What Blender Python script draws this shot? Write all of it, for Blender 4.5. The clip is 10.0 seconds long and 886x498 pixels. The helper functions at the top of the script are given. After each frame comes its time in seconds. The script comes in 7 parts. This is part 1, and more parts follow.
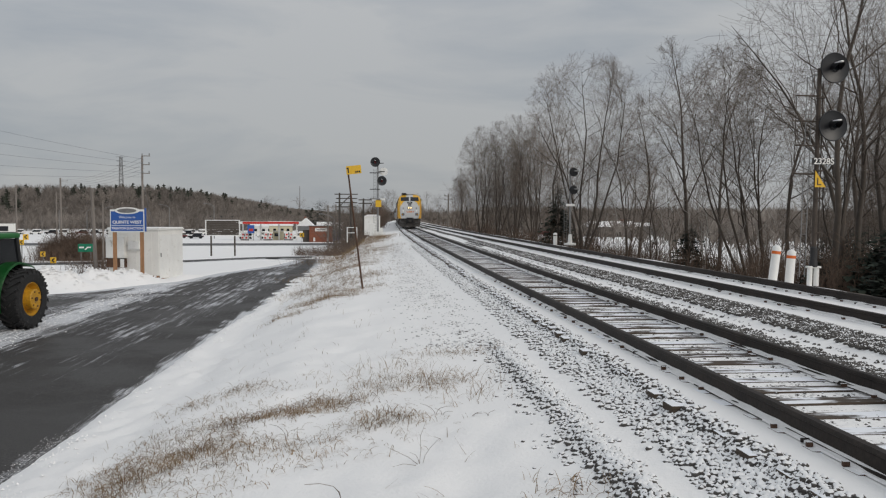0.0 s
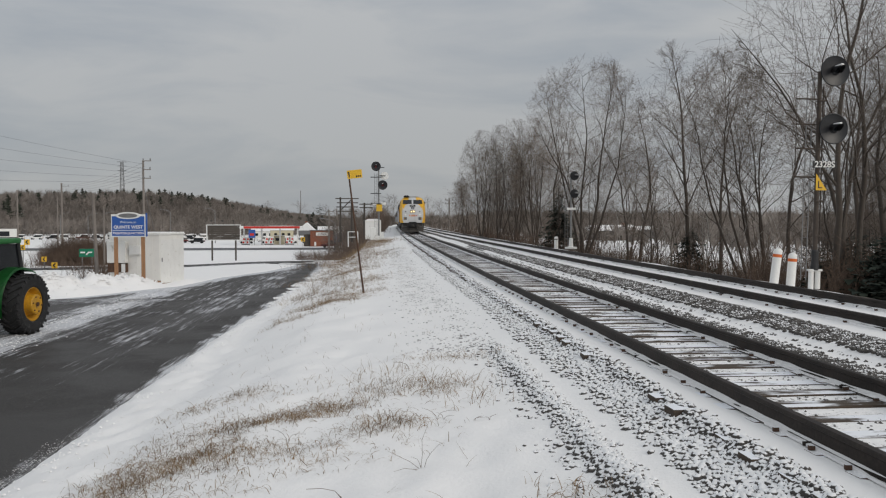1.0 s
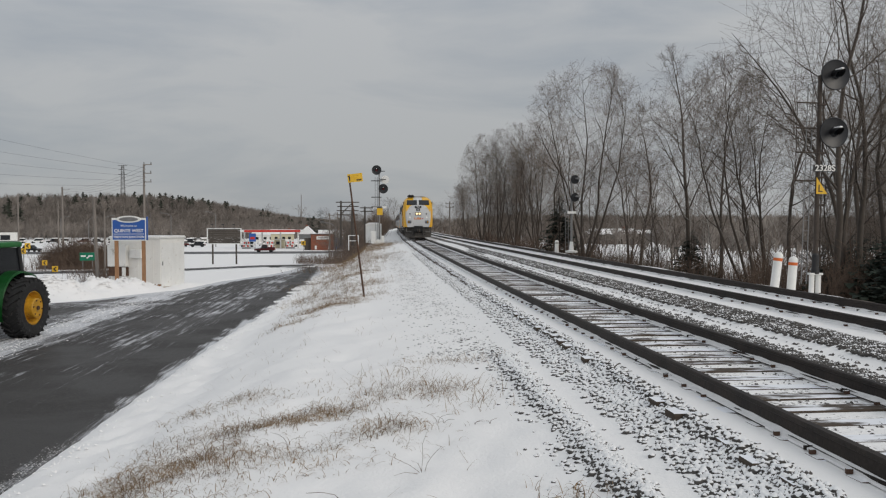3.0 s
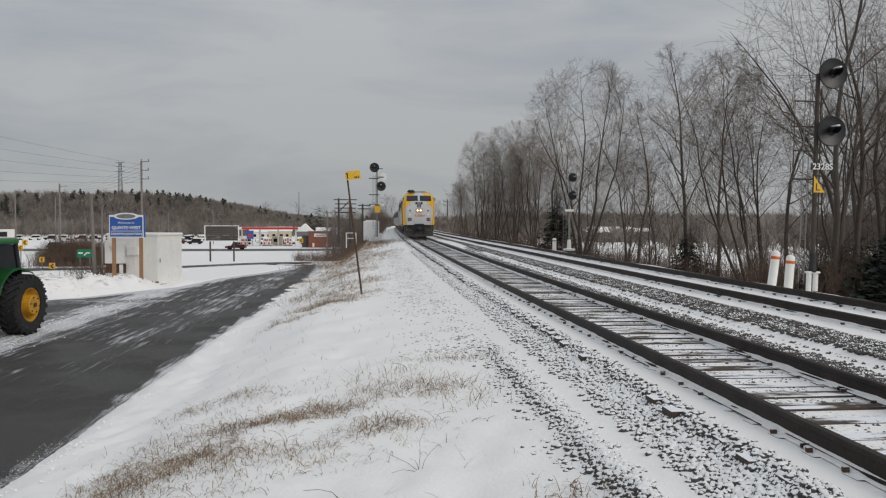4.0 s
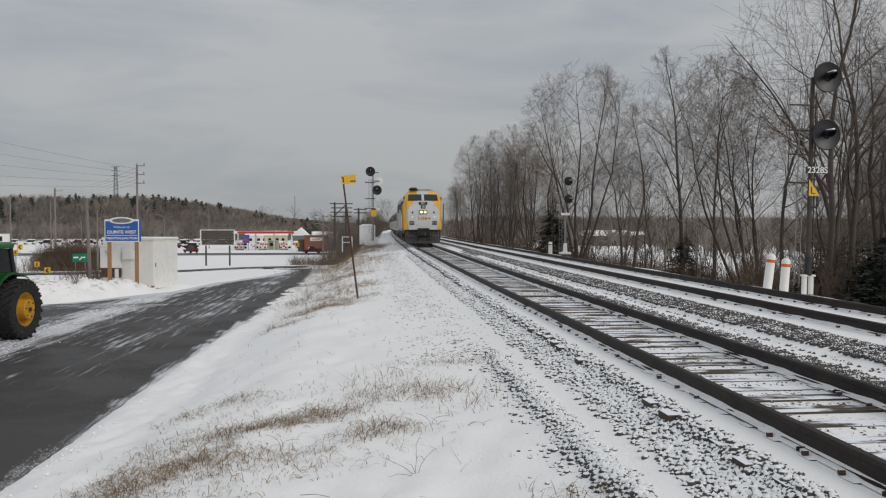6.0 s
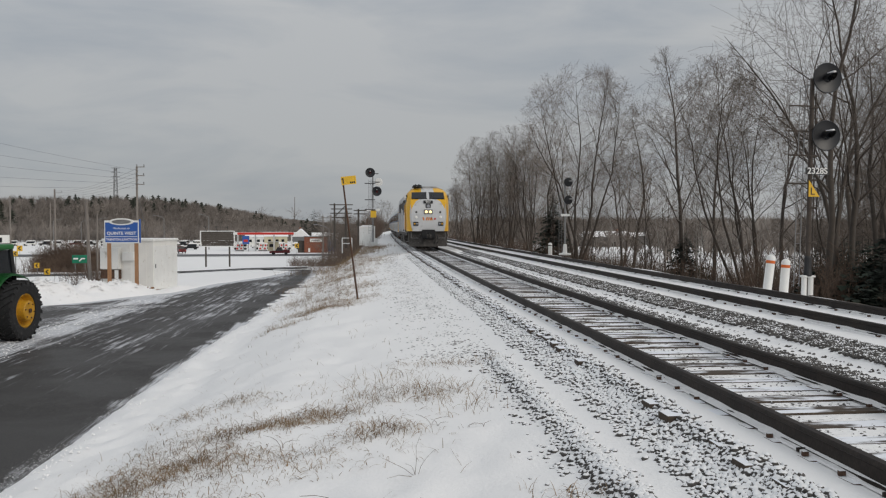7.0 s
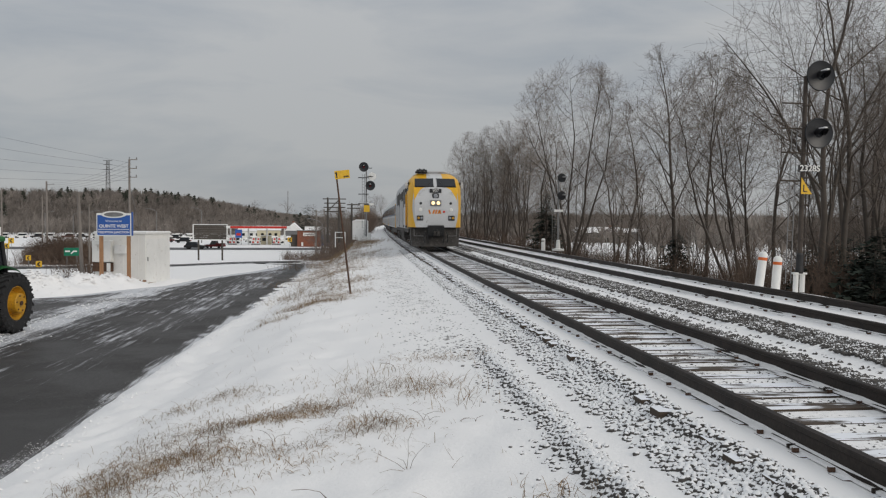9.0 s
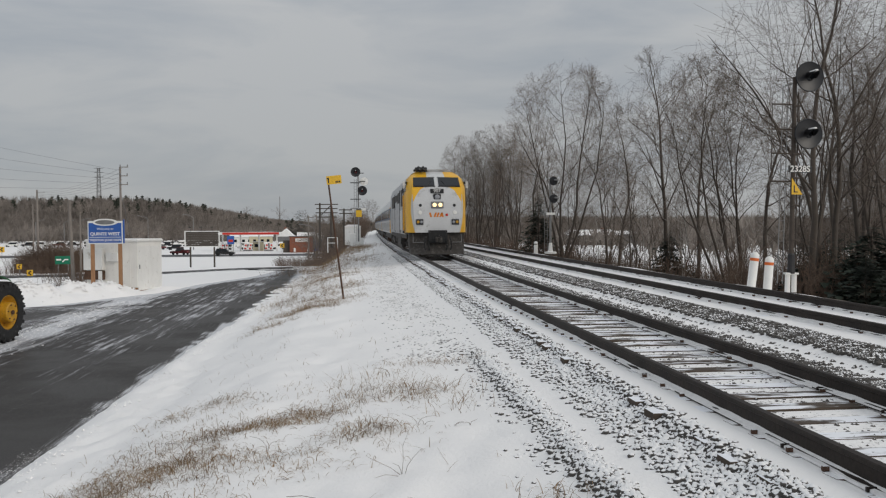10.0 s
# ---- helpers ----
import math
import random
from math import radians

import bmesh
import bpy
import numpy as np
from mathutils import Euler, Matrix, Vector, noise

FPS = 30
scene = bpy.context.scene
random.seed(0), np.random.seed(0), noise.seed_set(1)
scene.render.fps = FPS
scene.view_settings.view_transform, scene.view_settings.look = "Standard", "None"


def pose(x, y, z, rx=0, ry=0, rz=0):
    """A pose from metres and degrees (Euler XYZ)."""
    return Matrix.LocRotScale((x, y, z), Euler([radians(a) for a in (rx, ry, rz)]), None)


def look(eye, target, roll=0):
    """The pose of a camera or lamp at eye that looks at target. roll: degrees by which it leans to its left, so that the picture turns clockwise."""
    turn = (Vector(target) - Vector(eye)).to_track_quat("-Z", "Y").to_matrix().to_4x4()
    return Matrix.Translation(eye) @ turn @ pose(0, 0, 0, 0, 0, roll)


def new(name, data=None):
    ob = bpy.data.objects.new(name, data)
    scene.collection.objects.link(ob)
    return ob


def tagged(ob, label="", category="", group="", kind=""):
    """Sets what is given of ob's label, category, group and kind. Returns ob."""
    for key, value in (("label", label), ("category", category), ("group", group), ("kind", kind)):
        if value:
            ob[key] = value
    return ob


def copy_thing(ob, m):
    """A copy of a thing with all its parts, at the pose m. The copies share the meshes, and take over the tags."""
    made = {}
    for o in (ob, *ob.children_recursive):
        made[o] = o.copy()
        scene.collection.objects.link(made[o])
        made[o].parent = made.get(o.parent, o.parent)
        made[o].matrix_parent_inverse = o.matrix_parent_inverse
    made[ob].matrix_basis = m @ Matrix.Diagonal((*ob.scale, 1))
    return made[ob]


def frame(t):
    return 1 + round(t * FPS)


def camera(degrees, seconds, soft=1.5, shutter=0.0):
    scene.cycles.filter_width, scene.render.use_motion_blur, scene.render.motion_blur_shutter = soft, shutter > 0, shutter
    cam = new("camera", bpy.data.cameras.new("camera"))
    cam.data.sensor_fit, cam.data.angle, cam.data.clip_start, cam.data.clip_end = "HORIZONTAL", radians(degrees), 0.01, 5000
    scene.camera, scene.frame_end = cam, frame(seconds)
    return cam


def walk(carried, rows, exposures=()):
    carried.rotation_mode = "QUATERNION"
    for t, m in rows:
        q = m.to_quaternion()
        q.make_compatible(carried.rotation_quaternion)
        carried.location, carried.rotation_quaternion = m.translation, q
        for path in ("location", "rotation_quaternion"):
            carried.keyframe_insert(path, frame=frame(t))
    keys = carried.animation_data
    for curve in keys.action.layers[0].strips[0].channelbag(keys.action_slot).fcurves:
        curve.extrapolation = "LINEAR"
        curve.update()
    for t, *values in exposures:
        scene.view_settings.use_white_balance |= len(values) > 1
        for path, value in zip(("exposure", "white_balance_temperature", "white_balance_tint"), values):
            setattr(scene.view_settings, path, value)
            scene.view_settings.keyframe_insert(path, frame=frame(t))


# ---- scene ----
# ---- camera and its walk ----
EYE = (0.0, 0.0, 1.564)
LENS = 55.5
cam = camera(LENS, 10.0, soft=1.2)


def aim(yaw, pitch, roll):
    m = Matrix.Rotation(radians(yaw), 4, "Z") @ Matrix.Rotation(radians(90 + pitch), 4, "X") @ Matrix.Rotation(radians(-roll), 4, "Z")
    return Matrix.Translation(EYE) @ m


PATH = [
    (0.0, -4.821, -2.268, -0.064), (0.5, -4.814, -2.112, 0.002), (1.0, -4.755, -1.991, 0.089), (1.5, -4.751, -1.906, 0.066),
    (2.0, -4.705, -1.865, 0.109), (2.5, -4.700, -1.684, 0.108), (4.0, -4.878, -1.899, -0.037), (4.5, -5.000, -1.844, -0.060),
    (5.0, -5.048, -1.761, 0.001), (5.5, -5.121, -1.697, 0.012), (7.0, -5.155, -1.567, 0.076), (7.5, -5.175, -1.581, -0.058),
    (8.0, -5.230, -1.610, -0.117), (8.5, -5.314, -1.737, -0.049), (9.0, -5.620, -1.913, -0.298), (9.5, -5.990, -1.876, 0.056),
    (10.0, -6.121, -1.629, 0.326),
]
walk(cam, [(t, aim(y, p, r)) for t, y, p, r in PATH])

# ---- world, sun, exposure ----
SUN_ELEV, SUN_TURN = 26.0, 135.0
scene.view_settings.exposure = 0.0
world = bpy.data.worlds.new("overcast_sky")
scene.world = world
world.use_nodes = True


def build_world():
    nt = world.node_tree
    nt.nodes.clear()
    n = nt.nodes.new
    out = n("ShaderNodeOutputWorld")
    mix = n("ShaderNodeMixShader")
    clear, cloud = n("ShaderNodeBackground"), n("ShaderNodeBackground")
    sky = n("ShaderNodeTexSky")
    sky.sky_type, sky.sun_disc = "NISHITA", False
    sky.sun_elevation, sky.sun_rotation = radians(SUN_ELEV), radians(SUN_TURN)
    clear.inputs["Strength"].default_value = 0.06
    tc, sep = n("ShaderNodeTexCoord"), n("ShaderNodeSeparateXYZ")
    # an overcast sky is brighter towards the zenith
    up = n("ShaderNodeMapRange")
    up.inputs[1].default_value, up.inputs[2].default_value = 0.0, 1.0
    up.inputs[3].default_value, up.inputs[4].default_value = SKY_LOW, SKY_HIGH
    mp = n("ShaderNodeMapping")
    mp.inputs["Scale"].default_value = (1.0, 1.0, 4.2)
    mp.inputs["Rotation"].default_value = (radians(4), radians(-7), 0)
    n1, n2 = n("ShaderNodeTexNoise"), n("ShaderNodeTexNoise")
    n1.inputs["Scale"].default_value, n1.inputs["Detail"].default_value, n1.inputs["Roughness"].default_value = 3.4, 8, 0.56
    n1.inputs["Distortion"].default_value = 0.4
    n2.inputs["Scale"].default_value, n2.inputs["Detail"].default_value = 1.5, 4
    ramp = n("ShaderNodeValToRGB")
    ramp.color_ramp.elements[0].position, ramp.color_ramp.elements[0].color = 0.44, (0.81, 0.872, 0.945, 1)
    ramp.color_ramp.elements[1].position, ramp.color_ramp.elements[1].color = 0.57, (1.035, 1.062, 1.085, 1)
    avg = n("ShaderNodeMath")
    avg.operation = "MULTIPLY_ADD"
    avg.inputs[1].default_value, avg.inputs[2].default_value = 0.5, 0.25
    add = n("ShaderNodeMath")
    add.operation = "MULTIPLY_ADD"
    add.inputs[1].default_value = 0.5
    ln = nt.links.new
    ln(tc.outputs["Generated"], sep.inputs[0])
    ln(sep.outputs["Z"], up.inputs[0])
    ln(tc.outputs["Generated"], mp.inputs[0])
    ln(mp.outputs[0], n1.inputs["Vector"])
    ln(mp.outputs[0], n2.inputs["Vector"])
    ln(n2.outputs[0], avg.inputs[0])
    ln(n1.outputs[0], add.inputs[0])
    ln(avg.outputs[0], add.inputs[2])
    sub = n("ShaderNodeMath")
    sub.operation = "SUBTRACT"
    sub.inputs[1].default_value = 0.25
    ln(add.outputs[0], sub.inputs[0])
    ln(sub.outputs[0], ramp.inputs[0])
    ln(ramp.outputs[0], cloud.inputs["Color"])
    ln(up.outputs[0], cloud.inputs["Strength"])
    ln(sky.outputs[0], clear.inputs["Color"])
    mix.inputs[0].default_value = 0.93
    ln(clear.outputs[0], mix.inputs[1])
    ln(cloud.outputs[0], mix.inputs[2])
    ln(mix.outputs[0], out.inputs["Surface"])


SKY_LOW, SKY_HIGH = 0.384, 0.74
build_world()
sun = new("sun", bpy.data.lights.new("sun", "SUN"))
sun.data.energy, sun.data.angle, sun.data.color = 1.2, radians(30), (1.0, 0.92, 0.82)
sun.matrix_world = look((40 * math.sin(radians(SUN_TURN)), 40 * math.cos(radians(SUN_TURN)), 40 * math.tan(radians(SUN_ELEV))), (0, 0, 0))


# ---- materials ----
def shade(name, color, rough=0.7, metal=0.0, vary=0.25, grain=40.0, large=1.5, bump=0.2, tint=None, snow=0.0, rand=0.0, spec=0.5, stretch=(1, 1, 1), glow=0.0, dirt=None, dirt_amount=0.0, dist=0.01):
    """A surface with fine grain and large stains; snow: share of upward faces that hold snow."""
    m = bpy.data.materials.new(name)
    m.use_nodes = True
    nt = m.node_tree
    b = nt.nodes["Principled BSDF"]
    n, ln = nt.nodes.new, nt.links.new
    tc = n("ShaderNodeTexCoord")
    mp = n("ShaderNodeMapping")
    mp.inputs["Scale"].default_value = stretch
    ln(tc.outputs["Object"], mp.inputs[0])
    fine, big = n("ShaderNodeTexNoise"), n("ShaderNodeTexNoise")
    fine.inputs["Scale"].default_value, fine.inputs["Detail"].default_value = grain, 5
    big.inputs["Scale"].default_value, big.inputs["Detail"].default_value = large, 4
    for t in (fine, big):
        ln(mp.outputs[0], t.inputs["Vector"])
    dark = tuple(c * (1 - vary) for c in color)
    light = tint if tint else tuple(min(1, c * (1 + vary * 0.7)) for c in color)
    mixv = n("ShaderNodeMath")
    mixv.operation = "ADD"
    ln(fine.outputs[0], mixv.inputs[0])
    ln(big.outputs[0], mixv.inputs[1])
    last = mixv
    if rand:
        oi = n("ShaderNodeObjectInfo")
        r = n("ShaderNodeMath")
        r.operation = "MULTIPLY_ADD"
        r.inputs[1].default_value = rand
        ln(oi.outputs["Random"], r.inputs[0])
        ln(mixv.outputs[0], r.inputs[2])
        last = r
    ramp = n("ShaderNodeValToRGB")
    mul = n("ShaderNodeMath")
    mul.operation = "MULTIPLY"
    mul.inputs[1].default_value = 1 / (2 + rand)
    ln(last.outputs[0], mul.inputs[0])
    ramp.color_ramp.elements[0].position, ramp.color_ramp.elements[0].color = 0.33, (*dark, 1)
    ramp.color_ramp.elements[1].position, ramp.color_ramp.elements[1].color = 0.67, (*light, 1)
    ln(mul.outputs[0], ramp.inputs[0])
    col = ramp.outputs[0]
    if dirt:
        dn = n("ShaderNodeTexNoise")
        dn.inputs["Scale"].default_value, dn.inputs["Detail"].default_value, dn.inputs["Roughness"].default_value = large * 2.3, 7, 0.7
        ln(mp.outputs[0], dn.inputs["Vector"])
        dr = n("ShaderNodeMapRange")
        dr.inputs[1].default_value, dr.inputs[2].default_value = 0.62 - dirt_amount * 0.4, 0.72 - dirt_amount * 0.3
        ln(dn.outputs[0], dr.inputs[0])
        dm = n("ShaderNodeMix")
        dm.data_type = "RGBA"
        dm.inputs[7].default_value = (*dirt, 1)
        ln(dr.outputs[0], dm.inputs[0])
        ln(col, dm.inputs[6])
        col = dm.outputs[2]
    if snow:
        geo, sp = n("ShaderNodeNewGeometry"), n("ShaderNodeSeparateXYZ")
        ln(geo.outputs["Normal"], sp.inputs[0])
        sn = n("ShaderNodeTexNoise")
        sn.inputs["Scale"].default_value, sn.inputs["Detail"].default_value = 9.0, 4
        ln(geo.outputs["Position"], sn.inputs["Vector"])
        a = n("ShaderNodeMath")
        a.operation = "ADD"
        ln(sp.outputs["Z"], a.inputs[0])
        ln(sn.outputs[0], a.inputs[1])
        mr = n("ShaderNodeMapRange")
        mr.inputs[1].default_value, mr.inputs[2].default_value = 1.72 - snow, 1.82 - snow
        ln(a.outputs[0], mr.inputs[0])
        sm = n("ShaderNodeMix")
        sm.data_type = "RGBA"
        sm.inputs[7].default_value = (0.85, 0.855, 0.865, 1)
        ln(mr.outputs[0], sm.inputs[0])
        ln(col, sm.inputs[6])
        col = sm.outputs[2]
    ln(col, b.inputs["Base Color"])
    b.inputs["Roughness"].default_value = rough
    b.inputs["Metallic"].default_value = metal
    b.inputs["Specular IOR Level"].default_value = spec
    if bump:
        bp = n("ShaderNodeBump")
        bp.inputs["Strength"].default_value, bp.inputs["Distance"].default_value = bump, dist
        ln(fine.outputs[0], bp.inputs["Height"])
        ln(bp.outputs[0], b.inputs["Normal"])
    if glow:
        b.inputs["Emission Color"].default_value = (*color, 1)
        b.inputs["Emission Strength"].default_value = glow
    return m


SNOW = (0.875, 0.868, 0.862)
M = {
    "rail": shade("rail_steel", (0.017, 0.013, 0.011), 0.65, 0.0, 0.4, 30, 3, 0.3, tint=(0.034, 0.025, 0.02), spec=0.3),
    "plate": shade("snowy_rusted_plate", (0.10, 0.055, 0.035), 0.8, 0.1, 0.5, 60, 5, 0.3, snow=0.75),
    "snow": shade("packed_snow", SNOW, 0.6, 0, 0.08, 18, 0.7, 0.5, dist=0.03),
    "mast": shade("dull_brown_mast_paint", (0.07, 0.055, 0.045), 0.75, 0.1, 0.35, 40, 4, 0.2),
    "white_metal": shade("white_painted_metal", (0.80, 0.79, 0.755), 0.5, 0.0, 0.08, 25, 1.2, 0.05, dirt=(0.42, 0.38, 0.32), dirt_amount=0.05),
    "rust": shade("rusted_steel", (0.10, 0.055, 0.035), 0.8, 0.2, 0.5, 60, 5, 0.4),
    "wood_pole": shade("weathered_pole_wood", (0.21, 0.185, 0.165), 0.85, 0, 0.35, 30, 3, 0.4, stretch=(1, 1, 0.1)),
    "timber": shade("treated_post_wood", (0.32, 0.17, 0.085), 0.75, 0, 0.3, 40, 4, 0.3, stretch=(1, 1, 0.1)),
    "black": shade("black_painted_metal", (0.018, 0.018, 0.02), 0.5, 0.0, 0.4, 30, 3, 0.1),
    "signal_face": shade("signal_target_paint", (0.016, 0.017, 0.02), 0.42, 0.0, 0.3, 30, 5, 0.05),
    "grey_steel": shade("galvanised_steel", (0.24, 0.24, 0.24), 0.5, 0.6, 0.25, 40, 4, 0.1),
    "yellow": shade("yellow_sign_paint", (0.75, 0.45, 0.03), 0.55, 0, 0.12, 30, 3, 0.05),
    "white_paint": shade("white_paint", (0.78, 0.78, 0.76), 0.55, 0, 0.08, 30, 2, 0.05, dirt=(0.5, 0.46, 0.4), dirt_amount=0.06),
    "orange": shade("orange_reflective_band", (0.62, 0.13, 0.02), 0.5, 0, 0.15, 30, 4, 0.05),
    "blue": shade("blue_sign_paint", (0.026, 0.10, 0.37), 0.45, 0, 0.12, 25, 2, 0.04),
    "green_sign": shade("green_sign_paint", (0.0, 0.17, 0.09), 0.5, 0, 0.1, 25, 3, 0.04),
    "brick": shade("red_brick_wall", (0.24, 0.085, 0.05), 0.85, 0, 0.25, 12, 1.5, 0.3),
    "red": shade("red_painted_fascia", (0.55, 0.03, 0.02), 0.45, 0, 0.1, 8, 1, 0.03),
    "train_grey": shade("silver_grey_train_paint", (0.56, 0.565, 0.57), 0.4, 0.05, 0.1, 20, 1.2, 0.03, dirt=(0.30, 0.29, 0.27), dirt_amount=0.10),
    "train_yellow": shade("yellow_train_paint", (0.78, 0.42, 0.012), 0.4, 0, 0.1, 20, 1.5, 0.03, dirt=(0.42, 0.26, 0.06), dirt_amount=0.06),
    # train grey darkened: the hood side's shade is put into the colour, plus grime
    "hood_shade_grey": shade("grimy_shaded_hood_paint", (0.40, 0.405, 0.415), 0.45, 0.05, 0.16, 20, 1.2, 0.03, dirt=(0.20, 0.19, 0.175), dirt_amount=0.22),
    "train_dark": shade("grimy_underframe", (0.045, 0.04, 0.036), 0.8, 0.1, 0.5, 25, 3, 0.4, dirt=(0.12, 0.11, 0.10), dirt_amount=0.2),
    "train_blue": shade("dark_teal_train_stripe", (0.03, 0.06, 0.12), 0.4, 0, 0.2, 20, 2, 0.03),
    "glass": shade("dark_tinted_glass", (0.012, 0.014, 0.017), 0.08, 0, 0.2, 5, 1, 0.0, spec=0.4),
    "lamp_on": shade("lit_headlight_lens", (1.0, 0.72, 0.34), 0.3, 0, 0.02, 30, 3, 0.0, glow=1.6),
    "red_lens": shade("dim_red_signal_lens", (0.10, 0.008, 0.010), 0.2, 0, 0.05, 20, 5, 0.0, glow=0.05),
    "lens": shade("clear_lamp_lens", (0.35, 0.36, 0.38), 0.12, 0.3, 0.2, 30, 8, 0.0),
    "logo_orange": shade("orange_logo_paint", (0.66, 0.20, 0.01), 0.45, 0, 0.1, 30, 3, 0.03),
    "rubber": shade("tyre_rubber", (0.016, 0.016, 0.017), 0.85, 0, 0.4, 30, 4, 0.4, dirt=(0.10, 0.095, 0.09), dirt_amount=0.08),
    "tractor_green": shade("green_tractor_paint", (0.012, 0.13, 0.025), 0.4, 0, 0.2, 20, 2, 0.04),
    "tractor_yellow": shade("yellow_wheel_paint", (0.52, 0.27, 0.015), 0.5, 0, 0.25, 18, 3, 0.08, dirt=(0.19, 0.12, 0.05), dirt_amount=0.15),
    "bare_stone": shade("exposed_ballast_stone", (0.085, 0.078, 0.072), 0.9, 0, 0.5, 30, 8, 0.4, snow=0.30),
    "pale_bark": shade("pale_sapling_bark", (0.36, 0.34, 0.31), 0.9, 0, 0.4, 14, 3, 0.3),
    "bark": shade("grey_brown_bark", (0.085, 0.070, 0.058), 0.9, 0, 0.35, 14, 1.5, 0.5, rand=0.6, stretch=(1, 1, 0.2)),
    "twig": shade("fine_twigs", (0.17, 0.138, 0.115), 0.9, 0, 0.3, 6, 1, 0.0, rand=0.8),
    "needle": shade("dark_conifer_needles", (0.016, 0.026, 0.016), 0.85, 0, 0.4, 9, 1.5, 0.0, snow=-0.05),
    "dead_grass": shade("dead_straw_grass", (0.16, 0.10, 0.052), 0.9, 0, 0.4, 25, 2.0, 0.0, tint=(0.35, 0.24, 0.135)),
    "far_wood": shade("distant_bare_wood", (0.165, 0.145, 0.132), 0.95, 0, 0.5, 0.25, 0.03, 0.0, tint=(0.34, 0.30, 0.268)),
    "far_pine": shade("distant_pines", (0.042, 0.048, 0.036), 0.95, 0, 0.4, 0.4, 0.05, 0.0),
    "brush": shade("bare_brush_stems", (0.115, 0.08, 0.06), 0.9, 0, 0.4, 4, 0.5, 0.0, tint=(0.21, 0.145, 0.105)),
    "stone": shade("ballast_stone", (0.085, 0.078, 0.072), 0.9, 0, 0.5, 30, 8, 0.4, snow=0.60),
    "board": shade("dark_weathered_boards", (0.075, 0.064, 0.054), 0.8, 0, 0.3, 20, 2, 0.2, stretch=(0.1, 1, 1)),
    "wire": shade("overhead_wire", (0.10, 0.10, 0.11), 0.7, 0.3, 0.2, 5, 1, 0.0),
    "maroon": shade("dark_red_car_paint", (0.10, 0.009, 0.011), 0.3, 0.1, 0.1, 10, 1, 0.0),
    "car_black": shade("black_car_paint", (0.012, 0.012, 0.014), 0.3, 0.1, 0.2, 10, 1, 0.0),
    "cream": shade("cream_siding", (0.55, 0.50, 0.36), 0.7, 0, 0.1, 6, 0.5, 0.05),
    "roof_dark": shade("snowy_shingle_roof", (0.09, 0.085, 0.085), 0.9, 0, 0.2, 8, 1, 0.1, snow=0.55),
    "asphalt_far": shade("wet_street_asphalt", (0.06, 0.062, 0.066), 0.55, 0, 0.3, 3, 0.2, 0.1, dirt=(0.5, 0.51, 0.53), dirt_amount=0.04, stretch=(0.1, 1, 1)),
}


def mix_rgb(nt, fac, a, b):
    m = nt.nodes.new("ShaderNodeMix")
    m.data_type = "RGBA"
    for sock, v in ((m.inputs[0], fac), (m.inputs[6], a), (m.inputs[7], b)):
        if isinstance(v, (tuple, float, int)):
            sock.default_value = v if not isinstance(v, tuple) else (*v, 1)
        else:
            nt.links.new(v, sock)
    return m.outputs[2]


def tex(nt, kind, vec, scale, detail=4, rough=0.5):
    t = nt.nodes.new(kind)
    t.inputs["Scale"].default_value = scale
    if kind == "ShaderNodeTexNoise":
        t.inputs["Detail"].default_value, t.inputs["Roughness"].default_value = detail, rough
    nt.links.new(vec, t.inputs["Vector"])
    return t.outputs[0]


def ranged(nt, v, a, b, c=0.0, d=1.0):
    r = nt.nodes.new("ShaderNodeMapRange")
    for i, k in enumerate((a, b, c, d)):
        r.inputs[i + 1].default_value = k
    nt.links.new(v, r.inputs[0])
    return r.outputs[0]


def calc(nt, op, a, b):
    m = nt.nodes.new("ShaderNodeMath")
    m.operation = op
    for i, v in enumerate((a, b)):
        if isinstance(v, (float, int)):
            m.inputs[i].default_value = v
        else:
            nt.links.new(v, m.inputs[i])
    return m.outputs[0]


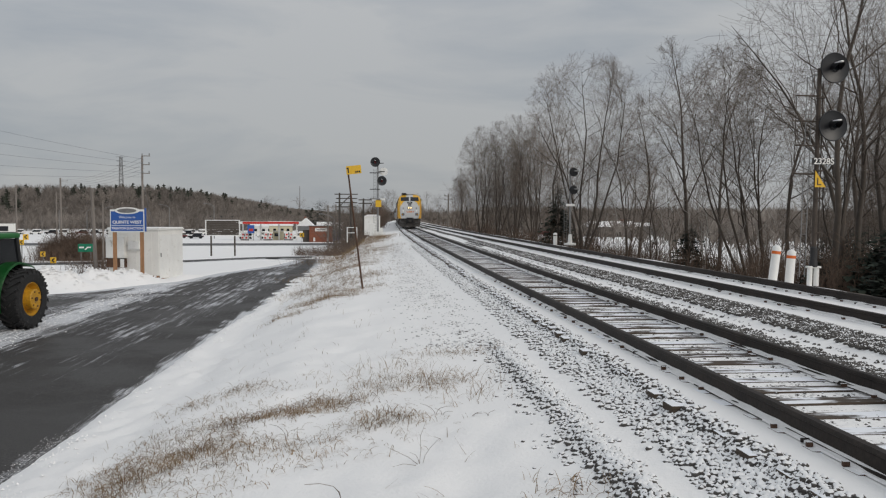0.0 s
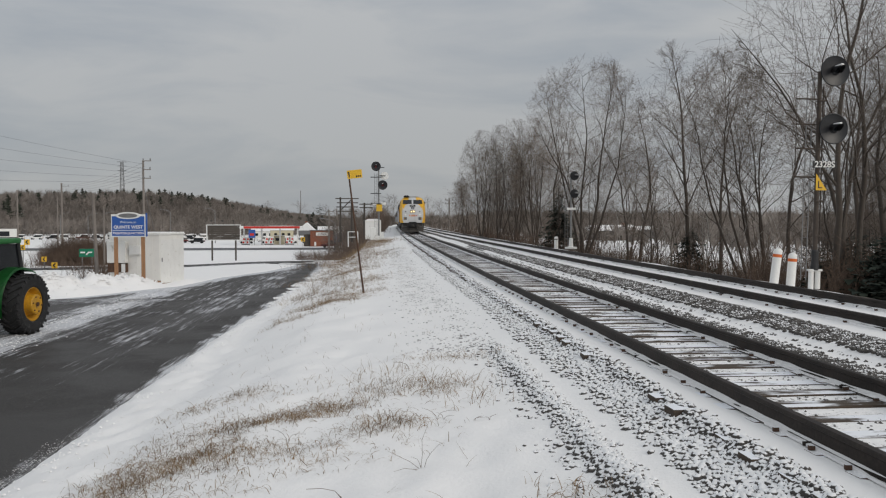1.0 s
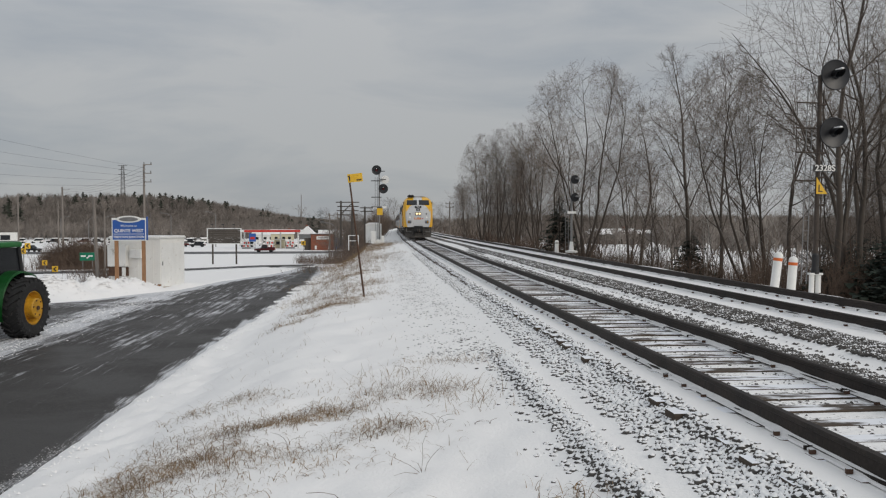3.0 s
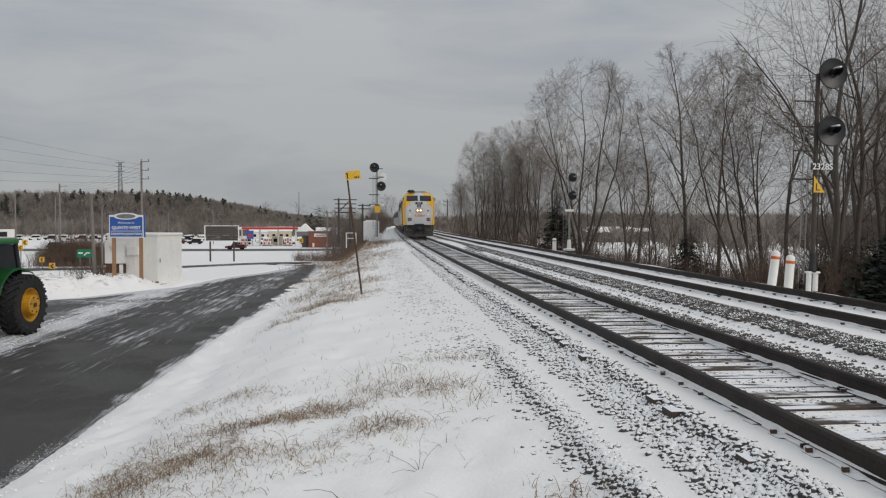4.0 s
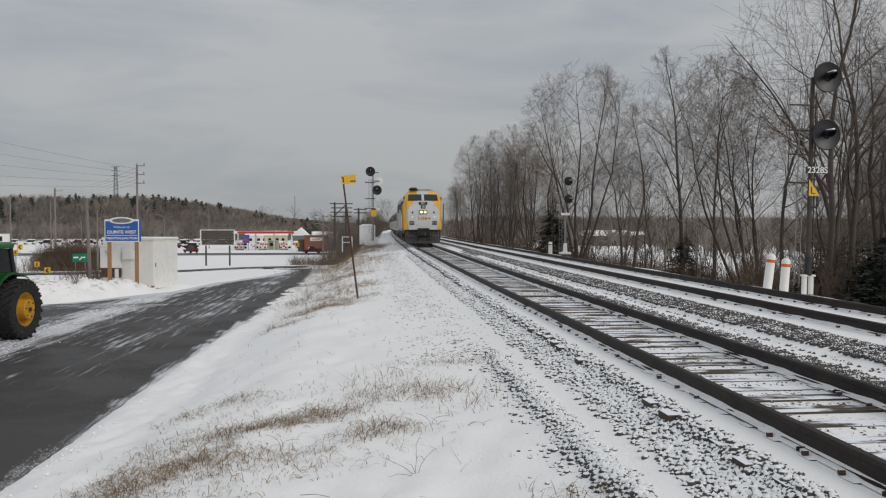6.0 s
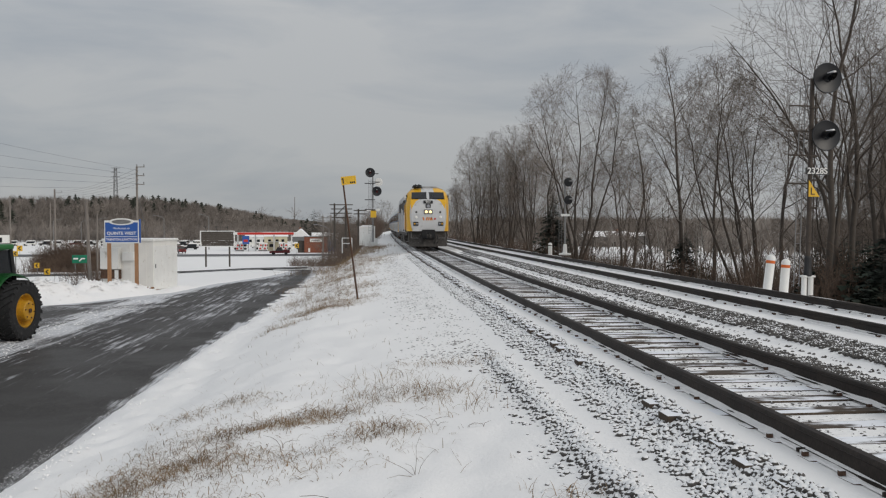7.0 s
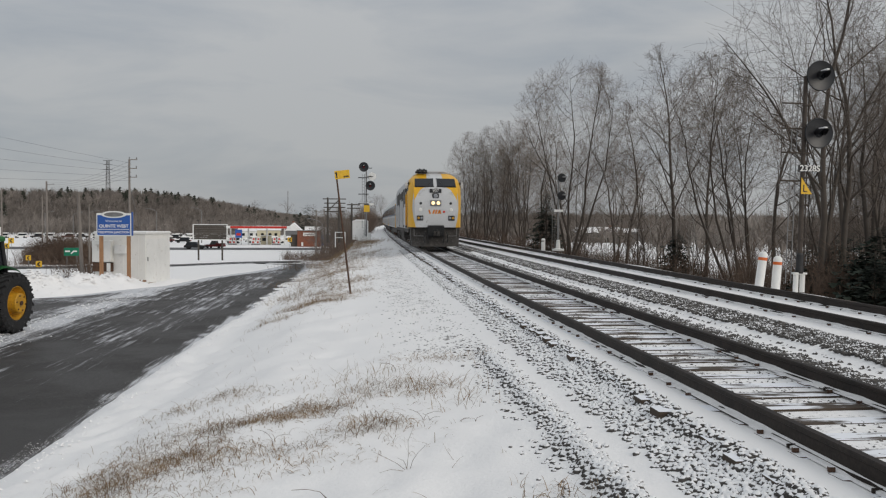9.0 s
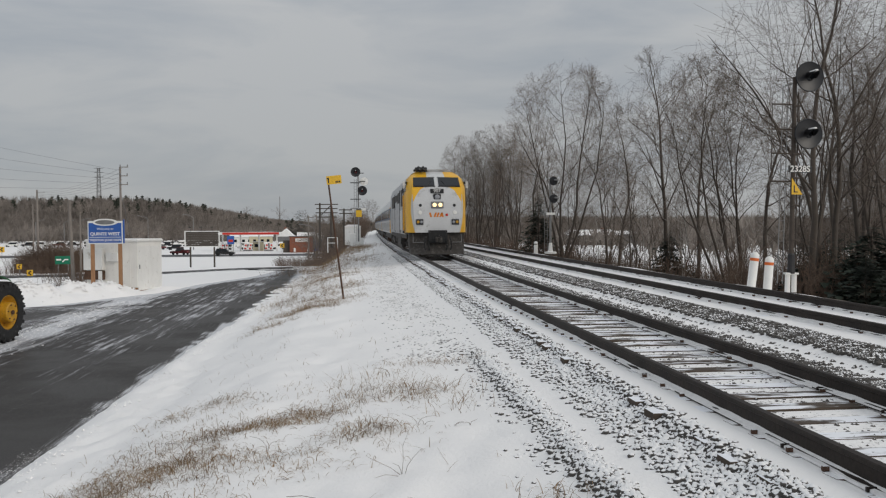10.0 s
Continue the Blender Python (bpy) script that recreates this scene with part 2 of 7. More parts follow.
def ground_material():
    """Snow with dark ballast, dead grass and forest floor where the sheet's attributes say so."""
    m = bpy.data.materials.new("snowy_ground")
    m.use_nodes = True
    nt = m.node_tree
    b = nt.nodes["Principled BSDF"]
    tc = nt.nodes.new("ShaderNodeTexCoord").outputs["Object"]

    def attr(name):
        a = nt.nodes.new("ShaderNodeAttribute")
        a.attribute_name = name
        return a.outputs["Fac"]

    fine = tex(nt, "ShaderNodeTexNoise", tc, 26, 5, 0.6)
    mid = tex(nt, "ShaderNodeTexNoise", tc, 2.2, 5, 0.6)
    big = tex(nt, "ShaderNodeTexNoise", tc, 0.16, 3)
    snow = mix_rgb(nt, mid, (0.86, 0.852, 0.848), (0.90, 0.892, 0.885))
    # stones
    vor = tex(nt, "ShaderNodeTexVoronoi", tc, 13)
    pat = calc(nt, "ADD", fine, calc(nt, "MULTIPLY", mid, 0.7))
    stone = mix_rgb(nt, vor, (0.05, 0.046, 0.042), (0.12, 0.11, 0.10))
    bal = attr("ballast")
    # ballast share b: stones show where the noise lies under a threshold
    show = calc(nt, "SUBTRACT", calc(nt, "MULTIPLY", bal, 1.55), pat)
    k1 = ranged(nt, show, -0.06, 0.06)
    col = mix_rgb(nt, k1, snow, stone)
    gr = attr("grass")
    straw = mix_rgb(nt, fine, (0.12, 0.085, 0.05), (0.27, 0.20, 0.12))
    k2 = ranged(nt, calc(nt, "SUBTRACT", calc(nt, "MULTIPLY", gr, 1.6), pat), -0.08, 0.10)
    col = mix_rgb(nt, k2, col, straw)
    wd = attr("woods")
    litter = mix_rgb(nt, mid, (0.075, 0.058, 0.044), (0.13, 0.10, 0.075))
    k3 = ranged(nt, calc(nt, "SUBTRACT", calc(nt, "MULTIPLY", wd, 1.6), calc(nt, "ADD", calc(nt, "MULTIPLY", fine, 0.5), calc(nt, "ADD", calc(nt, "MULTIPLY", mid, 0.5), calc(nt, "MULTIPLY", big, 0.7)))), -0.1, 0.1)
    col = mix_rgb(nt, k3, col, litter)
    nt.links.new(col, b.inputs["Base Color"])
    b.inputs["Roughness"].default_value = 0.75
    bp = nt.nodes.new("ShaderNodeBump")
    bp.inputs["Strength"].default_value, bp.inputs["Distance"].default_value = 0.55, 0.05
    hgt = calc(nt, "ADD", calc(nt, "MULTIPLY", mid, 0.8), calc(nt, "ADD", calc(nt, "MULTIPLY", fine, 0.3), calc(nt, "MULTIPLY", calc(nt, "MULTIPLY", vor, bal), 0.9)))
    nt.links.new(hgt, bp.inputs["Height"])
    nt.links.new(bp.outputs[0], b.inputs["Normal"])
    return m


def road_material():
    """Wet asphalt with streaks of packed snow along the wheel tracks."""
    m = bpy.data.materials.new("wet_snow_streaked_asphalt")
    m.use_nodes = True
    nt = m.node_tree
    b = nt.nodes["Principled BSDF"]
    tc = nt.nodes.new("ShaderNodeTexCoord").outputs["Object"]
    rot = nt.nodes.new("ShaderNodeMapping")
    rot.inputs["Rotation"].default_value = (0, 0, radians(3.5))
    rot.inputs["Scale"].default_value = (1.0, 0.04, 1.0)
    nt.links.new(tc, rot.inputs[0])
    streak = tex(nt, "ShaderNodeTexNoise", rot.outputs[0], 6.5, 8, 0.7)
    thin = tex(nt, "ShaderNodeTexNoise", rot.outputs[0], 24, 5, 0.7)
    grain = tex(nt, "ShaderNodeTexNoise", tc, 45, 4, 0.7)
    mid = tex(nt, "ShaderNodeTexNoise", tc, 0.45, 5, 0.6)
    a = nt.nodes.new("ShaderNodeAttribute")
    a.attribute_name = "slush"
    asp = mix_rgb(nt, ranged(nt, grain, 0.36, 0.66), (0.010, 0.009, 0.009), (0.078, 0.072, 0.069))
    sn = mix_rgb(nt, grain, (0.42, 0.43, 0.45), (0.72, 0.73, 0.76))
    v = calc(nt, "ADD", calc(nt, "ADD", calc(nt, "MULTIPLY", streak, 0.5), calc(nt, "MULTIPLY", thin, 0.38)), calc(nt, "ADD", calc(nt, "MULTIPLY", mid, 0.3), calc(nt, "MULTIPLY", grain, 0.24)))
    v = calc(nt, "ADD", v, calc(nt, "MULTIPLY", a.outputs["Fac"], 0.42))
    k = ranged(nt, v, 0.80, 0.90)
    nt.links.new(mix_rgb(nt, k, asp, sn), b.inputs["Base Color"])
    wet = ranged(nt, mid, 0.40, 0.60, 0.52, 0.66)
    b.inputs["Specular IOR Level"].default_value = 0.2
    nt.links.new(calc(nt, "ADD", wet, calc(nt, "MULTIPLY", k, 0.3)), b.inputs["Roughness"])
    bp = nt.nodes.new("ShaderNodeBump")
    bp.inputs["Strength"].default_value, bp.inputs["Distance"].default_value = 0.35, 0.012
    nt.links.new(calc(nt, "ADD", grain, calc(nt, "MULTIPLY", k, 1.2)), bp.inputs["Height"])
    nt.links.new(bp.outputs[0], b.inputs["Normal"])
    return m


def tie_material():
    """Dark creosoted wood; blown snow lies on it, most of all outside the rails."""
    m = bpy.data.materials.new("snow_dusted_tie_wood")
    m.use_nodes = True
    nt = m.node_tree
    b = nt.nodes["Principled BSDF"]
    tcn = nt.nodes.new("ShaderNodeTexCoord")
    oi = nt.nodes.new("ShaderNodeObjectInfo")
    geo = nt.nodes.new("ShaderNodeNewGeometry")
    pos = geo.outputs["Position"]
    mp = nt.nodes.new("ShaderNodeMapping")
    mp.inputs["Scale"].default_value = (0.12, 1, 1)
    nt.links.new(pos, mp.inputs[0])
    grain = tex(nt, "ShaderNodeTexNoise", mp.outputs[0], 60, 4, 0.6)
    drift = tex(nt, "ShaderNodeTexNoise", mp.outputs[0], 9, 5, 0.65)
    patch = tex(nt, "ShaderNodeTexNoise", pos, 1.6, 4, 0.6)
    wood = mix_rgb(nt, grain, (0.025, 0.019, 0.015), (0.10, 0.072, 0.05))
    sep = nt.nodes.new("ShaderNodeSeparateXYZ")
    nt.links.new(tcn.outputs["Object"], sep.inputs[0])
    far = ranged(nt, calc(nt, "ABSOLUTE", sep.outputs["X"], 0.0), 0.70, 0.95, 0.0, 0.30)
    v = calc(nt, "ADD", calc(nt, "ADD", calc(nt, "MULTIPLY", drift, 0.55), calc(nt, "MULTIPLY", patch, 0.45)), far)
    v = calc(nt, "ADD", v, calc(nt, "MULTIPLY", oi.outputs["Random"], 0.12))
    sp = nt.nodes.new("ShaderNodeSeparateXYZ")
    nt.links.new(geo.outputs["Normal"], sp.inputs[0])
    k = calc(nt, "MULTIPLY", ranged(nt, v, 0.525, 0.59), ranged(nt, sp.outputs["Z"], 0.5, 0.8))
    nt.links.new(mix_rgb(nt, k, wood, (0.84, 0.86, 0.9)), b.inputs["Base Color"])
    b.inputs["Roughness"].default_value = 0.85
    bp = nt.nodes.new("ShaderNodeBump")
    bp.inputs["Strength"].default_value, bp.inputs["Distance"].default_value = 0.4, 0.01
    nt.links.new(grain, bp.inputs["Height"])
    nt.links.new(bp.outputs[0], b.inputs["Normal"])
    return m


M["ground"], M["road"], M["tie"] = ground_material(), road_material(), tie_material()


# ---- mesh helpers ----
def box(bm, c, s, bevel=0.0, m=None):
    """A box with centre c and size s, its edges rounded by bevel."""
    mat = Matrix.Translation(c) @ Matrix.Diagonal((*s, 1))
    if m is not None:
        mat = m @ mat
    made = bmesh.ops.create_cube(bm, size=1.0, matrix=mat)
    if bevel:
        edges = list({e for v in made["verts"] for e in v.link_edges})
        bmesh.ops.bevel(bm, geom=edges, offset=bevel, segments=2, profile=0.6, affect="EDGES")


def rod(bm, p0, p1, r0, r1=None, n=8, caps=True):
    """A tapered rod from p0 to p1."""
    p0, p1 = Vector(p0), Vector(p1)
    d = p1 - p0
    if d.length < 1e-6:
        return
    m = Matrix.Translation((p0 + p1) / 2) @ d.to_track_quat("Z", "Y").to_matrix().to_4x4()
    bmesh.ops.create_cone(bm, cap_ends=caps, segments=n, radius1=r0, radius2=r0 if r1 is None else r1, depth=d.length, matrix=m)


def loft(bm, rings, closed=True, cap=True):
    """Skins a list of rings of equal length."""
    vs = [[bm.verts.new(p) for p in ring] for ring in rings]
    n = len(vs[0])
    for a, b in zip(vs, vs[1:]):
        for i in range(n if closed else n - 1):
            j = (i + 1) % n
            bm.faces.new((a[i], a[j], b[j], b[i]))
    if cap and closed:
        bm.faces.new(vs[0][::-1])
        bm.faces.new(vs[-1])
    return vs


def lathe(bm, prof, axis=Matrix(), n=32):
    """Turns (radius, height) pairs about the local Z axis."""
    loft(bm, [[axis @ Vector((r * math.cos(2 * math.pi * i / n), r * math.sin(2 * math.pi * i / n), h)) for i in range(n)] for r, h in prof], cap=False)


def finish(bm, name, material, smooth=False):
    bmesh.ops.recalc_face_normals(bm, faces=bm.faces)
    me = bpy.data.meshes.new(name)
    bm.to_mesh(me)
    bm.free()
    me.materials.append(M[material])
    if smooth:
        me.shade_smooth()
        me.set_sharp_from_angle(angle=radians(38))
    return me


def part(name, bm, material, parent, label="", smooth=False):
    ob = new(name, finish(bm, name, material, smooth))
    ob.parent = parent
    return tagged(ob, label) if label else ob


def thing(name, label, category, m=None, group="", kind=""):
    ob = new(name)
    ob.empty_display_size = 0.2
    if m is not None:
        ob.matrix_basis = m
    return tagged(ob, label, category, group, kind)


def raw(name, verts, faces, material, smooth=False):
    me = bpy.data.meshes.new(name)
    me.from_pydata(verts, [], faces)
    me.materials.append(M[material])
    if smooth:
        me.shade_smooth()
    return me


def letters(name, body, size, material, parent, m, depth=0.004, align="CENTER", bold=0.0):
    cu = bpy.data.curves.new(name, "FONT")
    cu.body, cu.size, cu.extrude, cu.align_x, cu.align_y, cu.offset = body, size, depth, align, "CENTER", bold
    cu.materials.append(M[material])
    ob = new(name, cu)
    ob.parent = parent
    ob.matrix_basis = m
    return ob


def ease(a, b, x):
    t = min(1.0, max(0.0, (x - a) / (b - a)))
    return t * t * (3 - 2 * t)


def table(rows, x):
    """Straight-line interpolation in (x, value) rows."""
    if x <= rows[0][0]:
        return rows[0][1]
    for (a, va), (b, vb) in zip(rows, rows[1:]):
        if x <= b:
            return va + (vb - va) * (x - a) / (b - a)
    return rows[-1][1]


# ---- the lie of the land ----
def track_x(y):
    return 4.05 + 7.0e-5 * y * y + 0.10 * ease(24, 7, y)


def track_two_x(y):
    return 4.05 + 4.22 - 0.003 * y + 5.5e-5 * y * y


TRACK_TWO_Z = 0.12
ROAD_RIGHT = [(-40, -4.9), (0, -4.75), (10.8, -4.62), (14, -4.52), (20, -4.36), (25, -4.2), (29, -3.92), (33, -3.8), (37, -3.6), (42, -3.38), (54, -3.7), (66, -4.2), (72, -4.6), (76, -6.0), (78, -9)]
ROAD_LEFT = [(34.0, -34), (35.1, -12.95), (37.4, -11.7), (41.5, -9.6), (49.3, -8.2), (57, -7.2), (64, -6.6), (69, -6.3), (70, -7.5), (71.5, -9)]


def lane_y(x):
    """Middle of the narrow side lane that swings away from the road's end."""
    return table([(-120, 52), (-60, 56), (-40, 58.5), (-20, 63.8), (-14.6, 66.5), (-10.3, 73.0), (-7, 74.5), (-4.5, 75.5)], x)


def low_ground(x, y):
    """The level of the open land beside the bank, before hills."""
    z = table([(-200, -1.65), (48, -1.65), (60, -1.95), (80, -2.25), (150, -5.5), (900, -5.5), (3000, -5.5)], y)
    return z


def hill(x, y):
    """Wooded rise in the distance."""
    w = ease(-30, -160, x) if x < 0 else 0.0
    h = ease(380, 600, y) * (3.0 + 17.0 * w)
    if x > 0:
        h = ease(300, 620, y) * 7.5
    return h + ease(800, 2400, y) * 1.5


def in_road(x, y):
    """1 on the road, 0 off it, with a soft margin."""
    if y < -40 or y > 78:
        return 0.0
    r = ease(0.45, 0.0, x - table(ROAD_RIGHT, y) + 0.07 * lump(x, y, 1.6, 2.0) + 0.10 * lump(x, y, 6.0, 5.0))
    left = -1e9 if y < 34 else table(ROAD_LEFT, y)
    if y > 71.5:
        left = 1e9
    r *= ease(-0.05, 0.3, x - left) if left > -1e8 else 1.0
    return r


def in_lane(x, y):
    if x > -4.5 or x < -120 or y > 80 or y < 45:
        return 0.0
    return ease(2.2, 1.8, abs(y - lane_y(x)))


def lump(x, y, s, seed=0.0):
    return noise.noise(Vector((x * s, y * s, seed)))


def land(x, y):
    """Height of the ground sheet."""
    tx, t2 = track_x(y), track_two_x(y)
    low = low_ground(x, y)
    if x < tx + 2:
        d = tx - x  # distance to the left of the main track
        top = -0.205 + 0.026 * ease(0.8, 0.9, abs(d))
        # shoulder, verge, bank; the bank keeps its crest further off
        # the foot of the bank draws in further along
        f = d * (1 + 0.07 * ease(22, 30, y) + 0.055 * ease(32, 42, y))
        bank = table([(0, top), (1.27, top), (1.42, -0.268), (1.5, -0.285), (2.0, -0.39), (2.3, -0.44), (2.9, -0.52), (3.9, -0.62), (5.4, -0.80), (6.6, -1.12), (7.7, -1.5), (8.6, -1.66), (400, -1.66)], f)
        fall = table([(6.0, 0), (7.4, 0.75), (8.8, 1.0), (900, 1.0)], f)
        z = bank + fall * (low + 1.65)
        amp = table([(1.7, 0.0), (2.6, 0.02), (4.5, 0.10), (7.5, 0.08), (9, 0.02), (60, 0.05)], d)
        z += amp * (lump(x, y, 0.55, 3.1) + 0.6 * lump(x, y, 1.4, 7.7) + 0.3 * lump(x, y, 3.4, 1.2))
        if y < 12 and -1 < x < 2.2:
            for px, py, h in ((0.55, 8.0, 0.05), (0.95, 7.55, 0.06), (0.2, 7.1, 0.045), (1.3, 8.3, 0.05), (0.75, 6.6, 0.05), (-0.3, 6.6, 0.04), (1.5, 7.2, 0.04)):
                z -= h * math.exp(-((x - px) / 0.17) ** 2 - ((y - py) / 0.3) ** 2)
        # small windrow of ballast beside the footpath
        z += 0.085 * math.exp(-((d - 2.24) / 0.12) ** 2) * (0.7 + 0.5 * lump(x, y, 0.8, 9.0)) * ease(14, 11, y)
        rd = max(in_road(x, y), in_lane(x, y))
        # crumbled snow thrown up by the plough
        z += ease(6.2, 7.2, d) * ease(8.6, 7.9, d) * ease(66, 40, y) * (0.06 * lump(x, y, 2.8, 21) + 0.05 * lump(x, y, 6.5, 22))
        z += 0.07 * ease(8.5, 7.9, d) * ease(7.1, 7.7, d) * (1 + 0.8 * lump(x, y, 1.1, 5)) * ease(62, 40, y)
        z += -0.05 * rd + (0.06 if y < 75 else 0) * (1 - rd) * ease(7.0, 8.5, d)
        # snow ploughed up round the hut and the sign
        for px, py, sx, sy, h in SNOW_PILES:
            z += h * math.exp(-((x - px) / sx) ** 2 - ((y - py) / sy) ** 2) * (1 + 0.35 * lump(x, y, 1.8, 4.4) + 0.25 * lump(x, y, 4.6, 1.4) + 0.1 * lump(x, y, 8.5, 2.4)) * (1 - rd)
    else:
        d = x - t2
        mid = (x - tx) / (t2 - tx)
        if d < 2.0:
            z = -0.205 + TRACK_TWO_Z * ease(0.25, 0.62, mid) + 0.026 * ease(1.9, 1.4, abs(d)) + 0.02 * lump(x, y, 2.0, 6) * ease(1.5, 1.2, abs(d))
            if 1.85 < x - tx and d < -1.85:
                z += 0.02 + 0.02 * lump(x, y, 1.5, 2)
        else:
            z = table([(2.0, -0.085), (3.2, -0.30), (6.0, -0.75), (12, -1.9), (30, -3.6), (200, -5.5), (3000, -5.5)], d)
            z += table([(2.0, 0.0), (4.0, 0.09), (400, 0.15)], d) * (lump(x, y, 0.4, 8) + 0.5 * lump(x, y, 1.3, 2.2))
    far = hill(x, y)
    return z + (far * ease(10, 60, abs(x - tx)) if far else 0.0) + (2.5 * ease(420, 900, y) if abs(x - tx) < 60 else 0) * ease(60, 10, abs(x - tx))


SNOW_PILES = [(-13.5, 37.3, 1.3, 0.8, 0.66), (-12.4, 39.1, 1.1, 0.8, 0.72), (-11.5, 40.5, 0.9, 0.7, 0.66), (-10.8, 41.4, 0.6, 0.5, 0.3), (-15.5, 37.6, 2.4, 1.0, 0.5), (-19.5, 37.2, 2.6, 1.0, 0.4), (-9.2, 43.6, 0.9, 1.2, 0.16), (-24, 37.5, 3.0, 1.0, 0.45)]


def steps(*spans):
    """Grid lines: spans of (from, to, spacing), joined."""
    out = []
    for a, b, s in spans:
        k = max(1, round((b - a) / s))
        out += [a + (b - a) * i / k for i in range(k)]
    return out + [spans[-1][1]]


def build_ground():
    xs = steps((-2400, -600, 150), (-600, -150, 30), (-150, -40, 6), (-40, -16, 1.0), (-16, -5.4, 0.22), (-5.4, 3.0, 0.14), (3.0, 11.0, 0.2), (11, 20, 0.5), (20, 60, 2.5), (60, 200, 12), (200, 2400, 150))
    ys = steps((-300, -40, 20), (-40, 3, 2.0), (3, 16, 0.14), (16, 32, 0.25), (32, 46, 0.25), (46, 48, 0.4), (48, 80, 0.8), (80, 160, 2.5), (160, 420, 10), (420, 700, 15), (700, 3000, 100))
    nx, ny = len(xs), len(ys)
    verts, bal, gra, woo = [], [], [], []
    for y in ys:
        tx, t2 = track_x(y), track_two_x(y)
        for x in xs:
            verts.append((x, y, land(x, y)))
            d = tx - x
            b = g = w = 0.0
            if -1.2 < d < 6:
                # clean snow beside the rails and on the path, stones on the shoulder and in a windrow
                sh = ease(1.14, 1.3, d) * ease(1.93 - 0.13 * ease(14, 20, y), 1.75 - 0.12 * ease(14, 20, y), d)
                sp = ease(2.05, 2.25, d) * ease(4.4, 3.2, d) * ease(14, 20, y) * ease(100, 70, y)
                wr = math.exp(-((d - 2.24) / 0.12) ** 2)
                b = max((0.47 + 0.07 * ease(9, 22, y) - 0.05 * ease(30, 50, y)) * sh, 0.52 * wr * ease(14, 11, y), 0.45 * sp, 0.465 * ease(0.75, 0.6, abs(d)))
            if d < -1.2:
                u = x - t2
                if u < -1.2:
                    q = (x - tx - 0.8) / max(0.1, t2 - tx - 1.6)
                    b = max(0.74 * ease(0.0, 0.06, q) * ease(0.36, 0.28, q), 0.76 * ease(0.50, 0.57, q) * ease(0.86, 0.78, q))
                elif abs(u) < 0.7:
                    b = 0.25
                elif 1.3 < u < 3.0:
                    b = 0.40
            if 3.4 < d < 9.5:
                n1 = 0.5 + 0.5 * lump(x, y, 0.35, 11)
                g = 0.34 * ease(3.4, 4.4, d) * ease(7.6, 6.0, d) * n1 * ease(4, 7, y) * (1 - ease(11, 14, y) * ease(22, 19, y)) + 0.36 * ease(24, 34, y) * ease(3.4, 4.2, d) * ease(9.5, 8.0, d) * n1
            if x > t2 + 3.5:
                w = 0.62 * ease(t2 + 3.5, t2 + 5, x) * ease(t2 + 40, t2 + 14, x)
                w = max(w, 0.40 * ease(t2 + 20, t2 + 40, x), 0.6 * ease(150, 260, y))
            if x < tx - 25 or y > 300:
                w = max(w, 0.72 * ease(370, 420, y), ease(600, 660, y))
            bal.append(b), gra.append(g), woo.append(w)
    faces = [(j * nx + i, j * nx + i + 1, (j + 1) * nx + i + 1, (j + 1) * nx + i) for j in range(ny - 1) for i in range(nx - 1)]
    me = raw("ground", verts, faces, "ground", True)
    for nm, vals in (("ballast", bal), ("grass", gra), ("woods", woo)):
        a = me.attributes.new(nm, "FLOAT", "POINT")
        a.data.foreach_set("value", vals)
    tagged(new("ground", me), "snow-covered ground with dead grass and railway ballast", "ground", kind="structure")


build_ground()


def slush_ridge(x, y):
    """Slush pushed aside in front of the parked tractor."""
    return math.exp(-((x + 9.7 + 0.3 * lump(0, y, 0.5, 8)) / 0.9) ** 2) * ease(16, 22, y) * ease(46, 37, y)


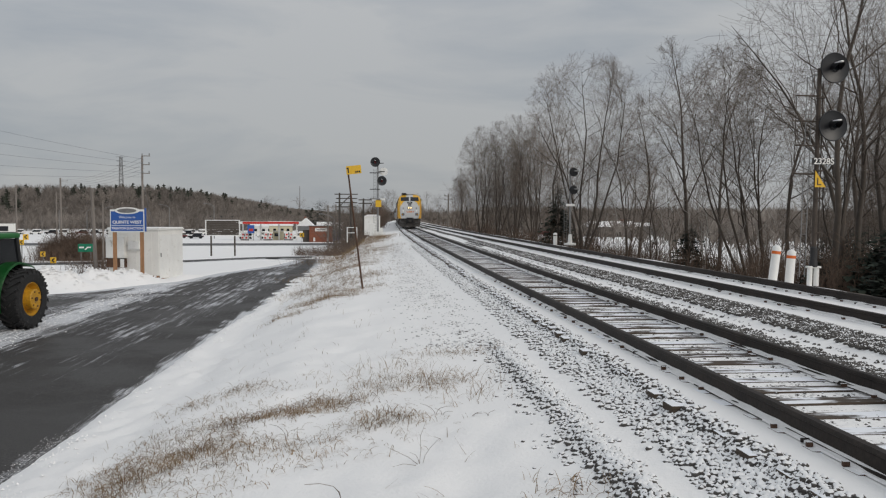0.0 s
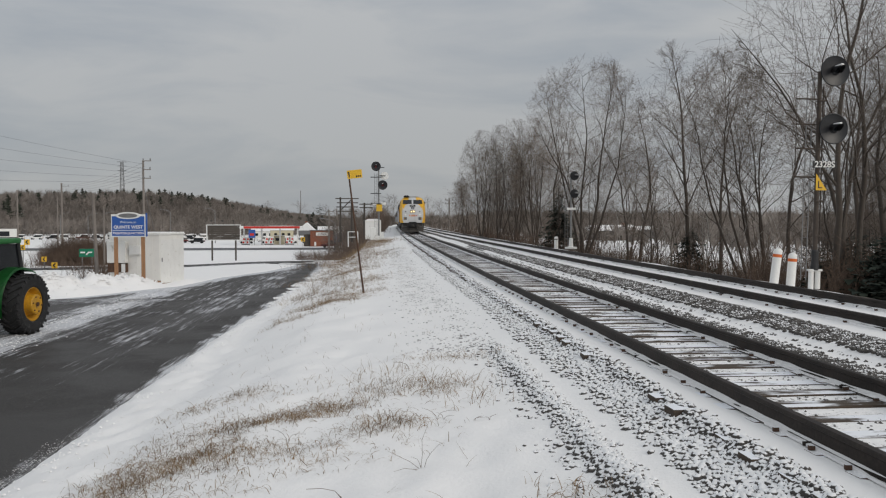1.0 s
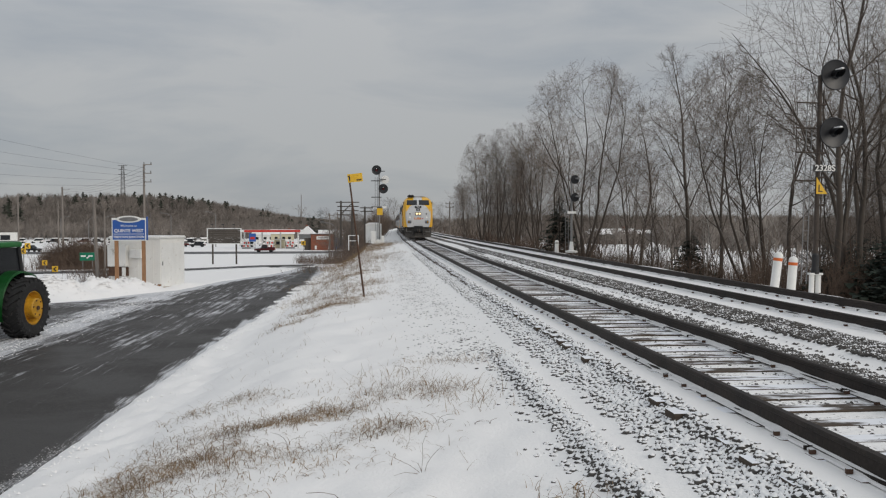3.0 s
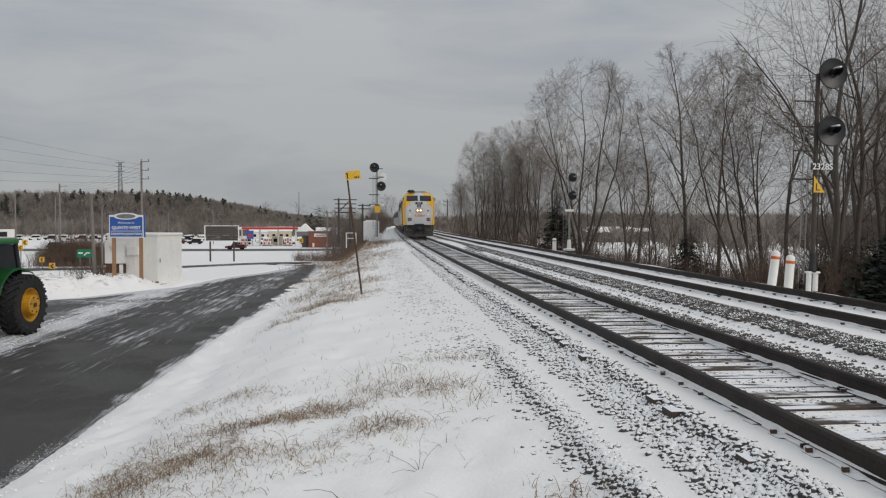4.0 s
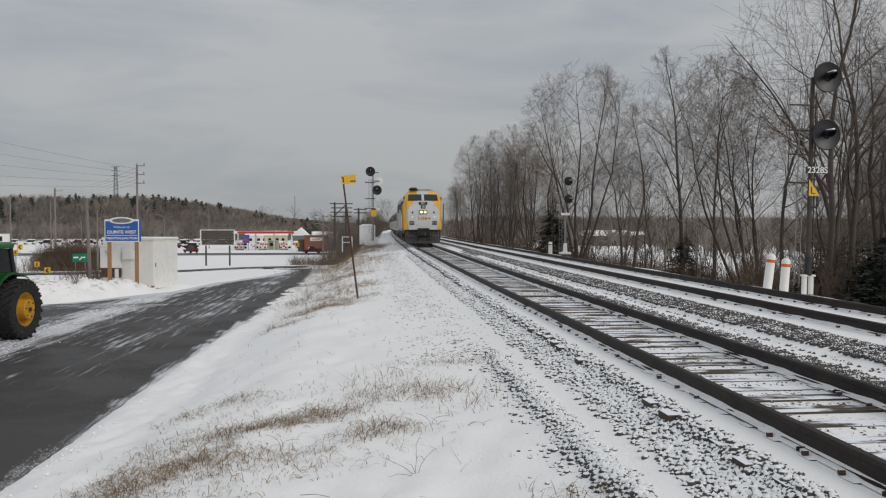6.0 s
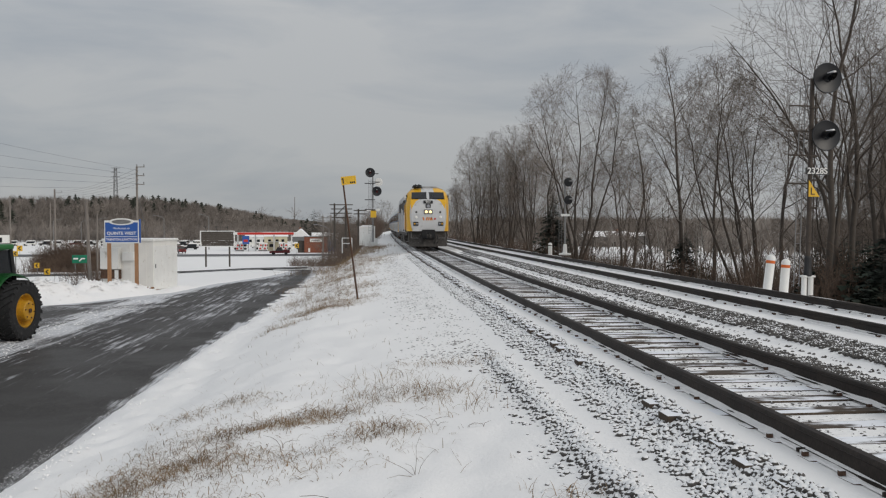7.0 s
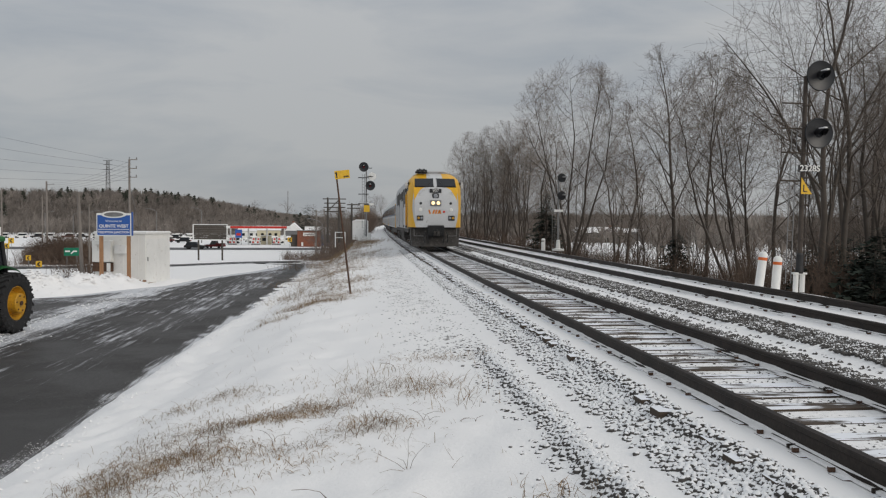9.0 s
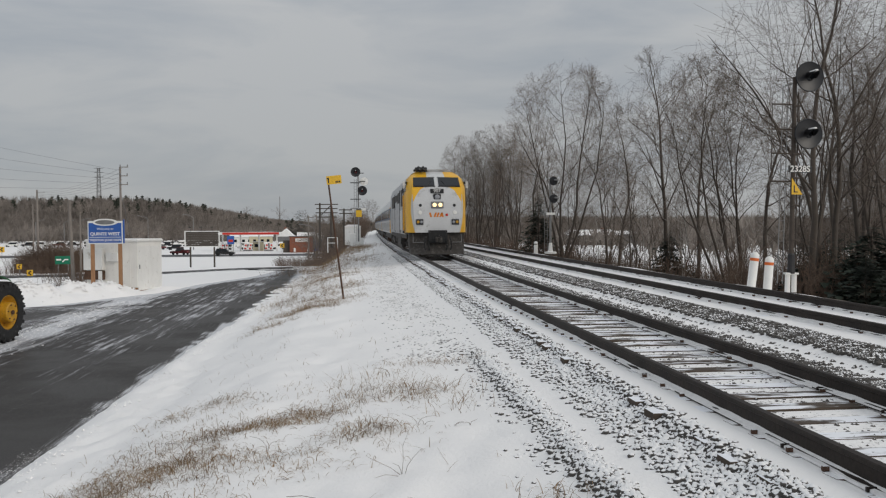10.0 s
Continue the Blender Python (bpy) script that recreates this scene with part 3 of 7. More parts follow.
def build_road():
    verts, faces, slush = [], [], []
    ys = steps((-40, 4, 4), (4, 34, 0.5), (34, 71.5, 0.5))
    nx = 130
    for y in ys:
        r = table(ROAD_RIGHT, y)
        left = -40 if y < 34 else table(ROAD_LEFT, y)
        for i in range(nx + 1):
            u = i / nx
            x = r + 0.5 + (left - r - 0.5) * (u ** 1.6)
            x += 0.10 * lump(0, y, 0.8, 3) * (1 - u)
            verts.append((x, y, low_ground(x, y) + 0.005 + 0.02 * lump(x, y, 0.3, 6) + 0.03 * slush_ridge(x, y) * (0.7 + 0.5 * lump(x, y, 2.4, 4))))
            e = r - x
            # ruts packed white between the wheel lines, dirty edge on the far side
            s = 0.62 * ease(0.55, -0.25, e + 0.25 * lump(x, y, 1.6, 12)) + 0.14 * math.exp(-((e - 1.9) / 0.9) ** 2) * ease(13, 19, y)
            s += (0.45 * slush_ridge(x, y) + 0.03 * ease(-9.9, -10.6, x) * ease(20, 24, y)) + 0.7 * ease(33, 35, y) * ease(1.2, 0.2, x - left)
            s -= 0.20 * ease(7.0, 2.0, e) * ease(20, 11, y) + 0.10 * ease(1.6, 0.6, e) - 0.11 * ease(19, 28, y)
            slush.append(s)
    n = nx + 1
    faces += [(j * n + i, (j + 1) * n + i, (j + 1) * n + i + 1, j * n + i + 1) for j in range(len(ys) - 1) for i in range(nx)]
    me = raw("road", verts, faces, "road", True)
    a = me.attributes.new("slush", "FLOAT", "POINT")
    a.data.foreach_set("value", slush)
    tagged(new("road", me), "wet dark asphalt road with streaks of packed snow", "road", kind="structure")
    # side lane
    verts, slush = [], []
    xs = steps((-120, -40, 4), (-40, -5.2, 0.8))
    for x in xs:
        for k in range(7):
            y = lane_y(x) - 1.9 + 3.8 * k / 6
            verts.append((x, y, low_ground(x, y) + 0.085))
            slush.append(0.15)
    faces = [(j * 7 + i, (j + 1) * 7 + i, (j + 1) * 7 + i + 1, j * 7 + i + 1) for j in range(len(xs) - 1) for i in range(6)]
    me = raw("side_road", verts, faces, "road", True)
    a = me.attributes.new("slush", "FLOAT", "POINT")
    a.data.foreach_set("value", slush)
    tagged(new("side_road", me), "narrow cleared asphalt lane through the snow", "road", kind="structure")
    # the street before the filling station
    verts = []
    xs = steps((-260, -120, 20), (-120, 0, 5))
    for x in xs:
        bend = 0.0016 * max(0.0, -40 - x) ** 2
        for k in range(5):
            y = 201 + bend + 15 * k / 4
            verts.append((x, y, land(x, y) + 0.06))
    faces = [(j * 5 + i, (j + 1) * 5 + i, (j + 1) * 5 + i + 1, j * 5 + i + 1) for j in range(len(xs) - 1) for i in range(4)]
    tagged(new("street", raw("street", verts, faces, "asphalt_far", True)), "wet grey street between snowy verges", "street", kind="structure")


build_road()


# ---- railway tracks ----
def rail_profile():
    half = [(0.075, -0.185), (0.075, -0.172), (0.012, -0.15), (0.010, -0.05), (0.036, -0.036), (0.037, -0.008), (0.030, 0.0)]
    return half + [(-x, z) for x, z in half[::-1]]


def build_track(name, centre, z0, label):
    tr = thing(name, label, "railway track")
    for side in (-0.755, 0.755):
        bm = bmesh.new()
        prof = rail_profile()
        loft(bm, [[(centre(y) + side + px, y, z0 + pz) for px, pz in prof] for y in steps((-40, 0, 4), (0, 60, 3), (60, 420, 8))])
        part("rail", bm, "rail", tr)
        # snow lying on the foot of the rail
        for s in (-1, 1):
            bm = bmesh.new()
            loft(bm, [[(centre(y) + side + s * px, y, z0 + pz + dz * 0.02 * lump(y, s, 3.0, side)) for px, pz, dz in ((0.010, -0.138, 1), (0.036, -0.156, 1), (0.076, -0.166, 0), (0.076, -0.186, 0), (0.010, -0.186, 0))] for y in steps((-8, 4, 2), (4, 40, 0.25), (40, 180, 3))])
            part("rail_foot_snow", bm, "snow", tr, "snow lying against the rail")
    return tr


def build_ties(tr, centre, z0, y0, y1, yend, seed):
    rnd = random.Random(seed)
    base = []
    for k in range(3):
        bm = bmesh.new()
        box(bm, (0, 0, -0.09), (2.72, 0.225 + 0.012 * k, 0.18), 0.012)
        base.append(finish(bm, "tie", "tie"))
    plate = bmesh.new()
    box(plate, (0, 0, 0.0), (0.27, 0.17, 0.016), 0.004)
    plate = finish(plate, "tie_plate", "plate")
    spike = bmesh.new()
    box(spike, (0, 0, 0.01), (0.05, 0.032, 0.04), 0.008)
    spike = finish(spike, "rail_spike", "plate")
    anchor = bmesh.new()
    box(anchor, (0, 0, 0), (0.19, 0.025, 0.035), 0.008)
    anchor = finish(anchor, "rail_anchor", "rail")
    y = y0
    while y < y1:
        ob = new("tie", base[rnd.randrange(3)])
        ob.parent = tr
        ob.matrix_basis = pose(centre(y) + rnd.uniform(-0.06, 0.05), y + rnd.uniform(-0.025, 0.025), z0 - 0.190 + rnd.uniform(-0.012, 0.012), 0, 0, rnd.uniform(-1.2, 1.2))
        if 3 < y < 34:
            for s in (-0.755, 0.755):
                kit = [("tie_plate", plate, s, 0, -0.191)]
                if y < 22:
                    kit += [("rail_spike", spike, s - 0.10, 0.05, -0.17), ("rail_spike", spike, s + 0.10, -0.05, -0.17), *([("rail_anchor", anchor, s, 0.15, -0.17)] if int(y / 0.53) % 2 else [])]
                for nm, me, dx, dy, dz in kit:
                    # blown snow hides some of the fastenings
                    if rnd.random() < 0.4 and nm != "tie_plate":
                        continue
                    pl = new(nm, me)
                    pl.parent = tr
                    pl.matrix_basis = pose(centre(y) + dx, y + dy + rnd.uniform(-0.03, 0.03), z0 + dz - rnd.uniform(0.0, 0.012) * (nm == "rail_spike"), 0, 0, rnd.uniform(-6, 6))
        y += 0.53
    bm = bmesh.new()
    while y < yend:
        box(bm, (centre(y), y, z0 - 0.28), (2.6, 0.23, 0.18))
        y += 0.53
    tagged(part("far_ties", bm, "tie", tr), kind="stuff")


track_one = build_track("railway_track", track_x, 0.0, "dark steel rails on snow-dusted wooden ties")
track_two = build_track("railway_track", track_two_x, TRACK_TWO_Z, "second line of dark rails, ties buried in snow")


# ---- the train ----
def train_s(t):
    """Distance of the locomotive's front along the line at t seconds."""
    return 109.0 - 8.03 * t + 0.126 * t * t


def on_track(y):
    """A pose on the main track at y, heading towards smaller y."""
    slope = 1.4e-4 * y
    return pose(track_x(y), y, 0.0, 0, 0, math.degrees(-slope))


def loco_ring(z):
    """Half outline of the cab at height z: (x, y) from the nose's middle round to the side."""
    nose = table([(0.9, 0.10), (1.15, 0.0), (2.6, 0.10), (3.2, 0.30), (3.42, 0.46), (3.84, 0.98), (4.1, 1.5), (4.3, 2.4)], z)
    front = table([(1.15, 1.10), (2.0, 1.18), (2.9, 1.22), (3.3, 1.22), (3.84, 1.16), (4.1, 0.96), (4.3, 0.66)], z)
    side = table([(0.9, 1.46), (3.0, 1.50), (3.5, 1.48), (3.84, 1.38), (4.1, 1.16), (4.3, 0.78)], z)
    back = nose + table([(1.0, 0.62), (2.6, 0.75), (3.84, 0.6), (4.3, 0.3)], z)
    return nose, min(front, side - 0.05), side, back


def loco_front(z):
    return loco_ring(z)[0]


def build_loco():
    lo = thing("locomotive", "silver and yellow diesel locomotive with lit headlights", "locomotive")
    zs = [1.1, 1.5, 2.0, 2.6, 2.9, 3.2, 3.42, 3.63, 3.84, 4.0, 4.15, 4.3]
    # the grey front panel
    bm = bmesh.new()
    rows = []
    for z in zs:
        ny, fx, sx, by = loco_ring(z)
        g = min(fx, table([(1.0, 1.3), (2.55, 1.22), (2.9, 1.05), (3.2, 0.86), (3.36, 0.72), (3.42, 0.5), (4.3, 0.42)], z))
        rows.append([(-g, ny - 0.003, z), (-g * 0.4, ny - 0.02, z), (g * 0.4, ny - 0.02, z), (g, ny - 0.003, z)])
    loft(bm, rows, closed=False, cap=False)
    part("nose_panel", bm, "train_grey", lo, "silver grey nose panel", True)
    for s in (-1, 1):
        bm = bmesh.new()
        rows = []
        for z in zs:
            ny, fx, sx, by = loco_ring(z)
            g = min(fx, table([(1.0, 1.3), (2.55, 1.22), (2.9, 1.05), (3.2, 0.86), (3.36, 0.72), (3.42, 0.5), (4.3, 0.42)], z))
            rows.append([(s * g, ny - 0.003, z), (s * fx, ny, z), (s * (fx + sx) / 2 * 1.01, (ny + by) / 2 - 0.06, z), (s * sx, by, z), (s * sx, max(by, 1.9), z)])
        loft(bm, rows, closed=False, cap=False)
        part("cab_side", bm, "train_yellow", lo, "yellow corner and cab side", True)
        # grey wedge below the yellow on the corner
        bm = bmesh.new()
        rows = []
        for z, w in ((1.12, 0.05), (1.6, 0.30), (2.1, 0.42), (2.6, 0.30), (3.0, 0.03)):
            ny, fx, sx, by = loco_ring(z)
            mx, my = (fx + sx) / 2 * 1.01, (ny + by) / 2 - 0.06
            a = Vector((s * fx, ny - 0.008, z))
            b = a.lerp(Vector((s * mx, my - 0.012, z)), w * 1.6) + Vector((s * 0.006, -0.004, 0))
            rows.append([a, b])
        loft(bm, rows, closed=False, cap=False)
        part("corner_panel", bm, "train_grey", lo, "", True)
        # hood side and walkway skirt
    prof = [(1.48, 1.0), (1.5, 3.0), (1.48, 3.5), (1.38, 3.84), (1.14, 4.1), (0.6, 4.31)]
    ring = prof + [(-x, z) for x, z in prof[::-1]]
    bm = bmesh.new()
    loft(bm, [[(x, y, z) for x, z in ring] for y in (1.9, 6, 12, 20.6)])
    part("hood", bm, "hood_shade_grey", lo, "grimy silver grey hood with side shade in its colour", True)
    bm = bmesh.new()
    loft(bm, [[(x * 1.003, y, z + 0.004) for x, z in ring] for y in (1.88, 2.6)], cap=False)
    part("yellow_band", bm, "train_yellow", lo, "", True)
    # side doors and grilles
    for s in (-1, 1):
        for y0, w, z0, h, mt in ((2.7, 0.06, 1.05, 2.3, "black"), (2.85, 0.75, 1.15, 2.0, "hood_shade_grey"), (3.7, 0.06, 1.05, 2.5, "black"), (3.9, 1.7, 2.5, 0.9, "train_dark"), (3.9, 2.6, 1.2, 1.1, "train_grey"), (6.9, 0.08, 1.05, 2.4, "black"), (7.2, 2.3, 2.75, 0.6, "train_dark"), (7.2, 5.6, 1.15, 1.3, "hood_shade_grey"), (10, 3.2, 2.9, 0.4, "train_dark"), (13.2, 0.08, 1.05, 2.4, "black"), (14, 3.4, 2.6, 0.75, "train_dark"), (17.8, 2.2, 1.2, 1.5, "hood_shade_grey")):
            bm = bmesh.new()
            box(bm, (s * 1.505, y0 + w / 2, z0 + h / 2), (0.05, w, h), 0.012)
            part("side_panel", bm, mt, lo)
        for y, w in ((1.45, 0.62), (2.2, 0.5)):
            bm = bmesh.new()
            box(bm, (s * 1.475, y, 3.42), (0.07, w, 0.5), 0.02)
            part("side_window", bm, "glass", lo, "dark cab side window")
        # steps below the cab, caked with snow
        for k in range(4):
            bm = bmesh.new()
            box(bm, (s * 1.36, 2.25, 0.42 + 0.24 * k), (0.26, 0.62, 0.05), 0.012)
            part("cab_step", bm, "train_dark" if k % 2 else "plate", lo)
        bm = bmesh.new()
        box(bm, (s * 1.34, 7.2, 0.72), (0.3, 1.6, 0.5), 0.06)
        part("air_tank", bm, "train_dark", lo)
        bm = bmesh.new()
        rod(bm, (s * 1.56, 2.62, 1.2), (s * 1.56, 2.62, 3.0), 0.02, n=6)
        rod(bm, (s * 1.56, 1.9, 1.2), (s * 1.56, 1.9, 3.0), 0.02, n=6)
        part("handrail", bm, "train_yellow", lo)
        bm = bmesh.new()
        rod(bm, (s * 1.40, 1.18, 3.5), (s * 1.58, 1.12, 3.5), 0.02)
        box(bm, (s * 1.60, 1.1, 3.5), (0.12, 0.05, 0.34), 0.015)
        part("mirror", bm, "train_grey", lo)
    # windshield in two panes with a rubber surround
    for s in (-1, 1):
        for mt, nm, pad, off in (("black", "window_surround", 0.035, 0.012), ("glass", "windshield_pane", 0.0, 0.022)):
            bm = bmesh.new()
            q = []
            for x, z in ((0.10 - pad, 3.40 - pad), (1.14 + pad, 3.40 - pad), (1.10 + pad, 3.82 + pad), (0.10 - pad, 3.84 + pad)):
                q.append(Vector((s * x, loco_front(z) - 0.025, z)))
            nrm = (q[1] - q[0]).cross(q[3] - q[0]).normalized()
            if nrm.y > 0:
                nrm = -nrm
            loft(bm, [[p + nrm * off for p in q], [p - nrm * 0.03 for p in q]])
            part(nm, bm, mt, lo)
        bm = bmesh.new()
        rod(bm, (s * 0.55, loco_front(3.34) - 0.08, 3.33), (s * 0.25, loco_front(3.7) - 0.09, 3.7), 0.012)
        part("wiper", bm, "black", lo)
    # number board, upper lamp, headlights, ditch lights, horn
    f = loco_front
    bm = bmesh.new()
    box(bm, (0, f(3.14) - 0.04, 3.15), (0.66, 0.10, 0.22), 0.02, )
    nb = part("number_board", bm, "black", lo, "dark number board")
    letters("board_figures", "907", 0.24, "white_paint", nb, pose(0, f(3.14) - 0.096, 3.15, 90, 0, 0))
    bm = bmesh.new()
    box(bm, (0, f(2.86) - 0.02, 2.85), (0.38, 0.10, 0.32), 0.06)
    part("upper_lamp_ring", bm, "black", lo)
    bm = bmesh.new()
    lathe(bm, [(0.001, 0.065), (0.08, 0.058), (0.125, 0.03)], Matrix.Translation((0, f(2.86) - 0.05, 2.85)) @ Matrix.Rotation(radians(90), 4, "X"), 20)
    part("upper_lamp", bm, "lens", lo)
    bm = bmesh.new()
    box(bm, (0, f(2.45) - 0.03, 2.46), (0.62, 0.10, 0.34), 0.04)
    hb = part("headlight_housing", bm, "grey_steel", lo)
    for s in (-1, 1):
        bm = bmesh.new()
        lathe(bm, [(0.001, 0.03), (0.06, 0.025), (0.095, 0.0)], Matrix.Translation((s * 0.145, f(2.45) - 0.085, 2.46)) @ Matrix.Rotation(radians(90), 4, "X"), 20)
        part("headlight", bm, "lamp_on", hb, "lit warm headlight")
        bm = bmesh.new()
        box(bm, (s * 0.88, f(1.62) - 0.03, 1.62), (0.36, 0.10, 0.28), 0.03)
        db = part("ditch_light_housing", bm, "black", lo)
        for k, mt in ((-0.085, "tractor_yellow" if s < 0 else "lens"), (0.085, "lens" if s < 0 else "tractor_yellow")):
            bm = bmesh.new()
            lathe(bm, [(0.001, 0.02), (0.05, 0.015), (0.07, 0.0)], Matrix.Translation((s * 0.88 + k, f(1.62) - 0.083, 1.62)) @ Matrix.Rotation(radians(90), 4, "X"), 14)
            part("ditch_light", bm, mt, db)
        for x, z, r, mt in ((0.84, 2.44, 0.075, "black"), (0.86, 2.08, 0.10, "white_metal")):
            bm = bmesh.new()
            lathe(bm, [(0.001, 0.02), (r * 0.8, 0.02), (r, 0.0)], Matrix.Translation((s * x, f(z) - 0.02, z)) @ Matrix.Rotation(radians(90), 4, "X"), 16)
            part("marker_lamp", bm, mt, lo)
    # abstract orange emblem in slanted strokes
    for i, (dx, w) in enumerate(((-0.36, 0.09), (-0.2, 0.09), (-0.06, 0.09), (0.08, 0.09), (0.22, 0.09))):
        bm = bmesh.new()
        y = f(1.95) - 0.035
        lean = (-0.06, 0.08, 0.08, 0.10, -0.05)[i]
        loft(bm, [[(dx + lean, y, 2.08), (dx + w + lean, y, 2.08), (dx + w, y, 1.86), (dx, y, 1.86)], [(dx + lean, y + 0.03, 2.08), (dx + w + lean, y + 0.03, 2.08), (dx + w, y + 0.03, 1.86), (dx, y + 0.03, 1.86)]])
        part("emblem_stroke", bm, "logo_orange", lo)
    bm = bmesh.new()
    box(bm, (0.46, f(1.95) - 0.03, 1.97), (0.12, 0.03, 0.12), 0.02, )
    part("emblem_mark", bm, "red", lo)
    bm = bmesh.new()
    for k in range(5):
        rod(bm, (-0.95 + 0.12 * k, 1.9, 4.28 + 0.05 * (k % 2)), (-0.95 + 0.12 * k, 1.35 - 0.05 * (k % 3), 4.33 + 0.05 * (k % 2)), 0.03, 0.075, 10)
    box(bm, (-0.7, 1.9, 4.27), (0.7, 0.2, 0.12), 0.02)
    part("horn", bm, "black", lo, "dark roof horn cluster")
    bm = bmesh.new()
    box(bm, (0, 9, 4.30), (1.1, 3.0, 0.2), 0.05)
    part("exhaust_housing", bm, "train_dark", lo)
    bm = bmesh.new()
    box(bm, (0, 15, 4.30), (1.4, 4.0, 0.2), 0.05)
    part("roof_fan", bm, "train_dark", lo)
    # pilot, coupler, hoses
    bm = bmesh.new()
    loft(bm, [[(-1.38, 0.55, 1.22), (-0.5, 0.16, 1.22), (0.5, 0.16, 1.22), (1.38, 0.55, 1.22), (1.38, 1.7, 1.22), (-1.38, 1.7, 1.22)],
              [(-1.36, 0.42, 0.62), (-0.55, -0.05, 0.62), (0.55, -0.05, 0.62), (1.36, 0.42, 0.62), (1.36, 1.7, 0.62), (-1.36, 1.7, 0.62)],
              [(-1.30, 0.10, 0.13), (-0.6, -0.32, 0.13), (0.6, -0.32, 0.13), (1.30, 0.10, 0.13), (1.3, 1.6, 0.13), (-1.3, 1.6, 0.13)]])
    part("pilot", bm, "train_dark", lo, "grimy dark snowplough pilot")
    # near-black block painted as the shade inside the coupler's recess
    bm = bmesh.new()
    box(bm, (0, -0.02, 0.90), (0.92, 0.34, 0.62), 0.03)
    part("coupler_pocket", bm, "rubber", lo)
    bm = bmesh.new()
    box(bm, (0, -0.30, 0.86), (0.26, 0.55, 0.24), 0.05)
    box(bm, (0.10, -0.58, 0.86), (0.14, 0.16, 0.3), 0.05)
    box(bm, (-0.10, -0.52, 0.86), (0.10, 0.2, 0.26), 0.04)
    part("coupler", bm, "train_dark", lo)
    for x in (-0.62, -0.42, 0.40, 0.60):
        bm = bmesh.new()
        pts = [Vector((x, -0.06, 0.95)), Vector((x * 1.05, -0.26, 0.78)), Vector((x * 1.1, -0.28, 0.5)), Vector((x * 1.0, -0.26, 0.34))]
        for a, b in zip(pts, pts[1:]):
            rod(bm, a, b, 0.028, n=6)
        part("brake_hose", bm, "rubber", lo)
    for s in (-1, 1):
        bm = bmesh.new()
        rod(bm, (s * 1.2, 0.16, 0.72), (s * 1.2, 0.28, 1.12), 0.014, n=6)
        rod(bm, (s * 0.7, -0.10, 0.72), (s * 1.2, 0.16, 0.72), 0.014, n=6)
        part("grab_rail", bm, "grey_steel", lo)
    # frame, tanks, bogies
    bm = bmesh.new()
    box(bm, (0, 11, 0.98), (2.9, 19.0, 0.24), 0.03)
    part("underframe", bm, "train_dark", lo)
    bm = bmesh.new()
    box(bm, (0, 10.6, 0.58), (2.7, 5.2, 0.7), 0.12)
    part("fuel_tank", bm, "train_dark", lo)
    for ob in lo.children_recursive:
        if ob.name.split(".")[0] not in ("pilot", "coupler", "brake_hose", "grab_rail", "cab_step", "air_tank", "fuel_tank", "underframe", "board_figures"):
            ob.data.transform(Matrix.Translation((0, 0, 0.1)))
        elif ob.name.startswith("board_figures"):
            ob.matrix_basis = Matrix.Translation((0, 0, 0.1)) @ ob.matrix_basis
    axles = []
    for y in (3.6, 17.6):
        for s in (-1, 1):
            bm = bmesh.new()
            box(bm, (s * 1.12, y, 0.62), (0.16, 3.6, 0.34), 0.05)
            for a in (-1.37, 1.37):
                box(bm, (s * 1.16, y + a, 0.5), (0.2, 0.42, 0.4), 0.06)
            part("bogie_frame", bm, "train_dark", lo)
        axles += [y - 1.37, y + 1.37]
    wheels = []
    for y in axles:
        wheels.append((wheelset(lo, 0.5), y, 0.5))
    return lo, wheels


def wheelset(parent, r):
    bm = bmesh.new()
    for s in (-1, 1):
        lathe(bm, [(0.001, -0.06), (r * 0.35, -0.07), (r * 0.45, -0.03), (r * 0.82, -0.03), (r * 0.86, -0.065), (r, -0.065), (r + 0.025, 0.05), (r * 0.84, 0.06), (r * 0.45, 0.03), (0.001, 0.05)],
              Matrix.Translation((s * 0.755, 0, 0)) @ Matrix.Rotation(radians(-90 * s), 4, "Y"), 24)
        for k in range(4):
            a = k * math.pi / 2
            box(bm, (s * 0.80, r * 0.62 * math.cos(a), r * 0.62 * math.sin(a)), (0.05, 0.08, 0.08))
    rod(bm, (-0.7, 0, 0), (0.7, 0, 0), 0.09, n=10)
    ob = part("wheelset", bm, "rust", parent)
    return ob


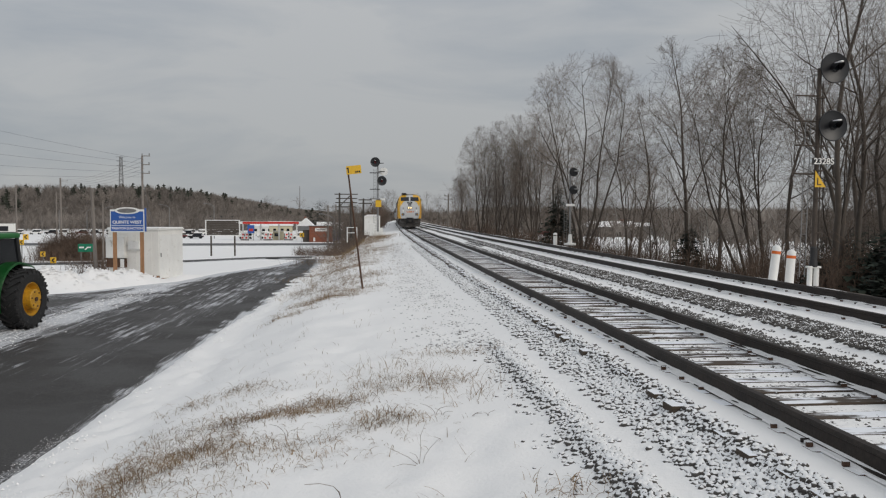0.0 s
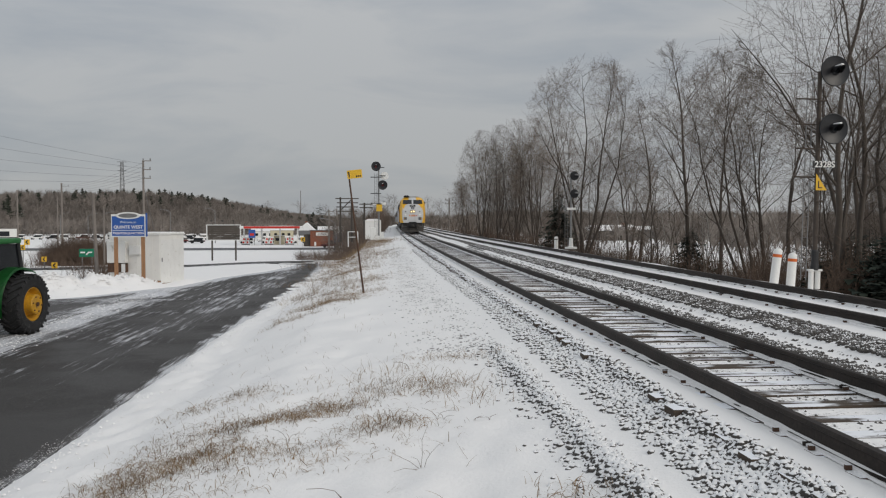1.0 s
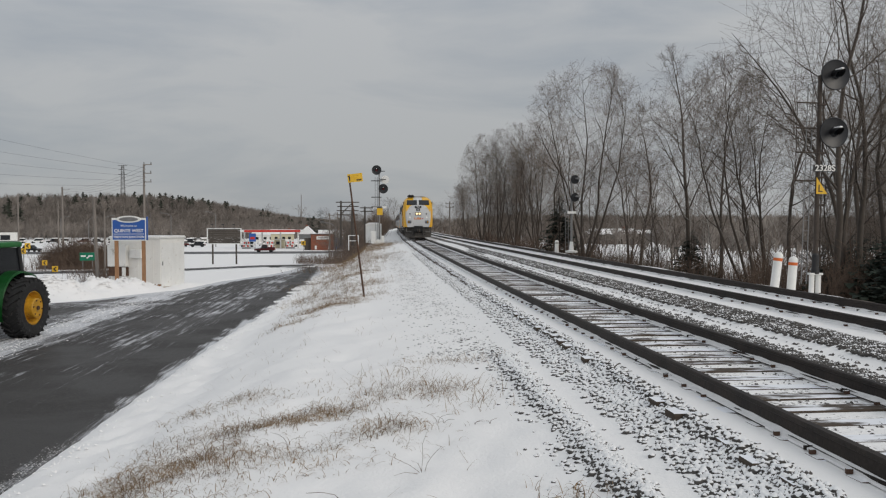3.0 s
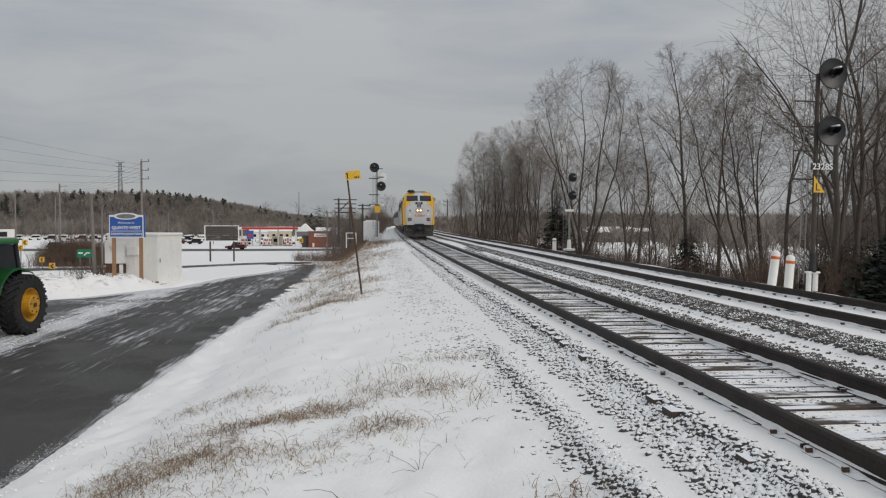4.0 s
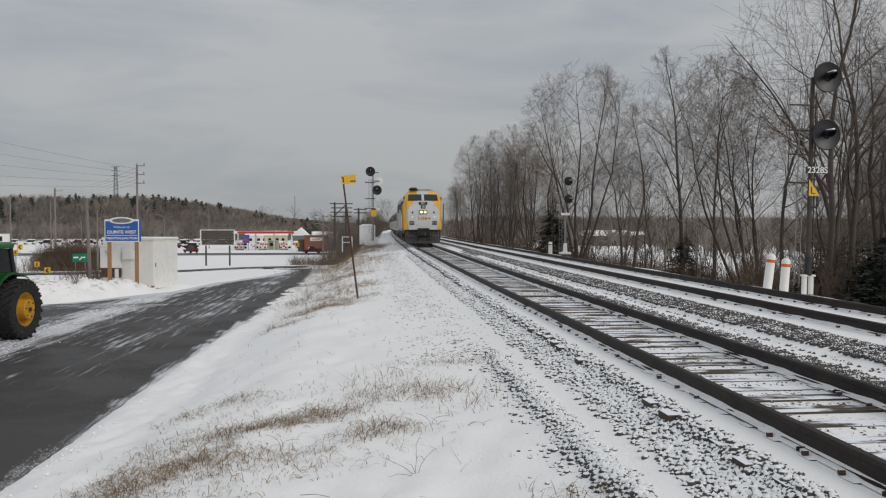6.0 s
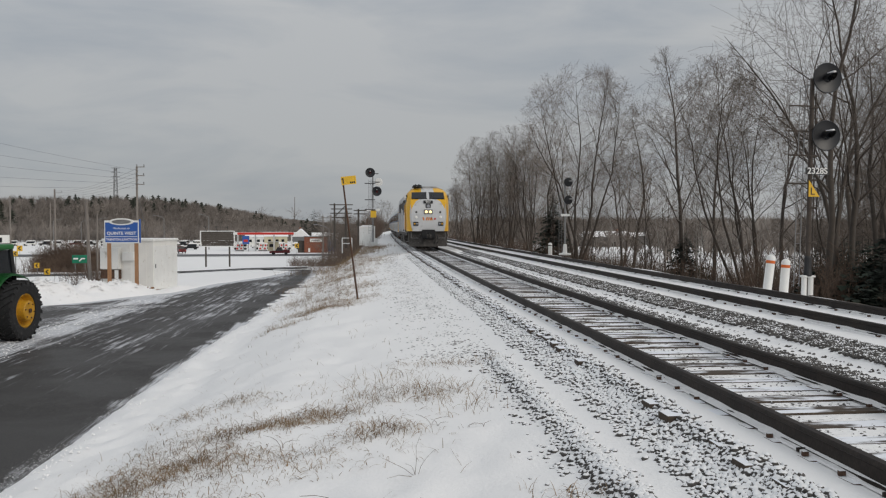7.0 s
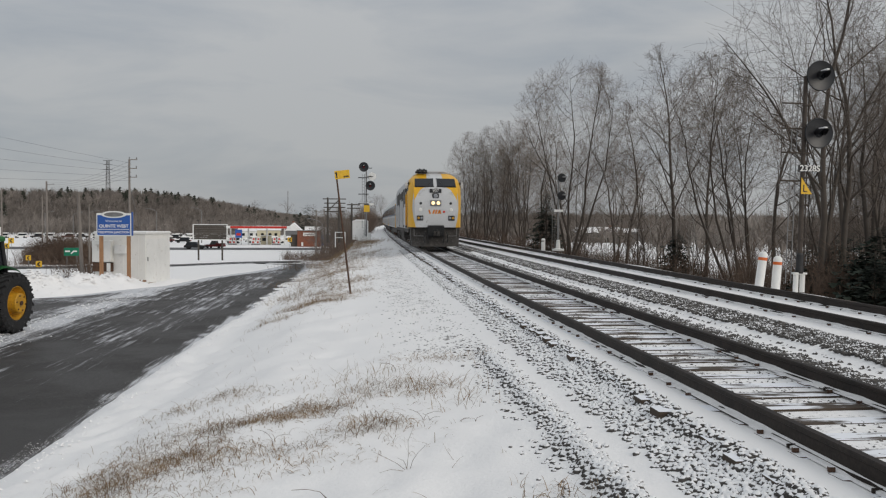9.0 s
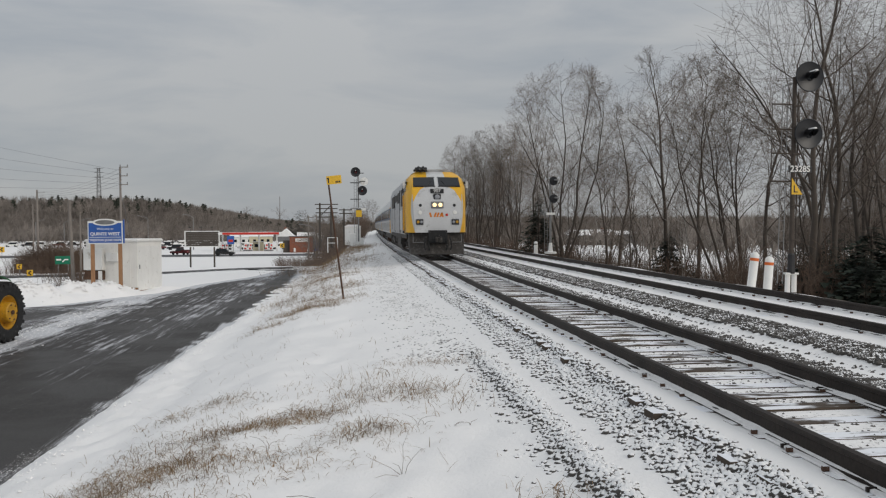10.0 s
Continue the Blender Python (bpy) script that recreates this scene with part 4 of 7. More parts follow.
def build_coach():
    co = thing("passenger_coach", "silver passenger coach with a dark window band", "railway coach", group="train coaches")
    prof = [(1.38, 0.95), (1.5, 1.2), (1.52, 2.2), (1.46, 3.0), (1.25, 3.55), (0.8, 3.85), (0.3, 3.92)]
    ring = prof + [(-x, z) for x, z in prof[::-1]]
    bm = bmesh.new()
    loft(bm, [[(x, y, z) for x, z in ring] for y in (0.0, 8, 16, 25.3)])
    part("body", bm, "train_grey", co, "", True)
    for s in (-1, 1):
        bm = bmesh.new()
        for k in range(7):
            box(bm, (s * 1.535, 12.65, 1.15 + k * 0.1), (0.02, 24.6, 0.03))
        part("fluting", bm, "grey_steel", co)
        bm = bmesh.new()
        box(bm, (s * 1.515, 12.65, 2.4), (0.05, 24.9, 0.86), 0.01)
        part("window_band", bm, "train_blue", co, "dark blue window band")
        for k in range(14):
            bm = bmesh.new()
            box(bm, (s * 1.535, 2.2 + 1.6 * k, 2.42), (0.04, 1.15, 0.62), 0.015)
            part("window", bm, "glass", co)
        bm = bmesh.new()
        box(bm, (s * 1.51, 0.75, 1.95), (0.06, 0.8, 1.9), 0.02)
        part("door", bm, "train_yellow", co, "yellow end door")
    bm = bmesh.new()
    box(bm, (0, 12.65, 0.72), (2.5, 14, 0.5), 0.06)
    part("underfloor_boxes", bm, "train_dark", co)
    bm = bmesh.new()
    box(bm, (0, -0.25, 2.0), (1.2, 0.5, 2.3), 0.05)
    part("gangway", bm, "black", co)
    wheels = []
    for y in (3.2, 22.1):
        for s in (-1, 1):
            bm = bmesh.new()
            box(bm, (s * 1.1, y, 0.55), (0.15, 3.2, 0.3), 0.05)
            part("bogie_frame", bm, "train_dark", co)
        for a in (-1.25, 1.25):
            wheels.append((wheelset(co, 0.46), y + a, 0.46))
    return co, wheels


LOCO, LOCO_WHEELS = build_loco()
COACH, COACH_WHEELS = build_coach()


# ---- trackside things ----
def searchlight_head(parent, m, r, name="signal_head", lens="glass"):
    """Round target with a hooded lens, facing -Y."""
    bm = bmesh.new()
    ax = m @ Matrix.Rotation(radians(90), 4, "X")
    lathe(bm, [(0.001, -0.02), (r * 0.97, -0.02), (r, 0.0), (r * 0.97, 0.02), (r * 0.92, 0.005), (0.001, 0.005)], ax, 40)
    head = part(name, bm, "signal_face", parent, "black round signal target", True)
    bm = bmesh.new()
    box(bm, m @ Vector((0, 0.17, 0)), (r * 0.9, 0.3, r * 0.9), 0.05)
    part("lamp_case", bm, "black", head)
    bm = bmesh.new()
    lathe(bm, [(0.001, 0.03), (r * 0.2, 0.03), (r * 0.24, 0.012), (r * 0.3, 0.01)], ax, 20)
    part("lens", bm, lens, head)
    # visor: a long half tube over the lens
    bm = bmesh.new()
    rows = []
    for k in range(11):
        a = radians(-25 + 230 * k / 10)
        rows.append([m @ Vector((0.30 * r * math.cos(a), -0.01, 0.30 * r * math.sin(a))), m @ Vector((0.27 * r * math.cos(a), -0.95 * r * (0.55 + 0.45 * math.sin(a)) , 0.27 * r * math.sin(a) - 0.04 * r))])
    loft(bm, rows, closed=False, cap=False)
    bmesh.ops.solidify(bm, geom=bm.faces[:], thickness=0.008)
    part("visor", bm, "black", head, "long black lens hood")
    bm = bmesh.new()
    box(bm, m @ Vector((0, -0.45 * r, 0.285 * r)), (0.2 * r, 0.8 * r, 0.05), 0.02)
    part("visor_snow", bm, "snow", head, "snow lying on the hood")
    return head


def build_signal_right():
    """Two-head searchlight mast beyond the second track; its heads look past the camera."""
    sg = thing("signal_mast", "tall rusty signal mast with two black round heads", "railway signal", pose(12.80, 23.5, -0.32, 0, 0.9, 0))
    bm = bmesh.new()
    rod(bm, (0, 0, 0.62), (0, 0, 6.15), 0.075, 0.06, 12)
    part("mast", bm, "mast", sg)
    bm = bmesh.new()
    for x in (-0.1, 0.1):
        rod(bm, (x, 0, -0.15), (x, 0, 0.42), 0.075, n=12)
    box(bm, (0, 0, 0.40), (0.4, 0.2, 0.06), 0.02)
    part("base", bm, "white_paint", sg, "white painted mast base")
    bm = bmesh.new()
    lathe(bm, [(0.12, 0.40), (0.12, 0.45), (0.10, 0.62), (0.10, 0.95), (0.08, 1.0)], n=14)
    part("foot_casting", bm, "black", sg)
    turn = Matrix.Rotation(radians(2), 4, "Z")
    for z in (6.13, 4.48):
        searchlight_head(sg, Matrix.Translation((0.32, -0.24, z)) @ turn, 0.44)
        bm = bmesh.new()
        rod(bm, (0, 0, z - 0.12), (0.45, 0.05, z - 0.12), 0.04, n=8)
        part("bracket", bm, "mast", sg)
    # number plate and the yellow triangle
    bm = bmesh.new()
    box(bm, (0.16, -0.10, 3.46), (0.72, 0.012, 0.2), 0.0)
    pl = part("number_plate", bm, "black", sg, "black plate with white figures")
    letters("plate_figures", "2328S", 0.25, "white_paint", pl, pose(0.16, -0.112, 3.46, 90, 0, 0), bold=0.004)
    bm = bmesh.new()
    tri = [(-0.08, 0, 2.72), (0.25, 0, 2.72), (-0.08, 0, 3.2)]
    loft(bm, [[(x, -0.10, z) for x, y, z in tri], [(x, -0.085, z) for x, y, z in tri]])
    tp = part("triangle_plate", bm, "yellow", sg, "yellow triangular plate")
    letters("plate_letter", "L", 0.30, "black", tp, pose(0.03, -0.104, 2.87, 90, 0, 0))
    # ladder with cage rings
    bm = bmesh.new()
    for x in (-0.33, -0.17):
        rod(bm, (x - 0.06, 0.05, 0.1), (x, 0.05, 5.9), 0.016, n=6)
    rod(bm, (-0.27, 0.05, 5.9), (0, 0, 5.98), 0.016, n=6)
    for k in range(18):
        z = 0.45 + 0.3 * k
        rod(bm, (-0.39 + 0.01 * z, 0.05, z), (-0.23 + 0.01 * z, 0.05, z), 0.009, n=5)
    part("ladder", bm, "grey_steel", sg)
    for z in (5.35, 4.62, 3.92, 3.1):
        bm = bmesh.new()
        box(bm, (-0.34, 0.0, z), (0.68, 0.035, 0.045), 0.008)
        rod(bm, (-0.68, 0.0, z), (-0.10, 0.24, z + 0.03), 0.014, n=5)
        rod(bm, (-0.05, 0.0, z - 0.16), (-0.34, 0.0, z), 0.012, n=5)
        part("platform_bracket", bm, "mast", sg)
    bm = bmesh.new()
    rod(bm, (-0.67, 0.0, 3.1), (-0.67, 0.0, 5.35), 0.011, n=5)
    part("safety_rail", bm, "mast", sg)
    bm = bmesh.new()
    rod(bm, (0.11, -0.02, 0.7), (0.11, -0.02, 5.7), 0.02, n=6)
    for z in (1.4, 2.4, 3.2, 3.9, 4.7, 5.3):
        box(bm, (0.06, 0, z), (0.2, 0.2, 0.05), 0.01)
    part("conduit", bm, "mast", sg)


def build_signal_left():
    """Two-head mast beside the main track, staggered heads and a relay hut behind."""
    sg = thing("signal_mast", "grey signal mast with staggered round heads beside the line", "railway signal", pose(0.62, 88, -0.6))
    bm = bmesh.new()
    rod(bm, (0, 0, 0.5), (0, 0, 7.4), 0.085, 0.07, 12)
    part("mast", bm, "grey_steel", sg)
    bm = bmesh.new()
    box(bm, (0, 0, 0.25), (0.7, 0.7, 0.5), 0.05)
    part("base", bm, "white_paint", sg)
    searchlight_head(sg, Matrix.Translation((-0.27, -0.3, 7.7)), 0.50, lens="red_lens")
    searchlight_head(sg, Matrix.Translation((0.41, -0.3, 5.77)), 0.50, lens="red_lens")
    bm = bmesh.new()
    lathe(bm, [(0.001, 0.0), (0.42, 0.0), (0.42, 0.04), (0.001, 0.05)], Matrix.Translation((0.62, 0.25, 6.75)) @ Matrix.Rotation(radians(90), 4, "X"), 30)
    part("back_target", bm, "white_paint", sg, "pale back of a signal target")
    bm = bmesh.new()
    rod(bm, (-0.3, 0, 7.6), (0.6, 0, 7.6), 0.04, n=6)
    rod(bm, (0, 0, 6.75), (0.7, 0.2, 6.75), 0.04, n=6)
    rod(bm, (0, 0, 5.8), (0.5, 0, 5.8), 0.04, n=6)
    rod(bm, (0, 0, 7.3), (-0.3, 0, 7.6), 0.05, n=6)
    part("bracket", bm, "black", sg)
    bm = bmesh.new()
    for x in (-0.42, -0.18):
        rod(bm, (x, 0.1, 0.2), (x, 0.1, 7.0), 0.02, n=5)
    for k in range(22):
        rod(bm, (-0.42, 0.1, 0.5 + 0.3 * k), (-0.18, 0.1, 0.5 + 0.3 * k), 0.012, n=5)
    part("ladder", bm, "grey_steel", sg)
    for z in (6.6, 4.9, 3.9):
        bm = bmesh.new()
        box(bm, (-0.3, 0.05, z), (1.1, 0.5, 0.07), 0.01)
        part("platform_bracket", bm, "black", sg)
    bm = bmesh.new()
    box(bm, (0.05, -0.12, 3.45), (0.6, 0.05, 0.8), 0.02)
    part("plate", bm, "yellow", sg, "yellow plate")
    bm = bmesh.new()
    box(bm, (0.05, -0.12, 3.85), (1.4, 0.05, 0.22), 0.01)
    part("number_plate", bm, "white_paint", sg)
    bm = bmesh.new()
    box(bm, (-0.62, -0.3, 0.72), (0.5, 0.4, 1.3), 0.04)
    box(bm, (0.35, -0.3, 0.5), (0.3, 0.3, 0.8), 0.04)
    part("junction_box", bm, "white_paint", sg)
    rc = thing("relay_cabinet", "white relay cabinet with a snowy sloped roof", "relay cabinet", pose(0.02, 95, -0.6) @ Matrix.Diagonal((0.84, 0.84, 0.9, 1)))
    bm = bmesh.new()
    box(bm, (0, 0, 1.15), (2.1, 1.6, 2.3), 0.03)
    part("body", bm, "white_metal", rc)
    bm = bmesh.new()
    loft(bm, [[(-1.15, -0.9, 2.3), (1.15, -0.9, 2.3), (1.15, 0.9, 2.3), (-1.15, 0.9, 2.3)], [(-0.6, -0.9, 2.52), (0.6, -0.9, 2.52), (0.6, 0.9, 2.52), (-0.6, 0.9, 2.52)]])
    part("roof", bm, "snow", rc)
    for x in (-0.5, 0.5):
        bm = bmesh.new()
        box(bm, (x, -0.81, 1.2), (0.9, 0.03, 1.9), 0.01)
        box(bm, (x + 0.3, -0.84, 1.2), (0.05, 0.04, 0.2))
        part("door", bm, "white_paint", rc)


def build_signal_small():
    """Low two-head mast beyond the second track, further along."""
    sg = thing("signal_mast", "short mast with two dark heads beside the second line", "railway signal", pose(13.58, 57, -0.45))
    bm = bmesh.new()
    rod(bm, (0, 0, 0.3), (0, 0, 4.9), 0.075, 0.065, 10)
    part("mast", bm, "grey_steel", sg)
    bm = bmesh.new()
    lathe(bm, [(0.42, 0.0), (0.42, 0.12), (0.16, 0.16), (0.12, 0.7), (0.09, 0.75)], n=16)
    part("base", bm, "white_paint", sg)
    for z in (5.0, 3.78):
        bm = bmesh.new()
        box(bm, (0.15, -0.1, z), (0.36, 0.4, 0.5), 0.06)
        hd = part("signal_head", bm, "black", sg, "", False)
        bm = bmesh.new()
        lathe(bm, [(0.29, 0.0), (0.30, 0.02), (0.001, 0.03)], Matrix.Translation((0.15, -0.3, z)) @ Matrix.Rotation(radians(90), 4, "X"), 24)
        part("target", bm, "signal_face", hd)
        bm = bmesh.new()
        box(bm, (0.30, -0.5, z + 0.06), (0.26, 0.4, 0.1), 0.03)
        part("visor", bm, "grey_steel", hd)
    bm = bmesh.new()
    box(bm, (0, -0.1, 2.75), (0.6, 0.03, 0.16), 0.005)
    part("number_plate", bm, "white_paint", sg)
    bm = bmesh.new()
    for x in (-0.4, -0.2):
        rod(bm, (x, 0.1, 0.1), (x, 0.1, 4.6), 0.016, n=5)
    for k in range(14):
        rod(bm, (-0.4, 0.1, 0.4 + 0.3 * k), (-0.2, 0.1, 0.4 + 0.3 * k), 0.01, n=5)
    part("ladder", bm, "grey_steel", sg)


def build_marker_post(x, y, h, r, lean, band=True):
    mk = thing("marker_post", "white cylindrical marker post with an orange band", "marker post", pose(x, y, land(x, y) - 0.05, 0, lean, 0), group="white marker posts")
    bm = bmesh.new()
    lathe(bm, [(r, 0.0), (r, h - 0.16)], n=20)
    lathe(bm, [(r, h - 0.09), (r, h - 0.02), (r * 0.9, h + 0.03), (r * 0.5, h + 0.07), (0.001, h + 0.08)], n=20)
    part("post", bm, "white_paint", mk, "", True)
    if band:
        bm = bmesh.new()
        lathe(bm, [(r * 1.01, h - 0.16), (r * 1.03, h - 0.155), (r * 1.03, h - 0.085), (r * 1.01, h - 0.08)], n=20)
        part("band", bm, "orange", mk, "orange reflective band")


def build_flag_post():
    """Thin leaning post with a yellow speed board."""
    fl = thing("speed_board", "yellow speed board on a thin leaning steel post", "railway sign", pose(-0.26, 26.3, -0.62))
    base, top = Vector((0, 0, -0.4)), Vector((-0.47, 0, 3.50))
    bm = bmesh.new()
    rod(bm, base, top, 0.032, 0.026, 8)
    part("post", bm, "rust", fl)
    m = Matrix.Translation((-0.30, -0.03, 3.60)) @ Matrix.Rotation(radians(-6), 4, "Y")
    bm = bmesh.new()
    box(bm, (0, 0, 0), (0.46, 0.012, 0.26), 0.004, m)
    bd = part("board", bm, "yellow", fl, "yellow board with dark marks")
    bm = bmesh.new()
    box(bm, (-0.17, -0.009, 0.0), (0.035, 0.006, 0.17), 0, m)
    box(bm, (-0.20, -0.009, 0.06), (0.03, 0.006, 0.03), 0, m)
    part("mark", bm, "black", bd)
    for k in range(3):
        bm = bmesh.new()
        box(bm, (0.06 + 0.055 * k, -0.009, -0.07), (0.038, 0.006, 0.05), 0, m)
        part("mark", bm, "black", bd)


build_signal_right()
build_signal_left()
build_signal_small()
build_marker_post(10.59, 21.5, 0.92, 0.115, 7)
build_marker_post(11.05, 21.5, 0.88, 0.115, 4)
build_marker_post(13.1, 59.5, 0.9, 0.14, 0, False)
build_flag_post()


# ---- hut, welcome sign, tractor ----
def build_hut():
    """White service hut; its long side faces the road at an angle."""
    b, ang = Vector((-10.38, 42.1, 0)), radians(-16)
    h = thing("service_hut", "white painted flat-roofed metal hut beside the road", "hut", Matrix.Translation((b.x, b.y, -1.66)) @ Matrix.Rotation(ang, 4, "Z"))
    L, D, H = 2.72, 2.36, 2.5
    bm = bmesh.new()
    box(bm, (-L / 2, D / 2, 0.15 + H / 2), (L, D, H - 0.24), 0.015)
    part("wall", bm, "white_metal", h)
    bm = bmesh.new()
    box(bm, (-L / 2, D / 2, H + 0.04), (L + 0.12, D + 0.12, 0.07), 0.015)
    part("roof", bm, "white_paint", h)
    bm = bmesh.new()
    box(bm, (-L / 2, D / 2, H + 0.10), (L + 0.06, D + 0.06, 0.05), 0.02)
    part("roof_snow", bm, "snow", h)
    bm = bmesh.new()
    box(bm, (-L / 2, D / 2, 0.12), (L - 0.06, D - 0.06, 0.3))
    part("plinth", bm, "timber", h, "dark wooden skids")
    bm = bmesh.new()
    box(bm, (0.012, D * 0.5, 1.2), (0.02, D - 0.12, 2.15), 0.006)
    dr = part("door", bm, "white_paint", h)
    bm = bmesh.new()
    box(bm, (0.035, 0.16, 1.28), (0.03, 0.06, 0.2), 0.01)
    part("handle", bm, "grey_steel", dr)
    bm = bmesh.new()
    box(bm, (-2.2, -0.13, 1.66), (1.0, 0.26, 1.05), 0.02)
    part("meter_cabinet", bm, "white_metal", h, "grey white electrical cabinet")
    bm = bmesh.new()
    box(bm, (-2.2, -0.10, 0.88), (1.0, 0.2, 0.44), 0.02)
    part("brown_panel", bm, "rust", h, "dark brown panel")
    bm = bmesh.new()
    box(bm, (-1.84, -0.215, 0.88), (0.2, 0.03, 0.42), 0.01)
    part("panel_edge", bm, "white_paint", h)
    bm = bmesh.new()
    box(bm, (-1.25, -0.08, 1.76), (0.62, 0.16, 0.42), 0.02)
    part("vent_hood", bm, "white_paint", h)
    for k in range(3):
        bm = bmesh.new()
        box(bm, (-L * (0.14 + 0.3 * k), -0.004, 1.25), (0.02, 0.016, 2.2))
        part("seam", bm, "white_metal", h)


def build_welcome_sign():
    s = thing("welcome_sign", "blue and white town sign on two wooden posts", "sign", Matrix.Translation((-11.60, 41.2, -1.42)) @ Matrix.Rotation(radians(4), 4, "Z") @ Matrix.Scale(1.04, 4))
    for x in (-0.57, 0.62):
        bm = bmesh.new()
        box(bm, (x, 0.08, 1.2), (0.16, 0.14, 2.4), 0.012)
        part("post", bm, "timber", s, "brown wooden post")
    bm = bmesh.new()
    box(bm, (0, 0, 2.62), (1.5, 0.06, 1.04), 0.01)
    pn = part("panel", bm, "white_paint", s, "white sign panel")
    bm = bmesh.new()
    box(bm, (0, -0.034, 2.60), (1.42, 0.012, 0.90), 0.003)
    bf = part("blue_face", bm, "blue", s, "blue sign face")
    bm = bmesh.new()
    box(bm, (0.79, 0.05, 2.66), (0.06, 0.14, 1.08), 0.01)
    part("edge_board", bm, "blue", s, "dark blue edge board")
    bm = bmesh.new()
    lathe(bm, [(0.001, 0.03), (0.36, 0.03), (0.38, 0.0), (0.001, 0.0)], Matrix.Translation((0, -0.035, 3.08)) @ Matrix.Diagonal((1.45, 1, 0.42, 1)) @ Matrix.Rotation(radians(90), 4, "X"), 36)
    cr = part("crest", bm, "white_paint", s, "white oval crest")
    bm = bmesh.new()
    lathe(bm, [(0.001, 0.045), (0.27, 0.045), (0.28, 0.03)], Matrix.Translation((0, -0.035, 3.08)) @ Matrix.Diagonal((1.5, 1, 0.36, 1)) @ Matrix.Rotation(radians(90), 4, "X"), 36)
    part("crest_field", bm, "grey_steel", cr)
    letters("sign_word", "Welcome to", 0.14, "white_paint", bf, pose(0, -0.043, 2.78, 90, 0, 0), bold=0.0)
    letters("sign_word", "QUINTE WEST", 0.195, "white_paint", bf, pose(0, -0.043, 2.55, 90, 0, 0), bold=0.004)
    letters("sign_word", "TRENTON JUNCTION", 0.138, "white_paint", bf, pose(0, -0.043, 2.27, 90, 0, 0), bold=0.003)
    bm = bmesh.new()
    box(bm, (0, -0.042, 2.405), (1.36, 0.008, 0.022))
    part("rule", bm, "white_paint", bf)


def tractor_tyre(parent, x, y, r, w, side):
    """A lugged tyre with its dished rim; side +1 shows its face to +X."""
    m = Matrix.Translation((x, y, r)) @ Matrix.Rotation(radians(90 * side), 4, "Y")
    bm = bmesh.new()
    lathe(bm, [(r * 0.56, -w / 2), (r * 0.62, -w * 0.53), (r * 0.82, -w * 0.55), (r * 0.93, -w * 0.47), (r * 0.955, -w * 0.2), (r * 0.955, w * 0.2), (r * 0.93, w * 0.47), (r * 0.82, w * 0.55), (r * 0.62, w * 0.53), (r * 0.56, w / 2)], m, 48)
    n = 22
    for k in range(n):
        for s in (-1, 1):
            a = 2 * math.pi * (k + (0.5 if s > 0 else 0)) / n
            mm = m @ Matrix.Rotation(a, 4, "Z") @ Matrix.Translation((r * 0.962, 0, s * w * 0.25)) @ Matrix.Rotation(radians(38 * s), 4, "X")
            box(bm, (0.0, 0, 0), (r * 0.075, 0.05, w * 0.60), 0.0, mm)
            mm = m @ Matrix.Rotation(a + 0.12, 4, "Z") @ Matrix.Translation((r * 0.90, 0, s * w * 0.49))
            box(bm, (0, 0, 0), (r * 0.13, 0.05, w * 0.12), 0.0, mm)
    ty = part("tyre", bm, "rubber", parent, "black lugged tyre", False)
    bm = bmesh.new()
    lathe(bm, [(r * 0.57, w * 0.46), (r * 0.53, w * 0.48), (r * 0.50, w * 0.40), (r * 0.46, w * 0.18), (r * 0.42, w * 0.10), (r * 0.37, w * 0.16), (r * 0.33, w * 0.40), (r * 0.32, w * 0.66), (r * 0.29, w * 0.70), (r * 0.12, w * 0.70), (0.001, w * 0.70)], m, 40)
    rim = part("rim", bm, "tractor_yellow", ty, "yellow wheel rim", True)
    for k in range(6):
        a = 2 * math.pi * (k + 0.3) / 6
        bm = bmesh.new()
        rod(bm, m @ Vector((r * 0.25 * math.cos(a), r * 0.25 * math.sin(a), w * 0.69)), m @ Vector((r * 0.25 * math.cos(a), r * 0.25 * math.sin(a), w * 0.74)), 0.022, n=6)
        part("wheel_bolt", bm, "rust", rim)
    bm = bmesh.new()
    rod(bm, m @ Vector((0, 0, w * 0.69)), m @ Vector((0, 0, w * 0.77)), 0.06, n=12)
    part("axle_end", bm, "rust", rim)


